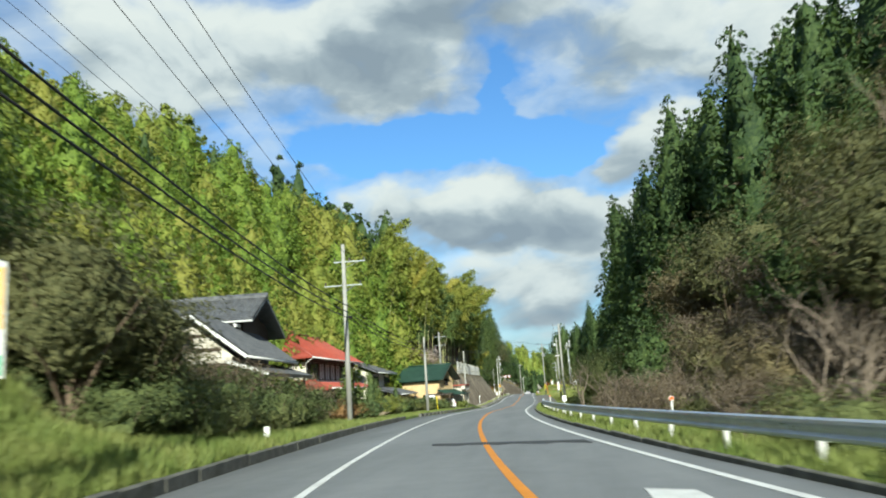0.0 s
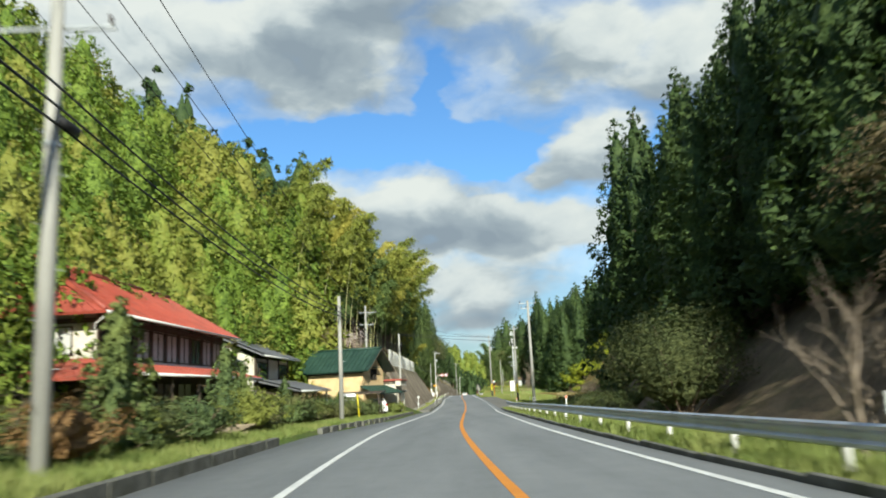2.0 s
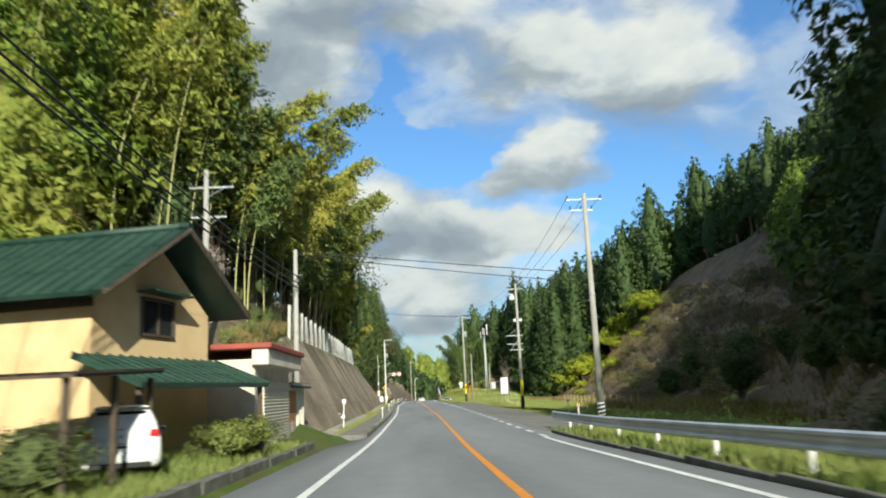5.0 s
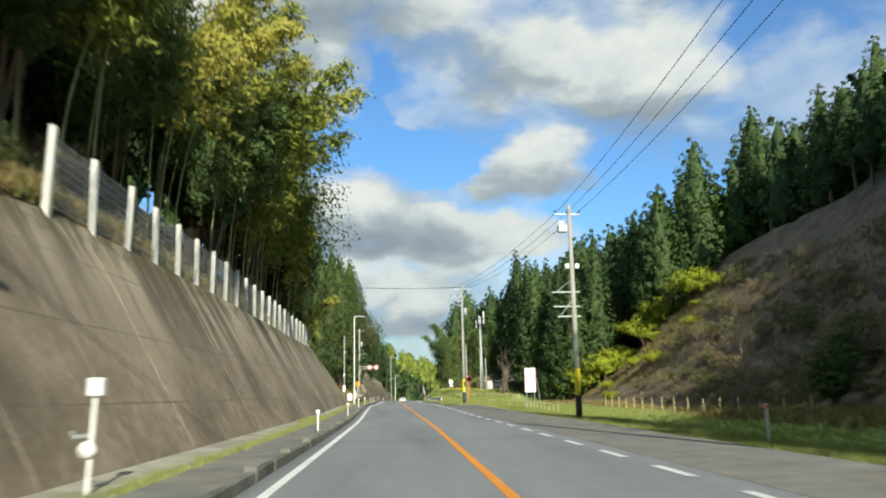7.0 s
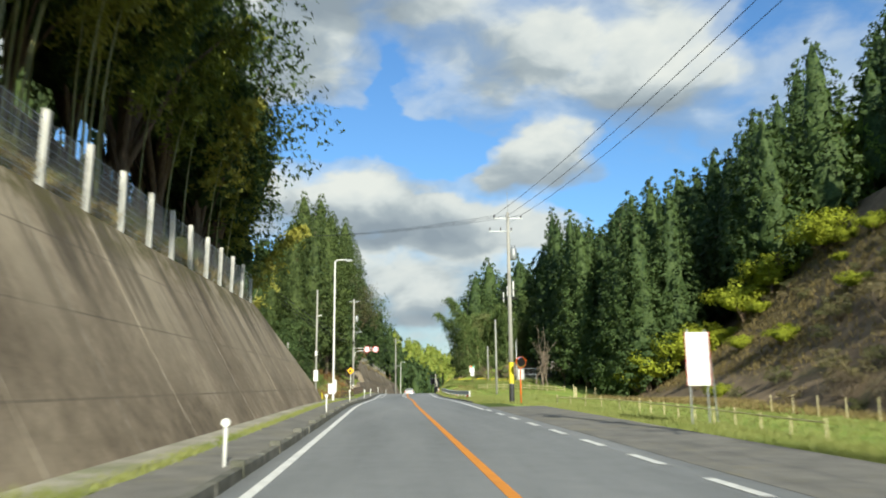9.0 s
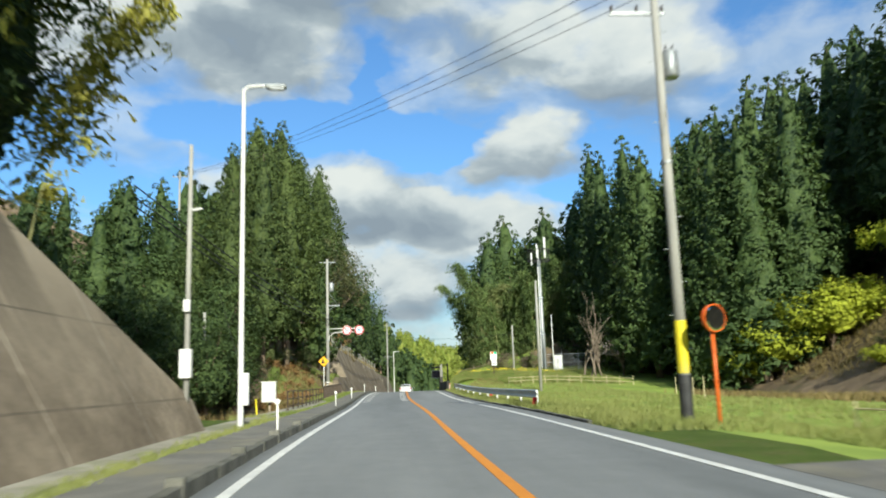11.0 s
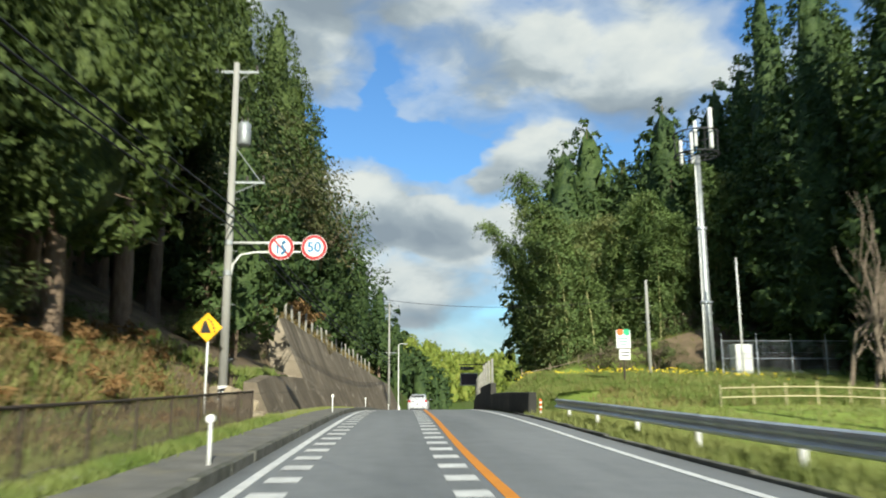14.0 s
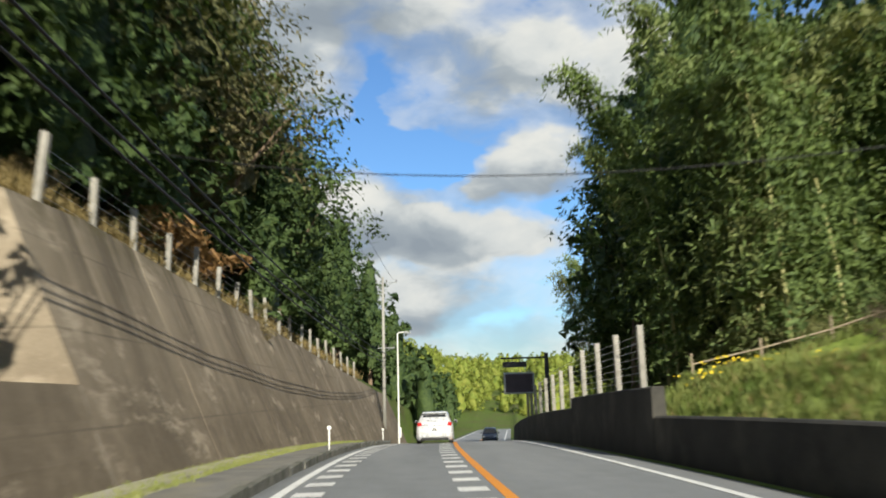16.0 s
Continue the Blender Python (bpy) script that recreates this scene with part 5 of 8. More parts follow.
def transformer(base, z, x=0.0, y=-0.32):
    t = part("transformer", Geo().tube([(x, y, z), (x, y, z + 0.05), (x, y, z + 0.75), (x, y, z + 0.82)], [0.20, 0.23, 0.23, 0.16], 14), M_METAL, base, "grey pole transformer", True)
    for dx in (-0.1, 0.1):
        part("bushing", Geo().tube([(x + dx, y, z + 0.8), (x + dx, y, z + 1.0)], [0.04, 0.02], 8), M_CERAMIC, t)


def cable(label, a, b, sag, r=0.012):
    a, b = Vector(a), Vector(b)
    pts = [a.lerp(b, t) - Vector((0, 0, 4 * sag * t * (1 - t))) for t in np.linspace(0, 1, 25)]
    solid("cable", Geo().tube(pts, r, 5), M_CABLE, label, "cable", "overhead cables", smooth=True)


def hung(key, x, z, y=0.09):
    return TOPS[key] @ Vector((x, y, z))


def build_poles():
    utility_pole("O", stand(-7.15, 8.9), 8.2, "round concrete roadside pole with a striped foot", foot="stripes", r=0.19)
    a = utility_pole("A", stand(-8.0, 47.3), 11.2, "weathered concrete power pole with two steel crossarms", [(10.1, 2.0, 0.35), (8.6, 2.4, -0.1)], r=0.185)
    part("cable_closure", Geo().tube([(0.25, -0.2, 6.6), (0.25, 0.5, 6.6)], 0.09, 10), M_BLACK, a, "black cable joint closure", True)
    utility_pole("B", stand(-7.6, 83.3), 8.0, "pale concrete telephone pole beside the road")
    utility_pole("W", stand(-10.2, 116.8), 10.34 + 1.3 - ground(-10.2, 116.8), "concrete power pole on the slope behind a storehouse", [(10.9 - ground(-10.2, 116.8), 1.9, 0.2), (9.6 - ground(-10.2, 116.8), 1.5, 0.1)])
    e = utility_pole("E", stand(-7.0, 120.3), 8.6, "pale concrete telephone pole at the end of a wall", r=0.15)
    part("cable_closure", Geo().tube([(0.2, 0.1, 7.35), (0.2, 1.0, 7.3)], 0.10, 10), M_BLACK, e, "black cable joint closure", True)
    part("stay_wire", Geo().tube([(-2.6, 1.4, 2.6), (-0.05, 0, 7.9)], 0.02, 6), M_CABLE, e)
    utility_pole("D", stand(8.0, 125.4), 12.4, "tall concrete power pole with a striped foot", [(12.1, 2.0, 0), (11.5, 1.3, -0.2)], r=0.20, foot="stripes")
    f = utility_pole("F", stand(8.4, 158), 11.9, "concrete power pole with switchgear and side brackets", [(11.4, 1.5, -0.1)], foot="yellow")
    part("switch_box", Geo().box((-0.42, 0.05, 10.55), (0.5, 0.4, 0.42), bevel=0.03), M_METAL, f, "grey pole switch")
    for i in range(3):
        part("bushing", Geo().tube([(-0.55 + 0.13 * i, 0.0, 10.75), (-0.62 + 0.13 * i, 0.0, 11.0)], [0.04, 0.025], 6), M_POSTW, f)
    for x in (-0.28, 0.28):
        part("fuse_box", Geo().box((x, 0, 8.4), (0.22, 0.24, 0.26), bevel=0.02), M_POSTW, f)
    for z, w in ((6.95, 1.3), (6.15, 1.25), (5.6, 1.05)):
        part("side_bracket", Geo().box((-w / 2 + 0.25, 0, z), (w + 0.25, 0.06, 0.07), bevel=0.008), M_METAL, f)
    part("stay", Geo().tube([(-0.95, 0, 6.95), (-0.05, 0, 7.65)], 0.025, 6), M_METAL, f)
    part("stay", Geo().tube([(-0.8, 0, 5.6), (-0.05, 0, 6.5)], 0.025, 6), M_METAL, f)
    g = utility_pole("G", stand(6.4, 200), 12.9, "tall concrete power pole beyond the field", [(12.5, 2.0, 0), (11.6, 1.6, -0.5)], foot="yellow")
    transformer(g, 9.6, 0.32, 0)
    part("lightning_rod", Geo().tube([(0, 0, 12.8), (0, 0, 14.3)], 0.015, 5), M_METAL, g)
    utility_pole("H", stand(10.6, 241.8), 8.9, "slim bare grey pole standing in the grass", r=0.14)
    s = utility_pole("S", at(-7.06, 250.9, 0.1), 12.3, "concrete pole carrying traffic signs and a transformer", [(12.0, 1.5, 0), (8.0, 1.2, 0.5)], foot="stripes")
    transformer(s, 9.3, 0.36, 0.0)
    part("stay", Geo().tube([(0.1, 0, 9.2), (0.95, 0.1, 8.05)], 0.02, 6), M_METAL, s)
    utility_pole("T", stand(-6.6, 320), 14.0, "concrete power pole beyond the crest", [(13.5, 1.8, 0.3), (8.0, 1.4, 0.2)])
    utility_pole("P", stand(12.0, 266), 5.2, "small concrete pole beside the mast", r=0.12)
    utility_pole("Q", stand(-11.6, 223.4), 6.9, "slim grey pole among the roadside grass", r=0.13)
    utility_pole("Z", stand(-23.3, 260.8), 14.0, "concrete power pole among the cedars", [(13.5, 1.6, 0)])
    # high lines over the left side
    for i, x in enumerate((-0.55, 0.35, 1.25)):
        cable("thin black power line", hung("A", x, 10.35), at(-9.5 + x, 2, 13.5), 0.5)
        cable("thin black power line", hung("A", x, 10.35), hung("W", x * 0.8, 11.1 - ground(-10.2, 116.8)), 1.0)
        cable("thin black power line", at(-16 + x, 6, 15.5), at(-22 + x, 125, 19.0), 1.0)
    for z0, z1, z2 in ((6.3, 7.3, 7.35), (5.95, 6.9, 7.05), (5.6, 6.55, 6.8)):
        cable("thick black telephone cable", hung("O", 0.1, z0), hung("A", 0.15, z1), 0.35, 0.028)
        cable("thick black telephone cable", hung("A", 0.15, z1), hung("B", 0.1, z2 - 0.1), 0.55, 0.026)
        cable("thick black telephone cable", hung("B", 0.1, z2 - 0.1), hung("E", 0.1, z2), 0.6, 0.026)
    cable("thick black telephone cable", hung("E", 0.1, 8.55), hung("D", 0.0, 8.0), 0.05, 0.02)
    cable("thick black telephone cable", hung("E", 0.1, 8.4), hung("D", 0.0, 7.5), 0.10, 0.02)
    for x in (-0.9, 0.0, 0.9):
        cable("thin black power line", hung("D", x, 12.3), hung("F", x * 0.7, 11.6), 0.4)
        cable("thin black power line", hung("F", x * 0.7, 11.6), hung("G", x, 12.7), 0.6)
        cable("thin black power line", hung("G", x, 12.7), hung("Z", x * 0.7, 13.7), 0.9)
        cable("thin black power line", hung("S", x * 0.7, 12.2), hung("T", x, 13.7), 1.0)
    for z in (5.2, 5.5, 5.9):
        cable("thick black telephone cable", at(-10, 206, z + 2.2), hung("S", 0.15, z + 1.2), 0.5, 0.026)
        cable("thick black telephone cable", hung("S", 0.15, z + 1.2), hung("T", 0.2, z + 1.6), 0.9, 0.028)
    cable("single cable across the road", hung("P", 0, 4.3), at(-9.5, 275, 8.4), 1.15, 0.014)


# ---- houses ----
M_PLASTER = worn("cream_plaster", (0.50, 0.46, 0.38), (0.72, 0.68, 0.60), 1.5, 30, 0.9, relief=0.1, dirt=(0.36, 0.31, 0.24))
M_OCHRE = worn("ochre_plaster", (0.58, 0.41, 0.21), (0.72, 0.54, 0.31), 1.2, 30, 0.9, relief=0.1, dirt=(0.50, 0.33, 0.15))
M_TIMBER = worn("dark_timber", (0.040, 0.030, 0.022), (0.11, 0.08, 0.055), 4, 40, 0.8, relief=0.3)
M_TILE = worn("grey_roof_tile", (0.055, 0.058, 0.064), (0.16, 0.165, 0.175), 3, 30, 0.45, relief=0.2)
M_REDROOF = worn("red_roof_sheet", (0.22, 0.045, 0.032), (0.40, 0.085, 0.055), 1.2, 20, 0.55, relief=0.15, dirt=(0.17, 0.07, 0.05))
M_GREENROOF = worn("green_roof_sheet", (0.012, 0.036, 0.026), (0.032, 0.072, 0.052), 1.2, 20, 0.5, relief=0.15)
M_GLASS = worn("dark_window", (0.015, 0.018, 0.02), (0.035, 0.04, 0.045), 2, 20, 0.12, 0.0, 0.02, 0.6)
M_CURTAIN = worn("pale_curtain", (0.42, 0.42, 0.40), (0.62, 0.61, 0.58), 5, 40, 0.9)
M_SHUTTER = worn("cream_shutter", (0.50, 0.47, 0.38), (0.66, 0.62, 0.52), 2, 30, 0.6, 0.1)
M_RUST = worn("rusty_orange_sheet", (0.30, 0.13, 0.05), (0.55, 0.27, 0.10), 2, 20, 0.8, relief=0.2, dirt=(0.20, 0.10, 0.06))
M_CREAMSHEET = worn("cream_corrugated_sheet", (0.52, 0.50, 0.43), (0.74, 0.72, 0.64), 2, 20, 0.6, 0.0, dirt=(0.40, 0.33, 0.24))
M_SHEET = worn("grey_corrugated_sheet", (0.33, 0.33, 0.31), (0.52, 0.52, 0.49), 2, 20, 0.6, 0.2, dirt=(0.30, 0.25, 0.18))
M_WOOD = worn("weathered_wood", (0.20, 0.16, 0.11), (0.38, 0.31, 0.22), 3, 30, 0.9, relief=0.3)


def roof_plane(holder, a, b, c, d, mat, style, thick=0.12):
    """A roof slope: a, b along the eave, d, c along the ridge above them; tile courses or standing seams as pieces."""
    a, b, c, d = (Vector(p) for p in (a, b, c, d))
    n = (b - a).cross(d - a).normalized()
    if n.z < 0:
        n = -n
    slab = Geo().add([a, b, c, d, a - n * thick, b - n * thick, c - n * thick, d - n * thick], [(0, 1, 2, 3), (7, 6, 5, 4), (0, 4, 5, 1), (1, 5, 6, 2), (2, 6, 7, 3), (3, 7, 4, 0)])
    roof = part("roof_slope", slab, mat, holder)

    def at_uv(u, v, up):
        return (a.lerp(b, u)).lerp(d.lerp(c, u), v) + n * up
    if style == "tile":
        rows_ = max(3, round((d - a).length / 0.27))
        waves = max(4, round((b - a).length / 0.30))
        for i in range(rows_):
            g = Geo()
            v0, v1 = i / rows_, min(1, (i + 1.12) / rows_)
            us = [k / (waves * 4) for k in range(waves * 4 + 1)]
            hgt = [0.045 * max(0.0, math.cos(math.pi * 2 * (k / 4))) + 0.012 for k in range(len(us))]
            vs = [at_uv(u, v0, h + 0.055) for u, h in zip(us, hgt)] + [at_uv(u, v1, h + 0.012) for u, h in zip(us, hgt)] + [at_uv(u, v0, 0.0) for u in us]
            m = len(us)
            g.add(vs, [(k, k + 1, m + k + 1, m + k) for k in range(m - 1)] + [(2 * m + k, 2 * m + k + 1, k + 1, k) for k in range(m - 1)])
            part("tile_course", g, mat, roof)
    else:
        count = max(3, round((b - a).length / 0.42))
        for k in range(count + 1):
            u = k / count
            p, q = at_uv(u, 0, 0.0), at_uv(u, 1, 0.0)
            s = (b - a).normalized() * 0.018
            part("seam", Geo().add([p - s, p + s, p + s + n * 0.045, p - s + n * 0.045, q - s, q + s, q + s + n * 0.045, q - s + n * 0.045], [(0, 1, 2, 3), (4, 7, 6, 5), (3, 2, 6, 7), (0, 3, 7, 4), (1, 5, 6, 2)]), mat, roof)
        for t in (0.34, 0.67):
            p, q = at_uv(0, t, 0.012), at_uv(1, t, 0.012)
            part("sheet_lap", Geo().tube([p, q], 0.014, 4), mat, roof)
    return roof


def ridge_cap(holder, p, q, mat, r=0.13):
    part("ridge_cap", Geo().tube([p, q], r, 8), mat, holder, smooth=True)


def wall_box(holder, x0, x1, y0, y1, z0, z1, mat, name="wall"):
    return part(name, Geo().box(((x0 + x1) / 2, (y0 + y1) / 2, (z0 + z1) / 2), (x1 - x0, y1 - y0, z1 - z0), bevel=0.015), mat, holder)


def window(holder, face, where, a0, a1, z0, z1, pane=None, bars=2, frame=None):
    """A window on a wall: face 'x' looks along +x, 'y' along -y; where is the wall's plane."""
    w = (a1 - a0)
    s = 1 if face == "x" else -1

    def put(u, v, out, su, sv, so):
        return ((where + s * out, u, v), (so, su, sv)) if face == "x" else ((u, where + s * out, v), (su, so, sv))
    c, dim = put((a0 + a1) / 2, (z0 + z1) / 2, 0.012, w, z1 - z0, 0.02)
    win = part("window", Geo().box(c, dim), pane or M_GLASS, holder)
    fr = frame or M_TIMBER
    for u in [a0, a1] + [a0 + w * k / bars for k in range(1, bars)]:
        c, dim = put(u, (z0 + z1) / 2, 0.03, 0.07, z1 - z0 + 0.07, 0.07)
        part("frame_bar", Geo().box(c, dim, bevel=0.006), fr, win)
    for v in (z0, z1):
        c, dim = put((a0 + a1) / 2, v, 0.032, w + 0.07, 0.07, 0.08)
        part("frame_bar", Geo().box(c, dim, bevel=0.006), fr, win)


def gutter(holder, p, q):
    part("gutter", Geo().tube([p, q], 0.06, 8), M_POSTW, holder, "pale plastic gutter", True)


def red_house():
    y0 = 77.5
    h = thing("house", place(at(-19.0, y0, 0.53), turn(y0)) @ Matrix.Diagonal((1.06, 1.01, 1.16, 1.0)), "two-storey timber house with a red metal roof", "house", "village houses")
    wall_box(h, -5.2, 2.9, -9.6, 8.6, -1.6, 2.6, M_TIMBER)
    wall_box(h, -5.0, 2.7, -9.2, 8.4, 2.6, 4.7, M_PLASTER)
    for i in range(10):
        part("post", Geo().box((2.74, -9.2 + i * 1.955, 3.65), (0.12, 0.14, 2.1), bevel=0.01), M_TIMBER, h)
    for i in range(9):
        window(h, "x", 2.7, -9.0 + i * 1.955, -7.5 + i * 1.955, 3.0, 4.3, M_GLASS if i in (0, 1, 6) else M_CURTAIN, 2)
    # dark timber-coloured strip standing in for the shade under the eave
    part("eave_shade", Geo().box((2.78, -0.4, 4.5), (0.10, 17.6, 0.28), bevel=0.01), M_TIMBER, h)
    part("window_sill", Geo().box((2.86, -0.4, 2.86), (0.28, 17.4, 0.10), bevel=0.01), M_POSTW, h, "pale sill board under the upper windows")
    window(h, "y", -9.2, -4.0, -2.0, 3.1, 4.2)
    window(h, "y", -9.2, -0.6, 1.6, 3.1, 4.2, M_CURTAIN)
    part("lintel", Geo().box((-1.0, -9.26, 4.42), (7.2, 0.08, 0.2), bevel=0.01), M_TIMBER, h)
    rg = 7.25
    roof_plane(h, (3.6, -10.5, 4.65), (3.6, 9.6, 4.65), (-1.0, 9.0, rg), (-1.0, -7.3, rg), M_REDROOF, "seam")
    roof_plane(h, (-5.8, 9.6, 4.65), (-5.8, -10.5, 4.65), (-1.0, -7.3, rg), (-1.0, 9.0, rg), M_REDROOF, "seam")
    roof_plane(h, (-5.8, -10.5, 4.65), (3.6, -10.5, 4.65), (0.5, -7.9, 6.3), (-2.5, -7.9, 6.3), M_REDROOF, "seam")
    part("gable_board", Geo().prism([(-2.4, 6.3), (0.4, 6.3), (-1.0, 7.2)], "y", -7.75, -7.6), M_TIMBER, h)
    for q in (-2.5, 0.5):
        part("barge_board", Geo().tube([(q, -7.85, 6.3), (-1.0, -7.6, 7.28)], 0.07, 6), M_REDROOF, h)
    part("gable_wall", Geo().prism([(-5.0, 4.65), (2.7, 4.65), (-1.0, 6.95)], "y", 8.25, 8.4), M_PLASTER, h)
    ridge_cap(h, (-1.0, -7.6, rg + 0.05), (-1.0, 9.2, rg + 0.05), M_REDROOF)
    for q in (-1, 1):
        ridge_cap(h, (-1.1 + 4.65 * q, -10.45, 4.72), (-1.0 + 1.5 * q, -7.9, 6.36), M_REDROOF, 0.10)
    roof_plane(h, (5.2, -10.6, 2.25), (5.2, 8.9, 2.25), (2.7, 8.9, 2.85), (2.7, -10.6, 2.85), M_REDROOF, "seam")
    roof_plane(h, (-4.0, -12.2, 2.15), (5.3, -12.2, 2.15), (3.4, -9.3, 2.95), (-4.0, -9.3, 2.95), M_REDROOF, "seam")
    for y in (-10.4, -6.6, -2.8, 1.0, 4.8, 8.6):
        part("porch_post", Geo().box((5.0, y, 0.4), (0.13, 0.13, 3.7), bevel=0.01), M_TIMBER, h)
    for i, y in enumerate((-9.0, -6.0, -3.0, 0.0, 3.0, 6.0)):
        window(h, "x", 2.9, y, y + 2.1, 0.0, 2.0, M_GLASS if i % 3 else M_CURTAIN, 2)
    gutter(h, (3.68, -10.5, 4.6), (3.68, 9.6, 4.6))
    gutter(h, (5.28, -10.6, 2.2), (5.28, 8.9, 2.2))
    for y in (-10.3, 9.3):
        part("downpipe", Geo().tube([(3.6, y, 4.55), (2.9, y * 0.96, 4.2), (2.85, y * 0.96, 2.8)], 0.04, 6), M_POSTW, h, smooth=True)


def grey_house():
    y0 = 95.5
    h = thing("house", place(at(-17.0, y0, 0.4), turn(y0)), "two-storey plastered house with grey tiled roofs", "house", "village houses")
    wall_box(h, -4.5, 2.0, -5.2, 5.2, -0.8, 4.6, M_PLASTER)
    for y in (-5.2, -1.6, 1.9, 5.2):
        part("post", Geo().box((2.03, y, 3.9), (0.12, 0.16, 1.7), bevel=0.01), M_TIMBER, h)
    window(h, "x", 2.0, -4.7, -1.9, 3.2, 4.3, M_GLASS, 4)
    window(h, "x", 2.0, 2.2, 4.8, 3.2, 4.3, M_GLASS, 3)
    window(h, "y", -5.2, -2.8, -0.6, 3.1, 4.3, M_GLASS, 2)
    roof_plane(h, (2.9, -6.0, 4.75), (2.9, 6.0, 4.75), (-1.2, 6.0, 6.6), (-1.2, -6.0, 6.6), M_TILE, "tile")
    roof_plane(h, (-5.3, 6.0, 4.75), (-5.3, -6.0, 4.75), (-1.2, -6.0, 6.6), (-1.2, 6.0, 6.6), M_TILE, "tile")
    ridge_cap(h, (-1.2, -6.0, 6.72), (-1.2, 6.0, 6.72), M_TILE, 0.16)
    part("gable", Geo().prism([(-4.5, 4.6), (2.0, 4.6), (-1.2, 6.35)], "y", -5.2, -5.08), M_PLASTER, h)
    wall_box(h, 2.0, 4.6, -4.8, 5.0, -0.8, 2.3, M_TIMBER)
    roof_plane(h, (5.5, -5.9, 2.1), (5.5, 6.2, 2.1), (2.0, 6.2, 3.05), (2.0, -5.9, 3.05), M_TILE, "tile")
    for i, y in enumerate((-4.2, -1.6, 1.0, 3.4)):
        window(h, "x", 4.6, y, y + 1.6, 0.4, 1.9, M_GLASS, 2)
    part("porch_post", Geo().box((5.2, 6.0, 0.7), (0.16, 0.16, 2.9), bevel=0.01), M_POSTW, h)
    gutter(h, (2.98, -6.0, 4.7), (2.98, 6.0, 4.7))
    gutter(h, (5.58, -5.9, 2.05), (5.58, 6.2, 2.05))


def ochre_house():
    y0 = 104.0
    h = thing("house", place(at(-9.9, y0 + 0.9, 0.4), turn(y0) - 0.24), "ochre plastered storehouse with a green metal roof", "house", "village houses")
    wall_box(h, -3.3, 1.9, -2.6, 2.6, -0.8, 3.75, M_OCHRE)
    part("gable", Geo().prism([(-2.6, 3.7), (2.6, 3.7), (0, 5.35)], "x", 1.72, 1.9), M_OCHRE, h)
    part("gable", Geo().prism([(-2.6, 3.7), (2.6, 3.7), (0, 5.35)], "x", -3.3, -3.12), M_OCHRE, h)
    part("eave_band", Geo().box((-0.7, -2.63, 3.62), (5.3, 0.06, 0.2), bevel=0.01), M_TIMBER, h)
    roof_plane(h, (-4.0, -3.4, 3.75), (2.8, -3.4, 3.75), (2.8, 0, 5.75), (-4.0, 0, 5.75), M_GREENROOF, "seam")
    roof_plane(h, (2.8, 3.4, 3.75), (-4.0, 3.4, 3.75), (-4.0, 0, 5.75), (2.8, 0, 5.75), M_GREENROOF, "seam")
    ridge_cap(h, (-4.0, 0, 5.8), (2.8, 0, 5.8), M_GREENROOF, 0.10)
    for s in (-1, 1):
        part("barge_board", Geo().tube([(2.78, s * 3.4, 3.68), (2.78, 0, 5.68)], 0.07, 6), M_TIMBER, h)
    window(h, "x", 1.9, -0.7, 0.7, 3.0, 3.9, M_GLASS, 2)
    part("window_hood", Geo().box((2.15, 0, 4.05), (0.6, 1.8, 0.06), bevel=0.01), M_GREENROOF, h)
    roof_plane(h, (3.6, -3.2, 1.75), (3.6, 3.0, 1.75), (1.9, 3.0, 2.45), (1.9, -3.2, 2.45), M_GREENROOF, "seam")
    for y in (-3.0, 2.8):
        part("porch_post", Geo().box((3.4, y, 0.5), (0.12, 0.12, 2.5), bevel=0.01), M_TIMBER, h)


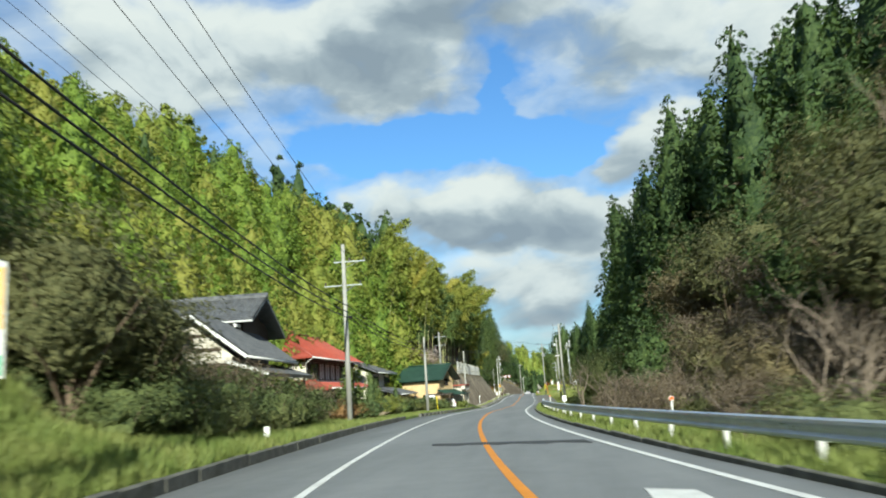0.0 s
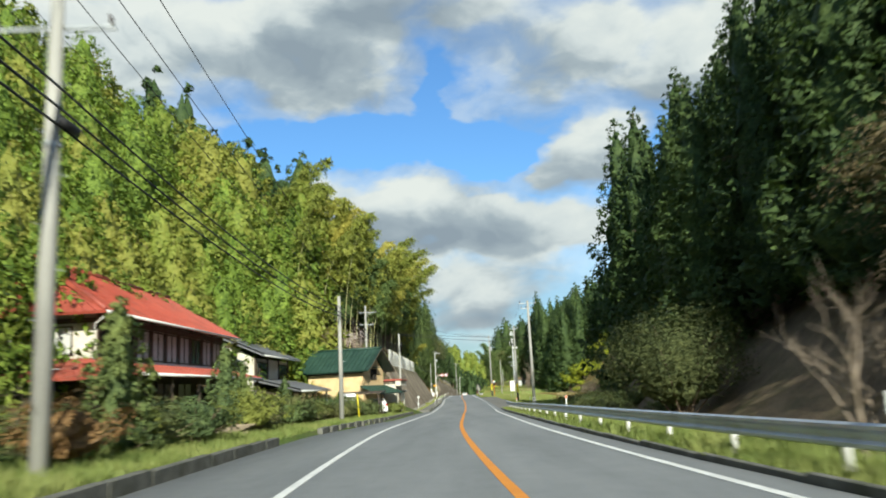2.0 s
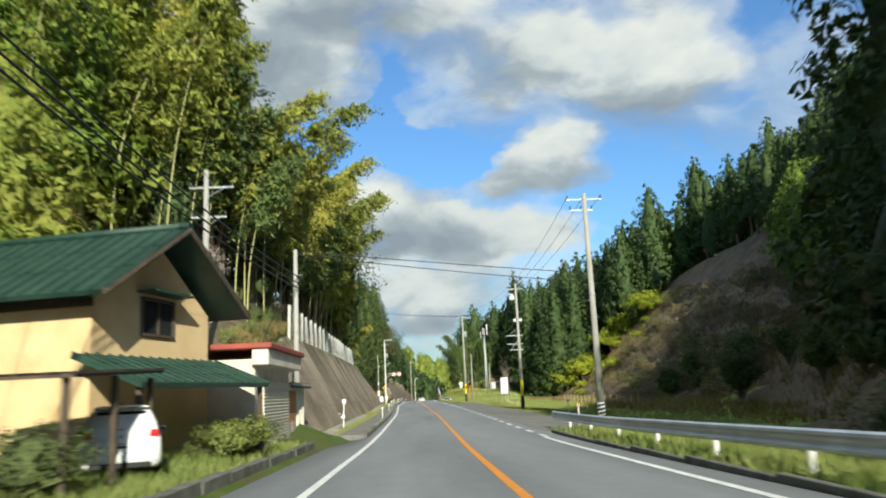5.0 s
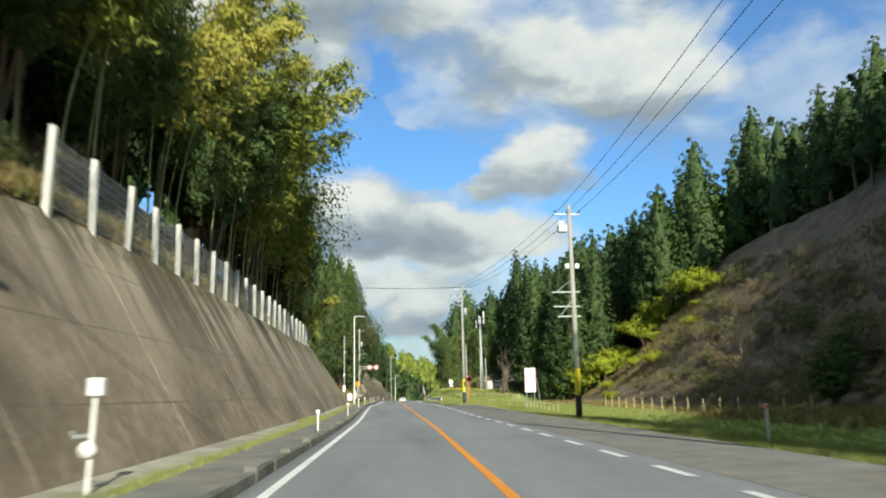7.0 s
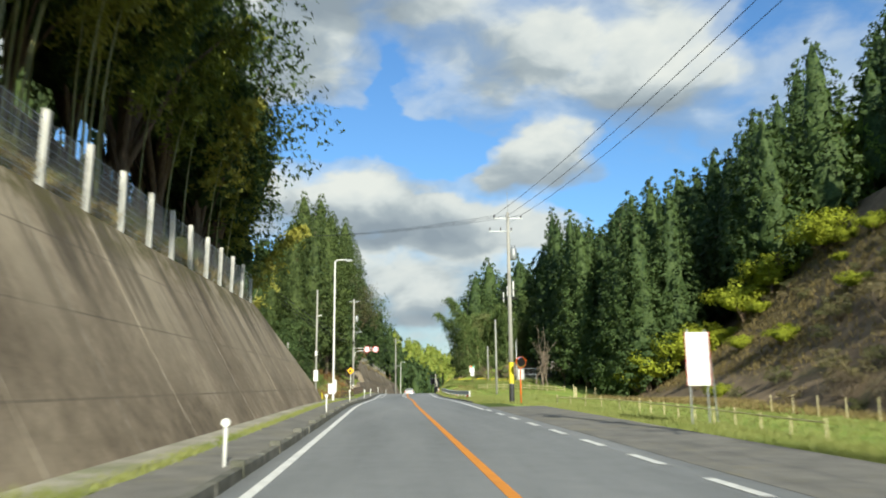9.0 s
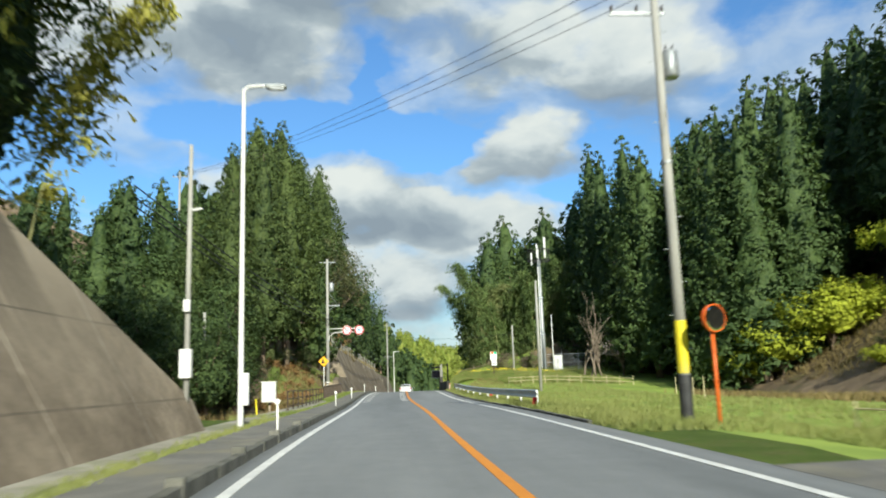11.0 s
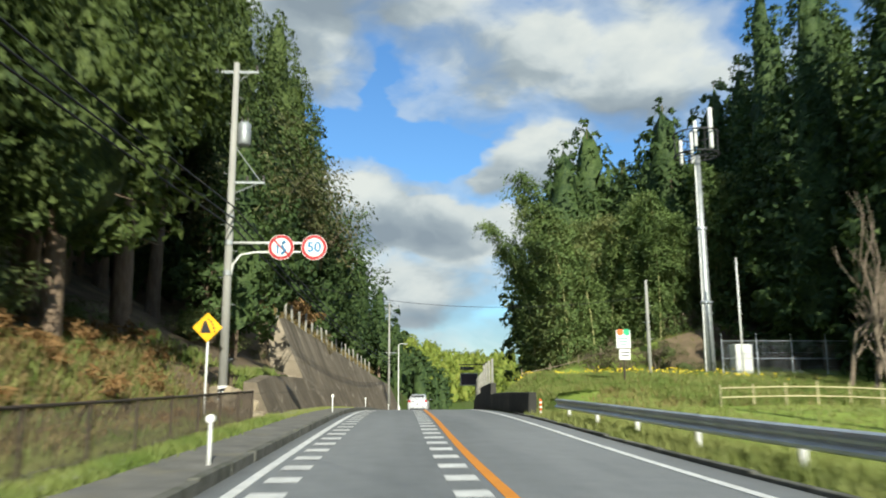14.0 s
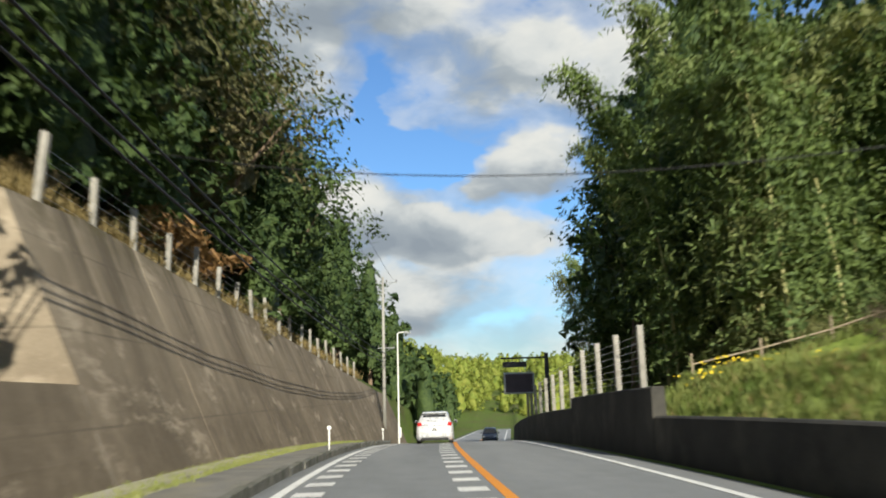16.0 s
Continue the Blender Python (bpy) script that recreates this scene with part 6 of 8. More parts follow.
def tiled_farmhouse():
    y0 = 42.0
    h = thing("house", place(at(-16.1, y0, 0.6), turn(y0)), "old farmhouse with a dark grey tiled roof and white gables", "house", "village houses")
    wall_box(h, -9.5, 3.0, 0.0, 5.0, -1.0, 6.0, M_PLASTER)
    wall_box(h, 3.0, 3.15, 0.0, 5.0, 2.8, 6.0, M_TIMBER, "timber_panel")
    roof_plane(h, (-10.4, -1.0, 5.75), (4.0, -1.0, 5.75), (4.0, 1.9, 7.3), (-10.4, 1.9, 7.3), M_TILE, "tile")
    roof_plane(h, (4.0, 5.9, 5.2), (-10.4, 5.9, 5.2), (-10.4, 1.9, 7.3), (4.0, 1.9, 7.3), M_TILE, "tile")
    ridge_cap(h, (-10.4, 1.9, 7.45), (4.05, 1.9, 7.45), M_TILE, 0.15)
    part("ridge_tile", Geo().box((-3.2, 1.9, 7.36), (14.5, 0.34, 0.16), bevel=0.02), M_TILE, h)
    part("gable", Geo().prism([(-0.2, 5.6), (5.0, 5.6), (1.9, 7.1)], "x", 2.9, 3.0), M_TIMBER, h)
    gutter(h, (-10.4, -1.06, 5.68), (4.0, -1.06, 5.68))
    part("bracket", Geo().box((3.0, -0.6, 5.5), (0.16, 0.8, 0.22), bevel=0.02), M_POSTW, h, "white plastered bracket under the eave")
    wall_box(h, -4.0, 4.3, -5.6, 0.0, -1.0, 3.5, M_PLASTER)
    part("gable", Geo().prism([(-3.2, 3.5), (4.4, 3.5), (2.5, 5.3)], "y", -5.6, -5.45), M_PLASTER, h)
    part("gable_beam", Geo().box((1.4, -5.64, 3.9), (4.8, 0.08, 0.16), bevel=0.01), M_TIMBER, h)
    part("gable_beam", Geo().box((2.0, -5.64, 4.6), (2.4, 0.08, 0.14), bevel=0.01), M_TIMBER, h)
    roof_plane(h, (5.3, -6.3, 3.45), (5.3, 3.2, 3.45), (2.5, 3.2, 5.6), (2.5, -6.3, 5.6), M_TILE, "tile")
    roof_plane(h, (-4.2, -0.6, 3.35), (-4.2, -6.3, 3.35), (2.5, -6.3, 5.6), (2.5, -0.6, 5.6), M_TILE, "tile")
    part("barge_board", Geo().box((3.9, -6.34, 4.46), (3.5, 0.07, 0.17), Matrix.Rotation(0.655, 3, "Y"), 0.01), M_POSTW, h, "white painted barge board")
    part("barge_board", Geo().box((-0.85, -6.34, 4.42), (7.0, 0.07, 0.17), Matrix.Rotation(-0.324, 3, "Y"), 0.01), M_POSTW, h, "white painted barge board")
    window(h, "y", -5.6, 0.4, 2.4, 4.0, 4.5, M_GLASS, 3)
    window(h, "y", 0.0, -3.6, -1.8, 5.0, 5.6, M_GLASS, 2)
    window(h, "x", 4.3, -5.0, -2.4, 1.0, 2.4, M_GLASS, 3)
    window(h, "y", -5.6, -3.4, 2.8, 0.6, 2.3, M_GLASS, 6)
    roof_plane(h, (6.2, -6.0, 2.55), (6.2, 3.6, 2.55), (4.2, 3.6, 3.25), (4.2, -6.0, 3.25), M_TILE, "tile")
    part("barge_board", Geo().box((5.2, -6.04, 2.9), (2.2, 0.07, 0.17), Matrix.Rotation(0.33, 3, "Y"), 0.01), M_POSTW, h, "white painted barge board")
    roof_plane(h, (-5.0, -7.6, 2.55), (4.4, -7.6, 2.55), (4.4, -5.5, 3.25), (-5.0, -5.5, 3.25), M_TIMBER, "seam", 0.06)
    for x in (-4.6, -1.6, 1.4, 4.1):
        part("porch_post", Geo().box((x, -7.3, 0.8), (0.13, 0.13, 3.4), bevel=0.01), M_POSTW, h)
    for y in (-5.8, -1.6, 2.6):
        part("porch_post", Geo().box((5.9, y, 0.8), (0.13, 0.13, 3.4), bevel=0.01), M_TIMBER, h)
    gutter(h, (5.38, -6.3, 3.4), (5.38, 3.2, 3.4))


def small_buildings():
    y0 = 111.2
    h = thing("garage", place(at(-6.35, y0, 0.1), turn(y0)), "cream garage with a roller shutter and dark red roof edge", "garage")
    wall_box(h, -3.6, -0.02, -3.0, 3.0, -0.6, 2.9, M_PLASTER)
    sh = part("roller_shutter", Geo().box((0.0, 0.4, 1.15), (0.05, 4.6, 2.3)), M_SHUTTER, h)
    for i in range(22):
        part("shutter_slat", Geo().tube([(0.03, -1.88, 0.07 + i * 0.105), (0.03, 2.68, 0.07 + i * 0.105)], 0.03, 6, True), M_SHUTTER, sh)
    part("fascia", Geo().box((0.18, 0, 2.95), (0.5, 6.4, 0.5), bevel=0.03), M_PLASTER, h)
    part("roof_edge", Geo().box((-1.6, 0, 3.28), (4.3, 6.6, 0.17), bevel=0.03), M_REDROOF, h, "dark red metal roof edge")
    y0 = 116.9
    s = thing("shed", place(at(-6.55, y0, 0.12), turn(y0)), "low metal shed with cream sheet walls and rusty sliding doors", "shed")
    wall_box(s, -1.25, -0.05, -2.45, 2.35, -0.4, 2.15, M_CREAMSHEET)
    for i in range(2):
        dr = part("sliding_door", Geo().box((0.0, -1.72 + i * 1.15, 1.0), (0.05, 1.12, 2.0), bevel=0.01), M_RUST, s, "rust-stained sliding door")
        part("door_handle", Geo().box((0.04, -1.28 + i * 0.5, 1.0), (0.03, 0.05, 0.18), bevel=0.005), M_DARKSTEEL, dr)
        part("lower_panel", Geo().box((0.032, -1.72 + i * 1.15, 0.42), (0.012, 0.9, 0.75)), M_SHEET, dr)
    for i in range(12):
        part("sheet_rib", Geo().tube([(-0.02, 0.42 + i * 0.165, 0.0), (-0.02, 0.42 + i * 0.165, 2.12)], 0.035, 6), M_CREAMSHEET, s)
    for i in range(7):
        part("sheet_rib", Geo().tube([(-1.18 + i * 0.18, -2.46, 0.0), (-1.18 + i * 0.18, -2.46, 2.12)], 0.032, 6), M_CREAMSHEET, s)
    part("shed_roof", Geo().box((-0.55, 0, 2.28), (1.7, 5.2, 0.10), Matrix.Rotation(0.06, 3, "Y"), 0.015), M_SHEET, s)
    part("fascia", Geo().box((0.26, 0, 2.2), (0.06, 5.1, 0.22), bevel=0.01), M_TIMBER, s)
    y0 = 97.0
    c = thing("carport", place(at(-8.2, y0 + 1.0, 0.15), turn(y0)), "low timber carport with a rusty sheet roof", "carport")
    roof_plane(c, (-1.8, -1.9, 1.92), (1.7, -1.9, 1.92), (1.7, 2.2, 2.1), (-1.8, 2.2, 2.1), M_TIMBER, "seam", 0.05)
    for x in (-1.6, 1.5):
        for y in (-1.7, 0.2, 2.0):
            part("carport_post", Geo().box((x, y, 0.8), (0.10, 0.10, 2.3), bevel=0.01), M_TIMBER, c)
    w = thing("timber_stack", place(stand(-9.0, 66.0, 0.0), turn(66)), "stack of weathered boards lying on bearers", "timber")
    for i in range(4):
        part("board", Geo().box((0.1 * i - 0.1, 0.1 * (i % 2), 0.18 + 0.07 * i), (0.9, 3.2 - 0.2 * i, 0.05), Matrix.Rotation(0.05 * (i - 1.5), 3, "Z"), 0.006), M_WOOD, w)
    for y in (-1.1, 1.1):
        part("bearer", Geo().box((0, y, 0.07), (1.0, 0.12, 0.16), bevel=0.01), M_WOOD, w)
    p = thing("garden_post", place(stand(-7.2, 88.5), turn(88)), "leaning yellow marker post in the grass", "post")
    part("marker_post", Geo().tube([(0, 0, -0.2), (-0.12, 0, 1.75)], 0.045, 10), M_YELLOW, p, smooth=True)


def build_houses():
    tiled_farmhouse()
    red_house()
    grey_house()
    ochre_house()
    small_buildings()


# ---- vehicles ----
M_SILVER = plain("silver_car_paint", (0.62, 0.63, 0.65), 0.28, 0.35)
M_WHITECAR = plain("white_car_paint", (0.75, 0.75, 0.74), 0.3)
M_NIGHT = plain("dark_car_paint", (0.05, 0.06, 0.08), 0.3, 0.3)
M_RUBBER = plain("tyre_rubber", (0.02, 0.02, 0.02), 0.85)
M_LENS = plain("red_lamp_lens", (0.42, 0.02, 0.02), 0.2)
M_CLEAR = plain("clear_lamp_lens", (0.6, 0.62, 0.64), 0.15)
M_CARGLASS = plain("tinted_car_glass", (0.012, 0.015, 0.018), 0.06)


def loft(stations, ringer):
    g = Geo()
    rings = [ringer(*s) for s in stations]
    n = len(rings[0])
    for r in rings:
        g.v += r
    for i in range(len(rings) - 1):
        g.f += [(i * n + j, i * n + (j + 1) % n, (i + 1) * n + (j + 1) % n, (i + 1) * n + j) for j in range(n)]
    g.f += [tuple(range(n)), tuple(range(len(rings) * n - 1, (len(rings) - 1) * n - 1, -1))]
    return g


def estate_car(m, paint, label, tall=0.0):
    """A five-door estate; its tail looks along local -y."""
    car = thing("car", m, label, "car")

    def lower(y, z0, z1, w):
        return [(-w * 0.90, y, z0), (-w, y, z0 + 0.12), (-w * 1.0, y, (z0 + z1) / 2), (-w * 0.965, y, z1 - 0.04), (-w * 0.90, y, z1), (w * 0.90, y, z1), (w * 0.965, y, z1 - 0.04), (w, y, (z0 + z1) / 2), (w, y, z0 + 0.12), (w * 0.90, y, z0)]
    body = part("body", loft([(-2.30, 0.42, 0.66, 0.74), (-2.26, 0.30, 0.92, 0.82), (-2.05, 0.24, 1.00, 0.875), (-1.2, 0.20, 1.02, 0.885), (0.6, 0.20, 0.99, 0.885), (1.5, 0.20, 0.90, 0.88), (2.1, 0.24, 0.74, 0.83), (2.30, 0.34, 0.60, 0.70)], lower), paint, car, smooth=True)

    def upper(y, z0, z1, w0, w1):
        return [(-w0, y, z0), (-(w0 * 0.5 + w1 * 0.5), y, z0 * 0.45 + z1 * 0.55), (-w1, y, z1 - 0.05), (-w1 * 0.86, y, z1), (w1 * 0.86, y, z1), (w1, y, z1 - 0.05), (w0 * 0.5 + w1 * 0.5, y, z0 * 0.45 + z1 * 0.55), (w0, y, z0)]
    t = tall
    cabin = part("cabin", loft([(-2.16, 0.98, 1.03, 0.80, 0.78), (-1.98, 0.98, 1.30 + t, 0.82, 0.70), (-1.76, 0.98, 1.49 + t, 0.83, 0.62), (-0.6, 0.98, 1.56 + t, 0.84, 0.63), (0.4, 0.97, 1.53 + t, 0.84, 0.62), (1.35, 0.93, 0.97, 0.82, 0.76)], upper), paint, car, smooth=True)
    part("rear_window", Geo().add([(-0.62, -2.125, 1.08), (0.62, -2.125, 1.08), (0.52, -1.885, 1.42 + t), (-0.52, -1.885, 1.42 + t), (-0.60, -2.10, 1.08), (0.60, -2.10, 1.08), (0.5, -1.86, 1.42 + t), (-0.5, -1.86, 1.42 + t)], [(0, 1, 2, 3), (7, 6, 5, 4), (0, 4, 5, 1), (3, 2, 6, 7)]), M_CARGLASS, car)
    part("windscreen", Geo().add([(-0.66, 1.22, 1.05), (0.66, 1.22, 1.05), (0.55, 0.52, 1.48 + t), (-0.55, 0.52, 1.48 + t)], [(0, 1, 2, 3)]), M_CARGLASS, car)
    for s in (-1, 1):
        part("side_window", Geo().add([(s * 0.835, -1.8, 1.06), (s * 0.835, 0.95, 1.06), (s * 0.70, 0.42, 1.42 + t), (s * 0.70, -1.65, 1.42 + t)], [(0, 1, 2, 3)]), M_CARGLASS, car)
        part("tail_light", Geo().box((s * 0.70, -2.17, 0.92), (0.20, 0.14, 0.34), Matrix.Rotation(s * 0.12, 3, "Y"), 0.03), M_LENS, car, "red tail lamp")
        part("headlight", Geo().box((s * 0.62, 2.16, 0.66), (0.34, 0.14, 0.14), bevel=0.03), M_CLEAR, car, "clear headlamp")
        mi = part("wing_mirror", Geo().box((s * 0.99, 0.75, 1.03), (0.18, 0.10, 0.13), bevel=0.03), paint, car)
        part("mirror_glass", Geo().box((s * 0.99, 0.694, 1.03), (0.14, 0.008, 0.09)), M_CARGLASS, mi)
        part("reflector", Geo().box((s * 0.66, -2.285, 0.47), (0.16, 0.02, 0.05)), M_LENS, car)
        for y in (-1.42, 1.36):
            wheel = part("wheel", Geo().tube([(s * 0.66, y, 0.32), (s * 0.68, y, 0.32), (s * 0.86, y, 0.32), (s * 0.88, y, 0.32)], [0.28, 0.32, 0.32, 0.28], 20), M_RUBBER, car, "black tyre", True)
            part("rim", Geo().tube([(s * 0.875, y, 0.32), (s * 0.895, y, 0.32)], [0.21, 0.17], 14), M_METAL, wheel)
    part("bumper", Geo().box((0, -2.24, 0.50), (1.56, 0.16, 0.24), bevel=0.05), paint, car)
    part("bumper_insert", Geo().box((0, -2.27, 0.33), (1.30, 0.12, 0.12), bevel=0.02), M_BLACK, car)
    plate = part("number_plate", Geo().box((0, -2.285, 0.76), (0.33, 0.02, 0.165), bevel=0.004), M_POSTW, car, "white plate with plain bars")
    part("plate_bar", Geo().box((0, -2.297, 0.735), (0.24, 0.006, 0.06)), M_BLACK, plate)
    part("plate_bar", Geo().box((0, -2.297, 0.805), (0.14, 0.006, 0.025)), M_BLACK, plate)
    part("badge", Geo().tube([(0, -2.24, 0.95), (0, -2.255, 0.95)], 0.045, 12), M_METAL, car)
    part("spoiler", Geo().box((0, -1.84, 1.50 + t), (1.16, 0.26, 0.035), Matrix.Rotation(-0.15, 3, "X"), 0.012), paint, car)
    part("wiper", Geo().tube([(0.05, -2.12, 1.11), (-0.35, -2.07, 1.17)], 0.012, 5), M_BLACK, car)
    part("antenna", Geo().tube([(0, -1.55, 1.52 + t), (0, -1.68, 1.62 + t)], [0.02, 0.008], 6), M_BLACK, car)
    return car


def kei_van(m):
    van = thing("van", m, "small white van parked under a carport", "van")

    def box_ring(y, z0, z1, w):
        return [(-w, y, z0), (-w, y, (z0 + z1) / 2), (-w * 0.9, y, z1 - 0.06), (-w * 0.8, y, z1), (w * 0.8, y, z1), (w * 0.9, y, z1 - 0.06), (w, y, (z0 + z1) / 2), (w, y, z0)]
    part("body", loft([(-1.6, 0.35, 1.55, 0.66), (-1.5, 0.28, 1.78, 0.72), (0.9, 0.28, 1.80, 0.73), (1.35, 0.28, 1.30, 0.72), (1.62, 0.34, 1.0, 0.66)], box_ring), M_WHITECAR, van, smooth=True)
    part("rear_window", Geo().box((0, -1.575, 1.32), (1.0, 0.03, 0.42), Matrix.Rotation(0.2, 3, "X"), 0.01), M_CARGLASS, van)
    for s in (-1, 1):
        part("side_window", Geo().box((s * 0.705, -0.3, 1.30), (0.03, 2.0, 0.42), bevel=0.01), M_CARGLASS, van)
        part("tail_light", Geo().box((s * 0.58, -1.59, 0.72), (0.14, 0.05, 0.2), bevel=0.01), M_LENS, van)
        for y in (-1.05, 1.05):
            part("wheel", Geo().tube([(s * 0.55, y, 0.27), (s * 0.73, y, 0.27)], 0.27, 16), M_RUBBER, van, smooth=True)


def build_vehicles():
    estate_car(place(at(-0.95, 294.5), turn(294)), M_SILVER, "silver estate car standing in the lane past the crest")
    estate_car(place(at(1.35, 347, 0.02), turn(347) + math.pi), M_NIGHT, "dark car standing in the opposite lane far down the road")
    kei_van(place(stand(-9.4, 97.2, 0.02), turn(97) + 0.2))
    estate_car(place(stand(-7.6, 101.0, 0.02), turn(101) + 0.35, 0.82), M_WHITECAR, "small white car parked beside the carport", 0.1)


# ---- roadside things ----
M_SIGNRED = plain("sign_red", (0.40, 0.014, 0.020), 0.45)
M_SIGNBLUE = plain("sign_blue", (0.03, 0.18, 0.36), 0.4)
M_SIGNYEL = plain("sign_yellow", (0.80, 0.42, 0.01), 0.4)
M_SIGNWHITE = plain("sign_white", (0.78, 0.78, 0.76), 0.4)
M_SIGNGREEN = plain("sign_green", (0.03, 0.42, 0.20), 0.4)
M_ORANGEP = plain("orange_plastic", (0.75, 0.14, 0.02), 0.4)
M_REFLW = plain("white_reflector", (0.82, 0.82, 0.74), 0.25)
M_BROWNP = worn("brown_paint", (0.035, 0.025, 0.018), (0.085, 0.06, 0.04), 3, 30, 0.6)
M_BAMBOOD = worn("dry_bamboo", (0.42, 0.36, 0.20), (0.62, 0.55, 0.34), 3, 30, 0.7)
M_PANEL = worn("dark_display_panel", (0.03, 0.022, 0.028), (0.065, 0.045, 0.055), 3, 60, 0.5)


def disc(y0, y1, r, cx_=0.0, cz=0.0, n=28):
    return Geo().tube([(cx_, y0, cz), (cx_, y1, cz)], r, n)


def text_part(name, body, size, m, mat, parent):
    cu = bpy.data.curves.new(name, "FONT")
    cu.body, cu.size, cu.align_x, cu.align_y, cu.extrude = body, size, "CENTER", "CENTER", 0.003
    cu.offset = 0.012
    cu.materials.append(mat)
    ob = new(name, cu)
    ob.parent, ob.matrix_basis = parent, m
    return ob


def build_signs():
    p = at(-7.06, 250.9)
    s = thing("traffic_sign", place(p + Vector((0, -0.02, 0)), turn(251)), "overhanging arm with two round red-rimmed regulatory signs", "traffic sign", "traffic signs")
    part("arm", Geo().tube([(0.12, 0, 5.98), (2.75, 0, 5.98)], 0.042, 10), M_POSTW, s, smooth=True)
    part("arm_brace", Geo().tube([(0.13, 0, 4.9), (0.16, 0, 5.25), (0.42, 0, 5.58), (0.9, 0, 5.66), (2.4, 0, 5.68)], 0.036, 10), M_POSTW, s, smooth=True)
    for z in (5.98, 4.95):
        part("clamp", Geo().tube([(0, 0, z - 0.08), (0, 0, z + 0.08)], 0.145, 14), M_METAL, s)
    for i, x in enumerate((1.76, 2.86)):
        f = part("sign_face", disc(-0.10, -0.075, 0.42, x, 5.82), M_SIGNRED, s, "round white sign with a red rim")
        part("sign_centre", disc(-0.112, -0.09, 0.315, x, 5.82), M_SIGNWHITE, f)
        part("sign_rim", disc(-0.095, -0.07, 0.432, x, 5.82), M_SIGNWHITE, f)
        if i:
            text_part("speed_number", "50", 0.47, pose(x, -0.116, 5.82, 90, 0, 0), M_SIGNBLUE, f)
        else:
            part("straight_arrow", Geo().box((x - 0.11, -0.114, 5.72), (0.06, 0.012, 0.26)), M_SIGNBLUE, f)
            part("arrow_head", Geo().prism([(x - 0.18, 5.84), (x - 0.04, 5.84), (x - 0.11, 5.95)], "y", -0.12, -0.108), M_SIGNBLUE, f)
            part("swerve_arrow", Geo().tube([(x + 0.02, -0.114, 5.58), (x + 0.14, -0.114, 5.70), (x + 0.02, -0.114, 5.86), (x + 0.08, -0.114, 5.98)], 0.055, 6), M_SIGNBLUE, f)
            part("arrow_head", Geo().prism([(x + 0.0, 5.96), (x + 0.17, 5.96), (x + 0.10, 6.08)], "y", -0.12, -0.108), M_SIGNBLUE, f)
            part("slash", Geo().box((x, -0.122, 5.82), (0.055, 0.010, 0.72), Matrix.Rotation(-0.785, 3, "Y")), M_SIGNRED, f)
    d = thing("warning_sign", place(stand(-7.3, 249.6), turn(250)), "yellow diamond falling rocks sign on a white post", "traffic sign", "traffic signs")
    part("sign_post", Geo().tube([(0, 0, -0.4), (0.02, 0, 3.3)], 0.035, 10), M_POSTW, d, smooth=True)
    f = part("sign_face", Geo().box((0, -0.05, 2.95), (0.66, 0.02, 0.66), Matrix.Rotation(0.785, 3, "Y"), 0.006), M_SIGNYEL, d, "yellow diamond plate")
    part("slope_symbol", Geo().prism([(-0.22, 2.78), (0.12, 2.78), (0.06, 2.92), (-0.05, 3.16), (-0.12, 3.14)], "y", -0.068, -0.058), M_BLACK, f)
    for x, z, q in ((0.10, 3.13, 0.035), (0.16, 3.04, 0.03), (0.20, 2.93, 0.035), (0.02, 3.20, 0.025), (0.22, 2.82, 0.03)):
        part("rock_symbol", disc(-0.068, -0.058, q, x, z, 6), M_BLACK, f)


def delineator(y, d, label, tall=0.70, mat=None, r=0.055):
    t = thing("delineator", place(stand(d, y) if d > 0 else at(d, y, 0.12), turn(y)), label, "delineator", "roadside delineators")
    part("marker_post", Geo().tube([(0, 0, -0.3), (0, 0, tall - 0.02)], 0.028, 10), M_POSTW, t, smooth=True)
    f = part("reflector_head", disc(-0.035, 0.035, r + 0.012, 0, tall), M_POSTW, t)
    part("reflector", disc(-0.045, 0.04, r, 0, tall), mat or M_REFLW, f)
    return t


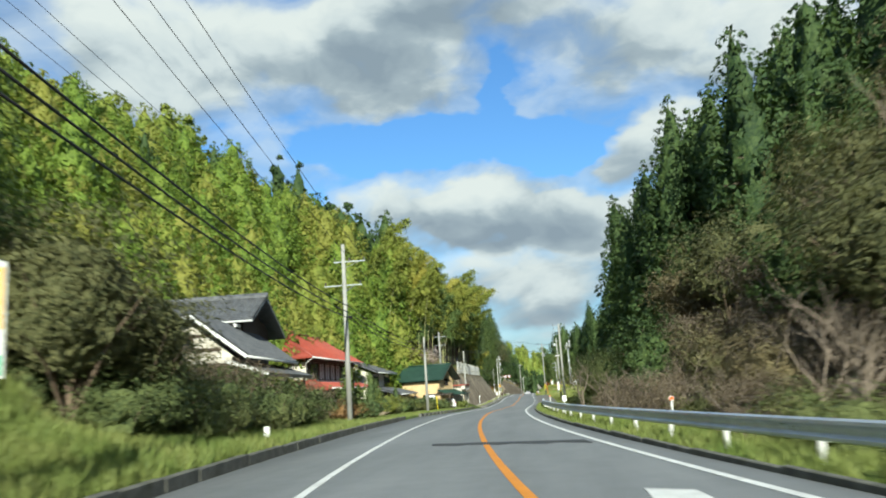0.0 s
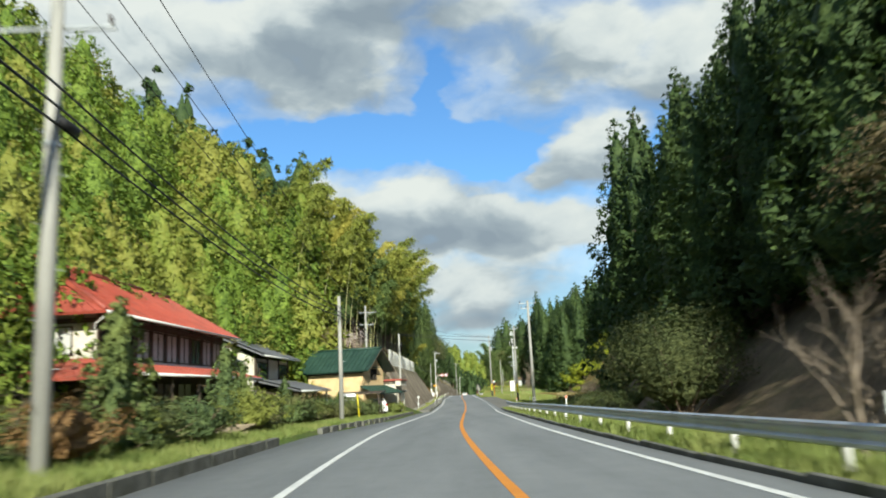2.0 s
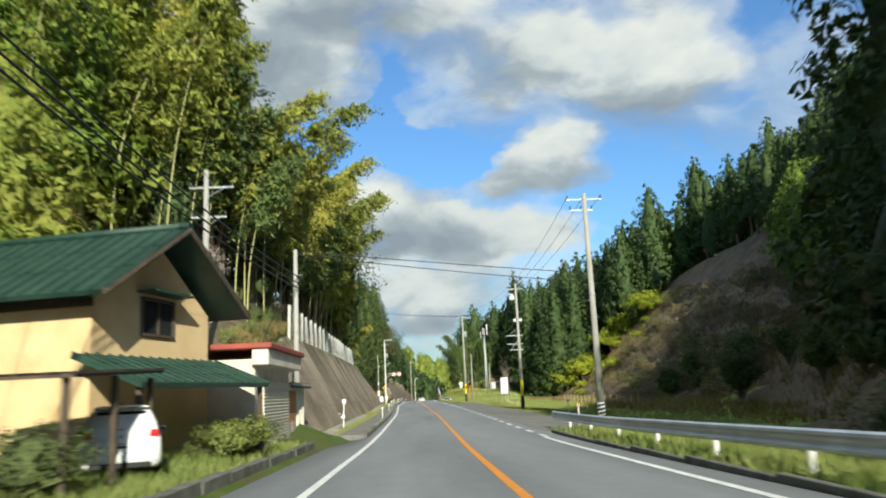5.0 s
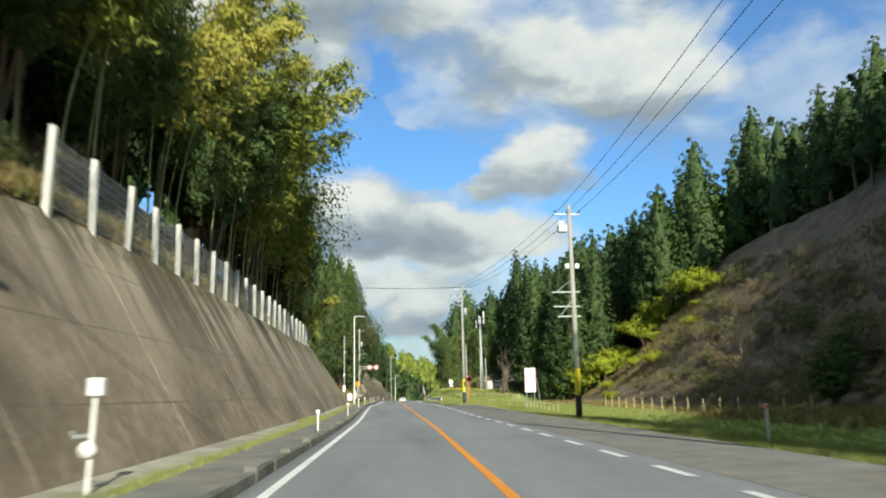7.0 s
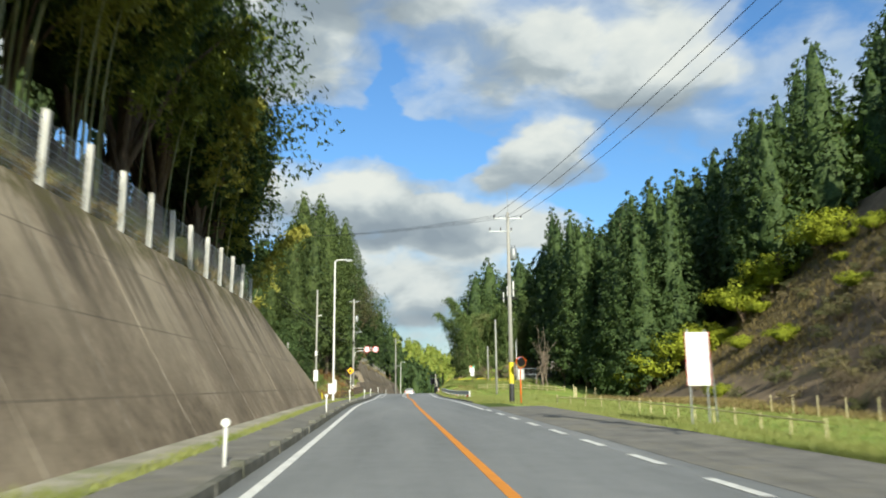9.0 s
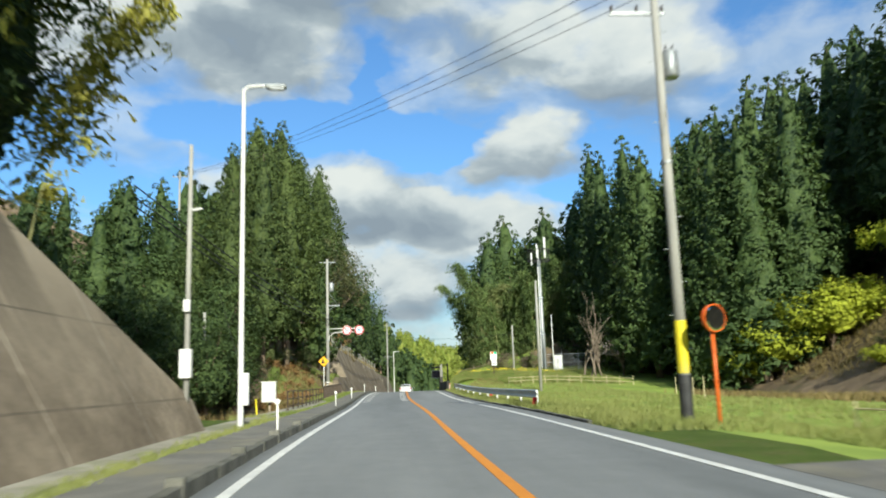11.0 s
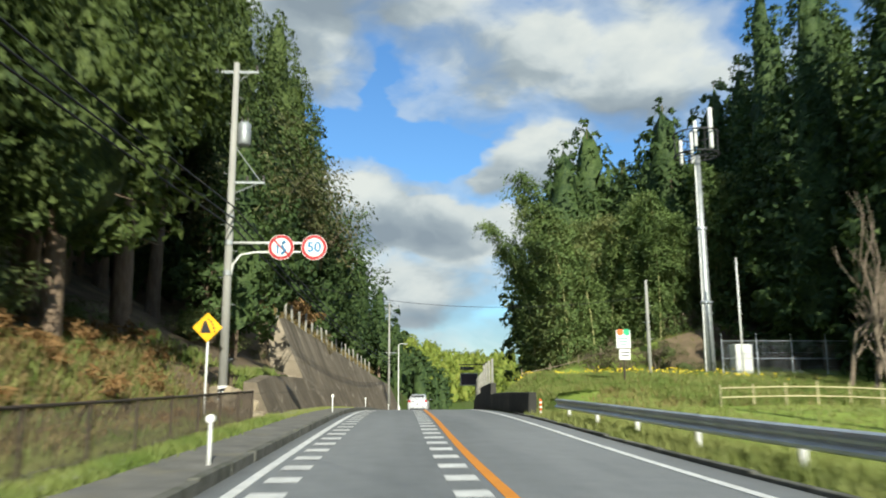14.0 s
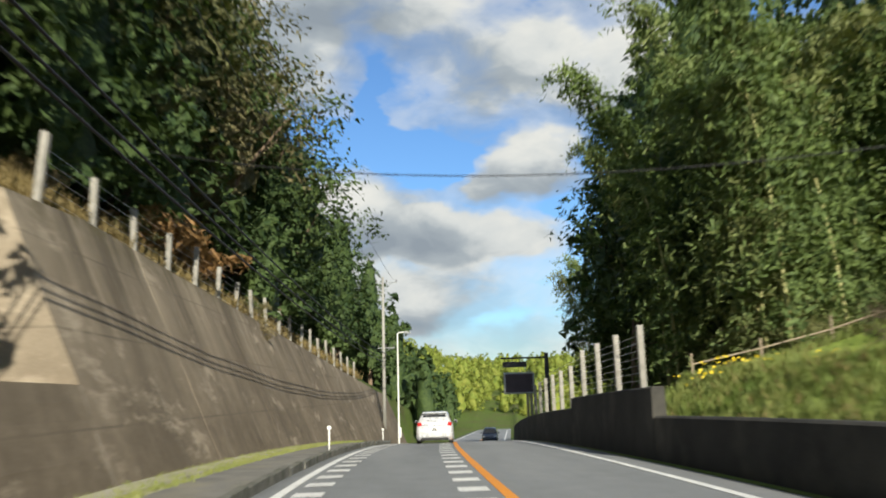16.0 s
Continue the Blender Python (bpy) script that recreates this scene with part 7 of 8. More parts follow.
def build_roadside():
    for y in (142.5, 161.2, 181.6, 199.2, 219.0, 237.0, 258.5, 280.2, 300.0):
        delineator(y, -4.15, "white roadside delineator with a pale round reflector")
    for y, d in ((24.0, 5.6), (72.4, 5.2), (119.5, 5.6), (136.5, 8.4)):
        delineator(y, d, "slim post with an orange round reflector", 1.08, M_ORANGEP, 0.06)
    g = thing("gauge_post", place(at(-5.52, 126.4, 0.12), turn(126)), "thin post with a small white meter box", "post")
    part("marker_post", Geo().tube([(0, 0, -0.3), (0.05, 0, 1.35)], 0.03, 8), M_POSTW, g)
    part("meter_box", Geo().box((0.06, 0, 1.42), (0.20, 0.16, 0.24), bevel=0.015), M_POSTW, g)
    part("valve", Geo().tube([(-0.22, 0, 0.86), (-0.2, 0, 0.78), (0.02, 0, 0.80)], 0.03, 6), M_METAL, g)
    part("dial", Geo().tube([(0.0, -0.07, 0.62), (0.0, -0.03, 0.62)], 0.11, 16), M_POSTW, g, "round white dial", True)
    b = thing("guide_plate", place(at(4.62, 43.3, 0.0), turn(43)), "small white plate standing above the guard rail", "sign")
    part("plate_post", Geo().tube([(0, 0, -0.3), (0, 0, 0.95)], 0.03, 8), M_POSTW, b)
    part("plate", Geo().box((0, -0.03, 0.98), (0.22, 0.03, 0.30), bevel=0.01), M_SIGNWHITE, b)
    l = thing("roadside_notice", place(at(-6.78, 9.1, 0.0), turn(9)), "tall narrow yellow and white notice on a pole", "sign")
    part("plate", Geo().box((0, 0, 2.7), (0.34, 0.03, 1.5), bevel=0.01), M_SIGNWHITE, l)
    part("upper_field", Geo().box((0, -0.02, 2.98), (0.28, 0.015, 0.8)), M_SIGNYEL, l)
    part("lower_field", Geo().box((0, -0.02, 2.12), (0.28, 0.015, 0.25)), M_SIGNGREEN, l)
    part("plate_post", Geo().tube([(0, 0.05, -0.3), (0, 0.05, 3.4)], 0.03, 8), M_METAL, l)
    w = thing("marker_stone", place(stand(-7.4, 26.5), turn(26)), "small white marker board in the grass", "marker")
    part("board", Geo().box((0, 0, 0.35), (0.20, 0.10, 0.62), bevel=0.02), M_SIGNWHITE, w)
    # street lamp
    s = thing("street_lamp", place(at(-5.35, 200.8, 0.1), turn(201), 0.945), "tall white street lamp with a flat lantern", "street lamp", "street lamps")
    part("pole", Geo().tube([(0, 0, -0.4), (0, 0, 0.4), (0, 0, 9.9), (0.15, 0, 10.0), (0.9, 0, 10.05)], [0.11, 0.085, 0.06, 0.055, 0.045], 12), M_POSTW, s, smooth=True)
    ln = part("lantern", Geo().box((0.95, 0, 10.0), (0.62, 0.24, 0.13), bevel=0.04), M_METAL, s)
    part("lens", Geo().box((0.98, 0, 9.93), (0.42, 0.18, 0.05), bevel=0.01), M_CLEAR, ln)
    part("control_box", Geo().box((0.12, 0, 1.1), (0.22, 0.18, 0.9), bevel=0.02), M_POSTW, s)
    s2 = copy_thing(s, place(at(-0.85 - 3.6, 312, 0.0), turn(312), 0.85))
    t = thing("service_pole", place(at(-6.3, 199.0, 0.5), turn(199)), "slim grey service pole with meter boxes", "pole")
    part("pole", Geo().tube([(0, 0, -0.6), (0, 0, 6.8)], [0.075, 0.05], 10), M_POLE, t, smooth=True)
    part("meter_box", Geo().box((0.0, -0.1, 1.3), (0.28, 0.2, 0.7), bevel=0.02), M_POSTW, t)
    part("meter_box", Geo().box((0.0, -0.1, 2.7), (0.16, 0.14, 0.3), bevel=0.02), M_POSTW, t)
    part("lamp_arm", Geo().tube([(0, 0, 5.1), (0.3, 0, 5.15)], 0.03, 6), M_POSTW, t)
    # cabinet on a post
    c = thing("signal_cabinet", place(at(-6.58, 213.5, -0.3), turn(214)), "white metal cabinet on a wooden post", "cabinet")
    part("cabinet_post", Geo().tube([(0, 0.1, -1.2), (0, 0.1, 1.75)], 0.055, 10), M_WOOD, c, smooth=True)
    bx = part("cabinet_body", Geo().box((0, -0.1, 1.25), (0.58, 0.3, 0.82), bevel=0.025), M_POSTW, c)
    part("cabinet_door", Geo().box((0, -0.258, 1.25), (0.50, 0.02, 0.74), bevel=0.006), M_POSTW, bx)
    part("door_handle", Geo().box((0.2, -0.28, 1.25), (0.03, 0.02, 0.1)), M_METAL, bx)
    part("hood", Geo().box((0, -0.1, 1.68), (0.64, 0.36, 0.05), bevel=0.01), M_POSTW, bx)
    for i in range(3):
        part("notice_bar", Geo().box((-0.1 + 0.09 * i, -0.272, 1.34), (0.03, 0.006, 0.34)), M_METAL, bx)
    y_ = thing("stay_guard", place(stand(-7.6, 216.8), 0), "yellow guard tube on a pole stay wire", "guard")
    part("guard_tube", Geo().tube([(0, 0, -0.1), (-0.1, 0.06, 1.4)], 0.04, 8), M_YELLOW, y_)
    part("stay_wire", Geo().tube([(0, 0, 0), (-2.6, 3.6, 6.8)], 0.012, 5), M_CABLE, y_)
    # white board in the field
    sb = thing("notice_board", place(stand(8.9, 174.5), turn(174)), "white notice board with red edges on leaning posts", "notice board")
    part("board", Geo().box((0, 0, 2.30), (0.80, 0.04, 1.80), bevel=0.008), M_SIGNWHITE, sb, "blank white board")
    for x in (-0.42, 0.42):
        part("board_edge", Geo().box((x, -0.01, 2.30), (0.022, 0.06, 1.84), bevel=0.006), M_SIGNRED, sb, "red edge strip")
    for x in (-0.30, 0.30):
        part("board_post", Geo().tube([(x, 0.05, -0.4), (x, 0.05, 3.3)], 0.03, 8), M_METAL, sb)
    part("stay", Geo().tube([(0.42, 0.05, 3.0), (0.95, 0.9, 0.0)], 0.03, 8), M_METAL, sb)
    # traffic mirror
    m = thing("traffic_mirror", place(stand(6.85, 199.0), turn(199) + 0.35), "round orange-backed traffic mirror on an orange post", "mirror")
    part("mirror_post", Geo().tube([(0, 0, -0.3), (0, 0, 2.7)], 0.045, 10), M_ORANGEP, m, smooth=True)
    mr = part("mirror_back", disc(-0.14, -0.04, 0.36, 0, 2.75), M_ORANGEP, m)
    part("mirror_face", Geo().tube([(0, -0.16, 2.75), (0, -0.145, 2.75)], [0.28, 0.33], 28), plain("mirror_glass", (0.8, 0.82, 0.84), 0.05, 1.0), mr)
    # green and white notice on the bank
    n = thing("village_sign", place(stand(9.2, 261.0), turn(261)), "white notice with orange and green discs on a post", "sign")
    part("sign_post", Geo().tube([(0, 0.04, -0.3), (0, 0.04, 1.5)], 0.05, 10), M_BROWNP, n)
    up = part("upper_plate", Geo().box((0, 0, 2.12), (0.68, 0.03, 0.86), bevel=0.01), M_SIGNWHITE, n)
    for x, mt in ((-0.15, M_ORANGEP), (0.16, M_SIGNGREEN)):
        part("emblem_disc", disc(-0.024, -0.012, 0.155, x, 2.44), mt, up)
    for i in range(3):
        part("text_bar", Geo().box((-0.02, -0.018, 2.14 - 0.13 * i), (0.5 - 0.08 * i, 0.006, 0.045)), M_SIGNGREEN, up)
    lo = part("lower_plate", Geo().box((0.04, 0, 1.40), (0.54, 0.03, 0.50), bevel=0.01), M_SIGNWHITE, n)
    for i in range(2):
        part("text_bar", Geo().box((0.04, -0.018, 1.5 - 0.16 * i), (0.4, 0.006, 0.05)), M_DARKSTEEL, lo)
    # electronic board over the far lane
    v = thing("message_board", place(at(5.1, 297, 0.0), turn(297)), "dark electronic message board on an overhanging arm", "message board")
    part("pole", Geo().tube([(0, 0, -0.5), (0, 0, 4.6)], [0.14, 0.11], 12), M_DARKSTEEL, v, smooth=True)
    for z in (4.35, 2.55):
        part("arm", Geo().tube([(0, 0, z), (-2.5, 0, z)], 0.05, 8), M_DARKSTEEL, v, smooth=True)
    pn = part("panel", Geo().box((-1.55, -0.12, 3.0), (1.66, 0.22, 1.16), bevel=0.03), M_METAL, v)
    part("display", Geo().box((-1.55, -0.235, 3.0), (1.46, 0.02, 0.96)), M_PANEL, pn)
    part("upper_panel", Geo().box((-1.75, -0.1, 4.0), (1.3, 0.12, 0.30), bevel=0.02), M_DARKSTEEL, v)
    # striped post at the rail's end and red reflector bags
    r = thing("lane_post", place(stand(4.15, 255.2), 0), "short orange and white banded rubber post", "post")
    part("post_body", Geo().tube([(0, 0, -0.1), (0, 0, 0.72), (0, 0, 0.76)], [0.05, 0.045, 0.02], 12), M_ORANGEP, r, smooth=True)
    part("post_foot", Geo().tube([(0, 0, -0.04), (0, 0, 0.05)], [0.12, 0.09], 12), M_ORANGEP, r)
    for z in (0.22, 0.40, 0.58):
        part("band", Geo().tube([(0, 0, z), (0, 0, z + 0.08)], 0.054, 12), M_REFLW, r)
    for y, d in ((211.2, 4.35), (229.0, 4.95)):
        f = thing("warning_flag", place(stand(d, y), 0.3), "small red cloth flag tied at the rail", "flag")
        part("cloth", Geo().box((0, 0, 0.28), (0.20, 0.03, 0.36), Matrix.Rotation(0.15, 3, "Y"), 0.01), M_SIGNRED, f)
        part("stick", Geo().tube([(0.08, 0.02, -0.1), (0.08, 0.02, 0.5)], 0.012, 5), M_WOOD, f)


def stone_heap():
    """Rough stones and earth piled at the end of the low wall."""
    rng = random.Random(77)
    heap = thing("stone_heap", place(stand(-7.0, 251.2, 0.0), turn(251)) @ Matrix.Scale(1.25, 4), "heap of rough tan stones at the end of the wall", "stones")
    for i in range(26):
        layer = i // 9
        a, r = rng.uniform(0, 6.28), rng.uniform(0.1, 0.95 - 0.27 * layer)
        size = [rng.uniform(0.26, 0.5) for _ in range(3)]
        turned = Euler((rng.uniform(-0.3, 0.3), rng.uniform(-0.3, 0.3), rng.uniform(0, 3))).to_matrix()
        part("stone", Geo().box((r * math.cos(a), 0.7 * r * math.sin(a), 0.08 + 0.27 * layer), size, turned, 0.06), M_STONE, heap)


M_STONE = worn("tan_stone", (0.17, 0.135, 0.09), (0.40, 0.33, 0.23), 4, 30, 0.95, relief=0.4, dirt=(0.10, 0.09, 0.05))


def build_mast():
    m = thing("antenna_mast", place(stand(15.5, 266.5), 0), "tall steel tubular antenna mast with a ring platform", "antenna mast")
    H = 12.4
    part("mast", Geo().tube([(0, 0, -0.4), (0, 0, 3.9), (0, 0, 4.0), (0, 0, 8.1), (0, 0, 8.2), (0, 0, H)], [0.30, 0.26, 0.235, 0.22, 0.19, 0.16], 16), M_METAL, m, smooth=True)
    for z in (4.0, 8.15):
        part("flange", Geo().tube([(0, 0, z - 0.06), (0, 0, z + 0.06)], 0.34 if z < 5 else 0.29, 16), M_STEEL, m)
    part("cable_run", Geo().tube([(-0.27, -0.1, 0), (-0.24, -0.1, 4), (-0.2, -0.1, 8.1), (-0.18, -0.1, H)], 0.045, 6), M_POSTW, m)
    for z in (H, H + 1.25):
        g = Geo()
        pts = [(1.25 * math.cos(a), 1.25 * math.sin(a), z) for a in np.linspace(0, 2 * math.pi, 17)]
        g.tube(pts, 0.05, 6)
        part("platform_ring", g, M_DARKSTEEL, m)
    for a in np.arange(0, 6.2, math.pi / 4):
        c, s = math.cos(a), math.sin(a)
        part("baluster", Geo().tube([(1.25 * c, 1.25 * s, H), (1.25 * c, 1.25 * s, H + 1.25)], 0.022, 5), M_DARKSTEEL, m)
        part("spoke", Geo().tube([(0.1 * c, 0.1 * s, H), (1.25 * c, 1.25 * s, H)], 0.028, 5), M_DARKSTEEL, m)
    for x, y, z0, z1, r in ((0.55, -0.8, H + 0.2, H + 2.6, 0.13), (-0.35, -0.8, H + 0.3, H + 1.8, 0.10), (-0.8, 0.3, H - 0.5, H + 1.0, 0.10), (0.1, 0.9, H - 0.2, H + 1.7, 0.10)):
        part("antenna", Geo().tube([(x, y, z0), (x, y, z0 + 0.05), (x, y, z1 - 0.05), (x, y, z1)], [r * 0.7, r, r, r * 0.7], 12), M_POSTW, m, "white cylindrical antenna", True)
    for z in np.arange(0.6, H - 0.5, 0.4):
        part("rung", Geo().tube([(0.26, -0.15, z), (0.26, 0.15, z)], 0.012, 4), M_METAL, m)
    f = thing("mesh_fence", place(stand(15.2, 264.0), 0), "galvanised wire mesh fence with barbed wire on top", "fence")
    for i in range(5):
        x = i * 1.85
        part("fence_post", Geo().tube([(x, 0, -0.4), (x, 0, 2.0), (x - 0.08, -0.15, 2.25)], 0.03, 8), M_STEEL, f)
    for z in (0.1, 1.0, 1.9):
        part("rail", Geo().tube([(0, 0, z), (7.4, 0, z)], 0.018, 6), M_STEEL, f)
    g = Geo()
    for i in range(62):
        x = i * 0.12
        g.tube([(x, 0.01, 0.1), (x, 0.01, 1.9)], 0.004, 3, False)
    for k in range(15):
        g.tube([(0, 0.01, 0.1 + k * 0.12), (7.4, 0.01, 0.1 + k * 0.12)], 0.004, 3, False)
    part("mesh", g, M_STEEL, f)
    c = thing("equipment_cabinet", place(stand(16.9, 265.6), 0), "pale grey equipment cabinet behind the fence", "cabinet")
    bd = part("cabinet_body", Geo().box((0, 0, 0.85), (0.95, 0.7, 1.7), bevel=0.03), M_POSTW, c)
    part("cabinet_door", Geo().box((0, -0.36, 0.85), (0.82, 0.03, 1.5), bevel=0.01), M_POSTW, bd)
    p = thing("lightning_pole", place(stand(16.0, 263.4), 0), "slender white pole by the mast fence", "pole")
    part("pole", Geo().tube([(0, 0, -0.3), (0, 0, 6.2)], [0.06, 0.035], 8), M_POSTW, p, smooth=True)


def rail_fence(name, pts, label, post_h, rails, mat, step, r=0.035):
    """Posts and rails through places (d, y) on the ground."""
    f = thing(name, Matrix.Identity(4), label, "fence", "fences")
    tops = []
    for (d0, y0), (d1, y1) in zip(pts[:-1], pts[1:]):
        n = max(1, round(math.hypot(d1 - d0, y1 - y0) / step))
        for i in range(n + (1 if (d1, y1) == pts[-1] else 0)):
            u = i / n
            p = stand(d0 + (d1 - d0) * u, y0 + (y1 - y0) * u, 0.0)
            tops.append(p)
            j = random.uniform(-0.03, 0.03)
            part("fence_post", Geo().tube([p - Vector((0, 0, 0.3)), p + Vector((j, j, post_h + random.uniform(-0.05, 0.08)))], [r, r * 0.85], 7), mat, f)
    for z in rails:
        for a, b in zip(tops[:-1], tops[1:]):
            part("rail", Geo().tube([a + Vector((0, 0, z)), b + Vector((0, 0, z))], r * 0.7, 6), mat, f)
    return f


def build_fences():
    # concrete posts with wire along the top of the long wall
    f = thing("wall_top_fence", Matrix.Identity(4), "row of pale concrete posts with wire mesh along the wall top", "fence", "fences")
    pm = Geo().box((0, 0, 0.85), (0.17, 0.17, 2.3), bevel=0.015).mesh("fence_post", mat=M_POLEW)
    ys = np.arange(133.4, 194.0, 2.7)
    for y in ys:
        ob = part("fence_post", pm, None, f)
        ob.matrix_basis = Matrix.LocRotScale(at(-9.42, y, 5.62 if y < 192 else 5.2), Euler((random.uniform(-0.02, 0.02), random.uniform(-0.03, 0.03), turn(y))), None)
    for a, b in zip(ys[:-1], ys[1:]):
        g = Geo()
        for k in range(9):
            g.tube([at(-9.36, a, 5.75 + k * 0.2), at(-9.36, b, 5.75 + k * 0.2)], 0.006, 3, False)
        for k in range(14):
            y = a + (b - a) * k / 14
            g.tube([at(-9.36, y, 5.7), at(-9.36, y, 7.4)], 0.005, 3, False)
        part("wire_mesh", g, M_STEEL, f)
    f = thing("wall_top_fence", Matrix.Identity(4), "weathered grey concrete posts and wires along the wall top", "fence", "fences")
    old = Geo().box((0, 0, 0.85), (0.15, 0.15, 2.3), bevel=0.015).mesh("fence_post", mat=M_OLDPOST)
    ys = np.arange(269.5, 318.0, 2.6)
    for y in ys:
        ob = part("fence_post", old, None, f)
        ob.matrix_basis = Matrix.LocRotScale(at(-8.4, y, 5.0), Euler((random.uniform(-0.05, 0.05), random.uniform(-0.06, 0.06), 0)), (1, 1, random.uniform(0.72, 0.88)))
    for a, b in zip(ys[:-1], ys[1:]):
        for k in range(6):
            part("wire", Geo().tube([at(-8.36, a, 5.2 + k * 0.24), at(-8.36, b, 5.2 + k * 0.24)], 0.006, 3, False), M_METAL, f)
    f = thing("wall_top_fence", Matrix.Identity(4), "grey concrete posts and mesh on the roadside wall", "fence", "fences")
    ys = np.arange(273.3, 300.0, 2.4)
    for y in ys:
        ob = part("fence_post", old, None, f)
        ob.matrix_basis = Matrix.LocRotScale(at(4.2, y, 1.5 if y < 282 else 1.15), Euler((0, 0, turn(y))), (1, 1, 0.8))
    for a, b in zip(ys[:-1], ys[1:]):
        g = Geo()
        for k in range(8):
            g.tube([at(4.2, a, 1.6 + k * 0.18), at(4.2, b, 1.6 + k * 0.18)], 0.006, 3, False)
        part("wire_mesh", g, M_STEEL, f)
    # brown railing beside the footpath
    r1 = thing("railing", Matrix.Identity(4), "low brown steel railing beside the footpath", "railing", "fences")
    for y in np.arange(213.0, 232.1, 1.9):
        part("railing_post", Geo().tube([at(-5.75, y, -0.1), at(-5.75, y, 1.0)], 0.03, 8), M_BROWNP, r1)
    for z in (0.35, 0.65, 0.98):
        part("rail", Geo().tube([at(-5.75, y, z) for y in steps(213, 232, 2)], 0.022, 8), M_BROWNP, r1)
    r2 = thing("railing", Matrix.Identity(4), "brown picket railing with close upright bars", "railing", "fences")
    bar = Geo().tube([(0, 0, 0.16), (0, 0, 1.06)], 0.011, 5).mesh("picket", mat=M_BROWNP)
    for y in np.arange(232.4, 249.2, 0.125):
        ob = part("picket", bar, None, r2)
        ob.matrix_basis = place(at(-5.75, y))
    for z in (0.16, 1.08):
        part("rail", Geo().tube([at(-5.75, y, z) for y in steps(232.3, 249.2, 1.5)], 0.024, 8), M_BROWNP, r2)
    for y in np.arange(232.3, 249.4, 2.1):
        part("railing_post", Geo().tube([at(-5.75, y, -0.1), at(-5.75, y, 1.12)], 0.032, 8), M_BROWNP, r2)
    rail_fence("bamboo_fence", [(9.2, 250.0), (15.8, 250.0), (20.0, 248.0)], "low bamboo pole fence round a garden plot", 0.75, (0.3, 0.6), M_BAMBOOD, 1.1, 0.03)
    rail_fence("bamboo_fence", [(9.5, 168.0), (10.5, 186.0), (8.6, 196.0)], "low bamboo rail fence along the meadow", 0.6, (0.5,), M_BAMBOOD, 2.0, 0.03)
    rail_fence("field_stakes", [(17.0, 150.0), (18.0, 172.0), (19.0, 190.0)], "row of thin wooden stakes at the meadow edge", 0.95, (), M_BAMBOOD, 2.7, 0.028)
    rail_fence("field_stakes", [(14.0, 216.0), (18.0, 232.0), (22.0, 240.0)], "scattered thin stakes in the field", 1.2, (), M_BAMBOOD, 4.5, 0.03)
    rail_fence("bank_fence", [(6.4, 276.0), (10.0, 275.0), (14.0, 273.0)], "row of short stakes along the bank", 0.7, (0.4,), M_WOOD, 1.5, 0.035)


M_OLDPOST = worn("weathered_post", (0.20, 0.19, 0.165), (0.38, 0.365, 0.325), 2, 30, 0.9, relief=0.2)
M_POLEW = worn("pale_concrete_post", (0.40, 0.40, 0.37), (0.60, 0.59, 0.55), 2, 30, 0.9, relief=0.15)


# ---- grass ----
def grass(name, patches, label, mat=None, seed=5):
    """Tufts of blades scattered over strips (d0, d1, y0, y1, count, height)."""
    rng = np.random.default_rng(seed)
    cen, hs = [], []
    for d0, d1, y0, y1, count, h in patches:
        for i in range(count):
            y = rng.uniform(y0, y1)
            p = stand(rng.uniform(d0, d1), y, 0.02)
            for j in range(5):
                cen.append((p.x + rng.normal(0, 0.07), p.y + rng.normal(0, 0.07), p.z))
                hs.append(h * rng.uniform(0.5, 1.25))
    c, hs = np.array(cen), np.array(hs)
    n = len(c)
    a = rng.uniform(0, 2 * math.pi, n)
    wv = np.stack([np.cos(a), np.sin(a), 0 * a], -1) * (0.010 + 0.04 * hs)[:, None]
    tip = c + np.stack([rng.normal(0, 0.3, n) * hs, rng.normal(0, 0.3, n) * hs, hs], -1)
    v = np.stack([c - wv, c + wv, tip], 1)
    me = bpy.data.meshes.new(name)
    me.vertices.add(n * 3)
    me.vertices.foreach_set("co", v.ravel())
    me.loops.add(n * 3)
    me.loops.foreach_set("vertex_index", np.arange(n * 3))
    me.polygons.add(n)
    me.polygons.foreach_set("loop_start", np.arange(0, n * 3, 3))
    me.update(calc_edges=True)
    me.materials.append(mat or L_GRASS)
    return tagged(new(name, me), label, "grass", kind="stuff")


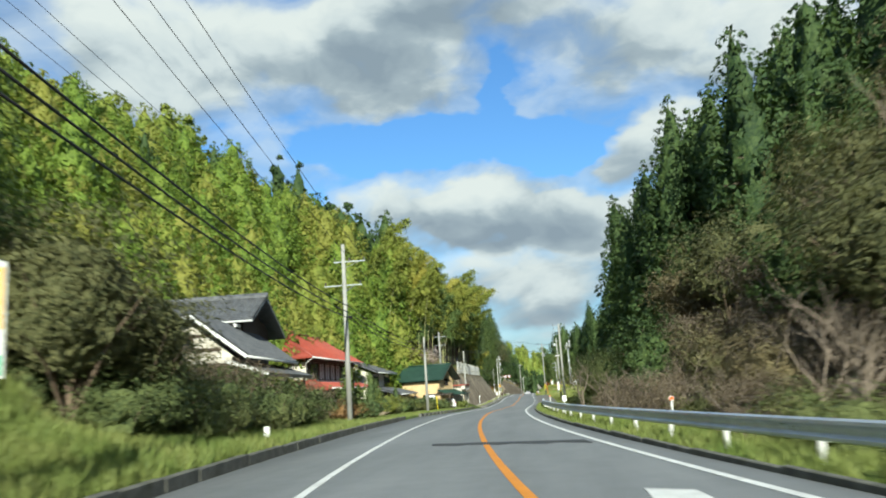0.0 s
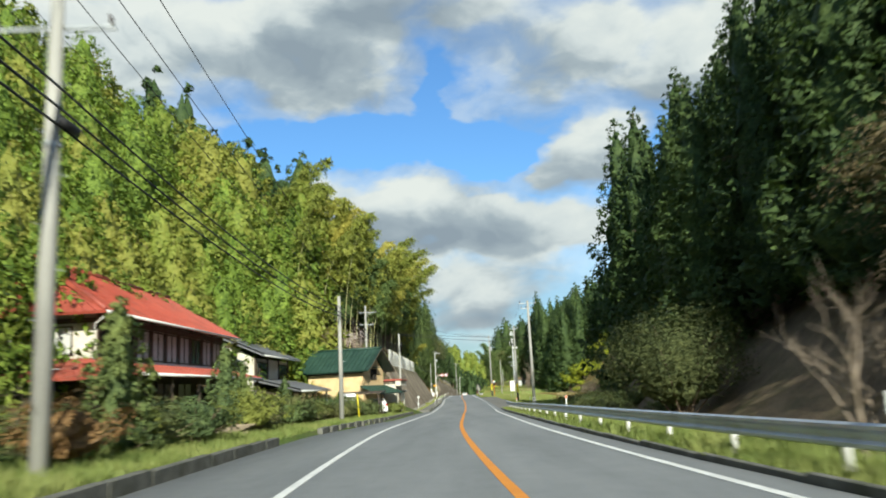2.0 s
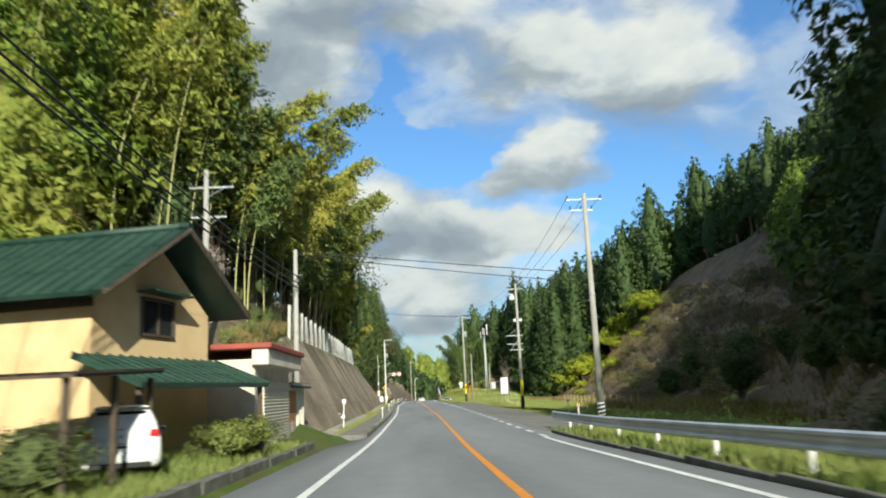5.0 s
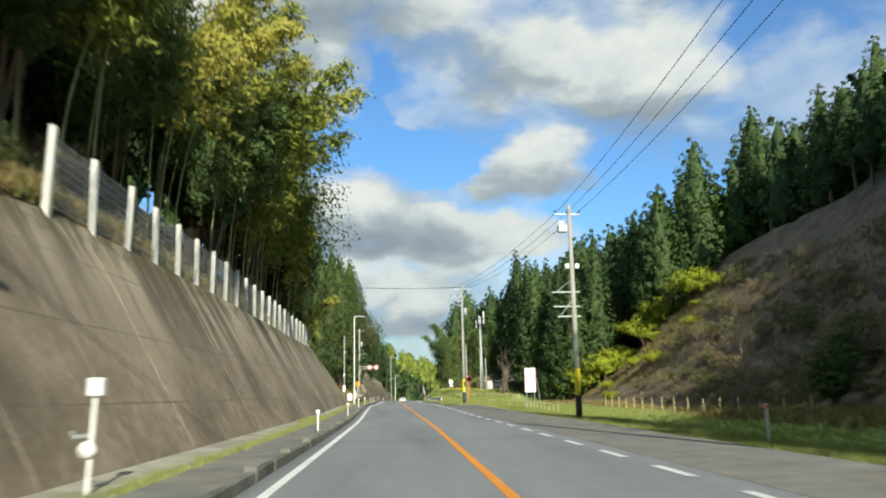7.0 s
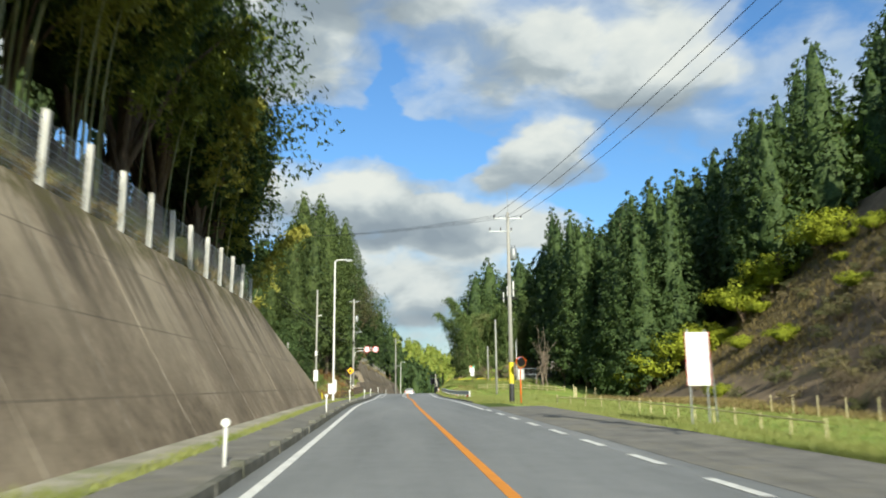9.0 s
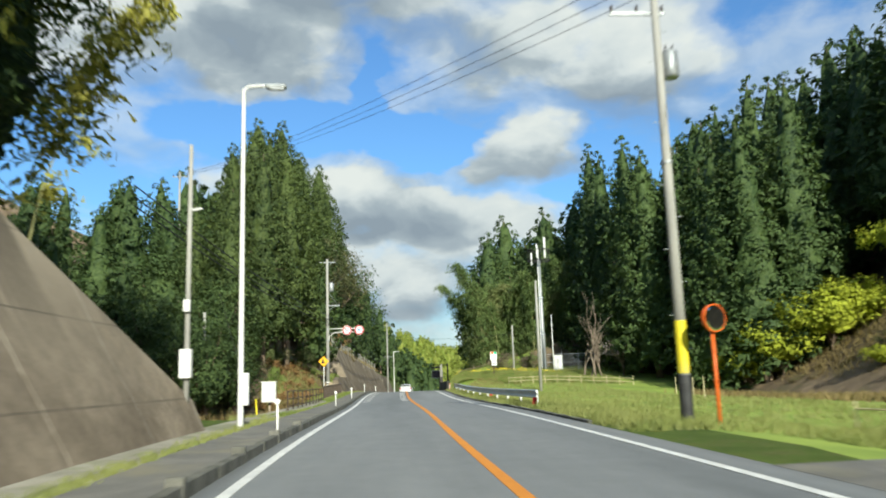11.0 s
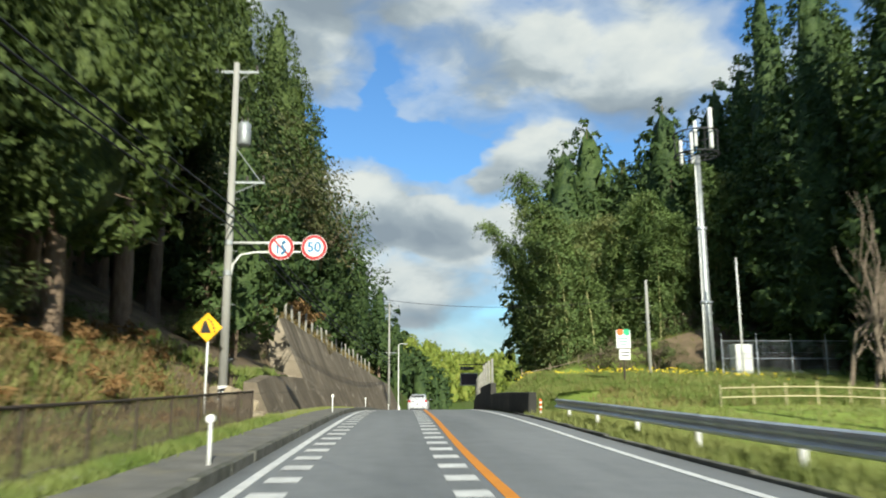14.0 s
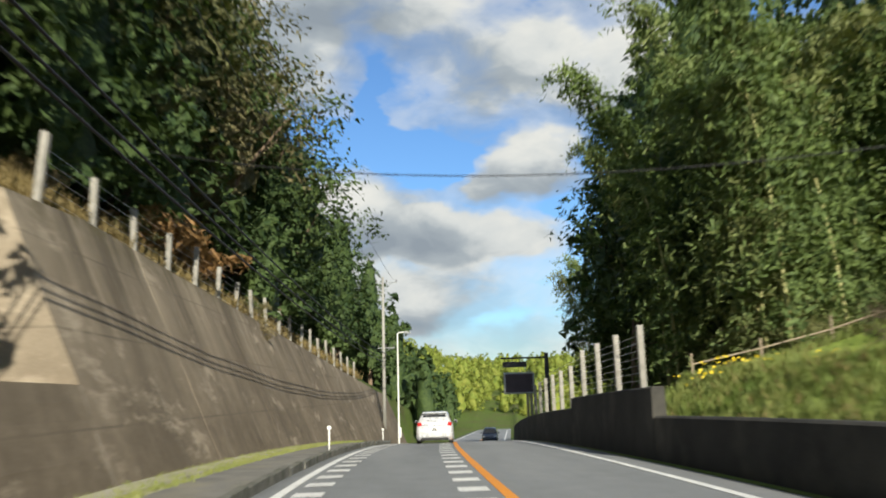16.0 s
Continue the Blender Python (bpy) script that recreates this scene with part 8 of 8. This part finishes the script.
def build_grass():
    grass("verge_grass", [(3.95, 6.6, -4, 118, 7500, 0.28), (6.6, 9, -4, 118, 2500, 0.5), (-9.5, -6.55, 2, 78, 5000, 0.26), (-8.5, -5.5, 78, 112, 2600, 0.24), (-12.0, -6.6, 3, 46, 9000, 0.42)], "tufts of green and straw grass along the verges")
    grass("verge_grass", [(3.9, 5.6, 196, 258, 4500, 0.26), (5.6, 9, 196, 258, 3500, 0.2), (6.8, 9.5, 119, 196, 7000, 0.22), (9.5, 17, 119, 256, 9000, 0.2), (-5.5, -5.08, 121, 206, 2600, 0.13), (-5.9, -5.2, 150, 158, 300, 0.22), (-6.8, -5.55, 206, 254, 2500, 0.2), (-4.1, -3.98, 121, 300, 500, 0.08), (-6.1, -5.1, 253, 300, 2600, 0.14)], "tufts of fresh grass along path and meadow", seed=6)
    grass("bank_grass", [(4.4, 9.0, 257, 277, 6500, 0.24), (9, 20, 250, 276, 9000, 0.28), (-10.6, -9.68, 121, 203, 2600, 0.4), (-7.4, -6.4, 253, 262, 800, 0.3), (-10.5, -6.6, 233, 253, 2600, 0.34), (-5.72, -5.12, 208, 252, 2600, 0.2)], "rough grass on the roadside bank", seed=7)
    grass("dry_grass", [(5, 20, 250, 275, 2600, 0.26), (-10.2, -9.64, 121, 203, 2600, 0.6), (19, 42, 140, 238, 7000, 0.5), (22, 44, 206, 240, 7000, 0.45), (-9.5, -6.9, 208, 252, 2600, 0.45), (-9.4, -8.4, 268.5, 320, 1500, 0.5), (14, 30, 118, 160, 2500, 0.6)], "dry straw-coloured grass and fern tufts", L_DRY, 8)
    rng = np.random.default_rng(9)
    cs = np.array([tuple(stand(5.5 + 7.5 * u, 275.6 - 11.8 * u + rng.normal(0, 0.7), -0.26 + 0.08 * rng.normal() - rng.uniform(0, 0.12))) for u in rng.beta(1.1, 1.6, 420) * 1.4 + 0.05])
    me = leaf_mesh("daffodils", M_FLOWER, cs, np.tile(np.array([[-0.2, -0.9, 0.4]]), (len(cs), 1)), 0.085, 0.15, rng, 0.9)
    tagged(new("daffodils", me), "row of yellow daffodils along the top of the bank", "flowers", kind="stuff")


M_FLOWER = plain("yellow_petal", (0.80, 0.62, 0.03), 0.6)
L_DRY = foliage("dry_straw", (0.13, 0.095, 0.04), (0.42, 0.33, 0.15))
L_BLOSSOM = foliage("pale_blossom", (0.50, 0.38, 0.38), (0.75, 0.66, 0.64))


def build_gardens():
    rnd = random.Random(31)
    hedge = [kind(broadleaf(s, 1.5, 1.2, 1900, m, 0.0, 0.085, "garden_bush", sliver=0.5, shell=(10, 22)), "rounded clipped garden bush", "shrub", "garden bushes") for s, m in ((41, L_BUSH), (42, L_GARDEN), (43, L_RUST))]
    blossom = [kind(broadleaf(44, 4.2, 2.2, 1500, L_BLOSSOM, 0.3, 0.09, "blossom_tree", M_TWIG, 0.5, False), "small tree in pale pink blossom", "tree", "blossom trees")]
    cone = [kind(conifer(45, 4.6, 1.3, 2600, L_GARDEN, 0.0, 0.18, "garden_conifer", (1.4, 0.8)), "bushy grey-green garden conifer", "tree", "garden conifers")]
    for y in np.arange(50.0, 91.0, 1.15):
        if 60 < y < 66 and rnd.random() < 0.5:
            continue
        k = hedge[2] if rnd.random() < 0.13 else rnd.choice(hedge[:2])
        plant(k, stand(-rnd.uniform(8.4, 11.4), y + rnd.uniform(-0.4, 0.4), 0.08), scale=rnd.uniform(0.7, 1.35))
    for d, y, s in ((-9.3, 54.0, 0.95), (-10.5, 68.5, 0.8), (-10.8, 72.5, 0.75), (-9.0, 90.5, 0.4), (-10.2, 79.0, 0.6)):
        plant(cone[0], stand(d, y, 0.1), scale=s)
    for d, y, q in ((-8.6, 91.6, 1.15), (-7.7, 93.4, 1.0), (-7.2, 96.4, 0.9), (-8.9, 93.6, 1.3), (-9.6, 88.6, 1.1), (-8.2, 87.0, 1.0)):
        plant(hedge[int(y * 10) % 2], stand(d, y, 0.08), scale=q)
    for y in (104.6, 105.9, 107.2):
        plant(hedge[1], stand(-6.3, y, 0.05), scale=0.8)
    for d, y, q in ((21.8, 257.0, 1.05), (-11.8, 121.4, 0.75), (-12.6, 123.8, 0.7)):
        plant(blossom[0], stand(d, y, 0.1), scale=q)


L_GARDEN = foliage("garden_leaf", (0.055, 0.085, 0.035), (0.20, 0.27, 0.10), (0.26, 0.28, 0.06))

build_ground()
build_road()
build_kerbs()
build_walls()
guard_rail(-40, 120, "long galvanised steel guard rail on white posts")
guard_rail(211.6, 254, "galvanised steel guard rail on white posts beside a meadow")
round_end(120.2, 4.6, "rounded galvanised end of the guard rail")
build_poles()
build_houses()
build_vehicles()
build_signs()
build_roadside()
stone_heap()
build_mast()
build_fences()
build_gardens()
build_woods()
build_grass()
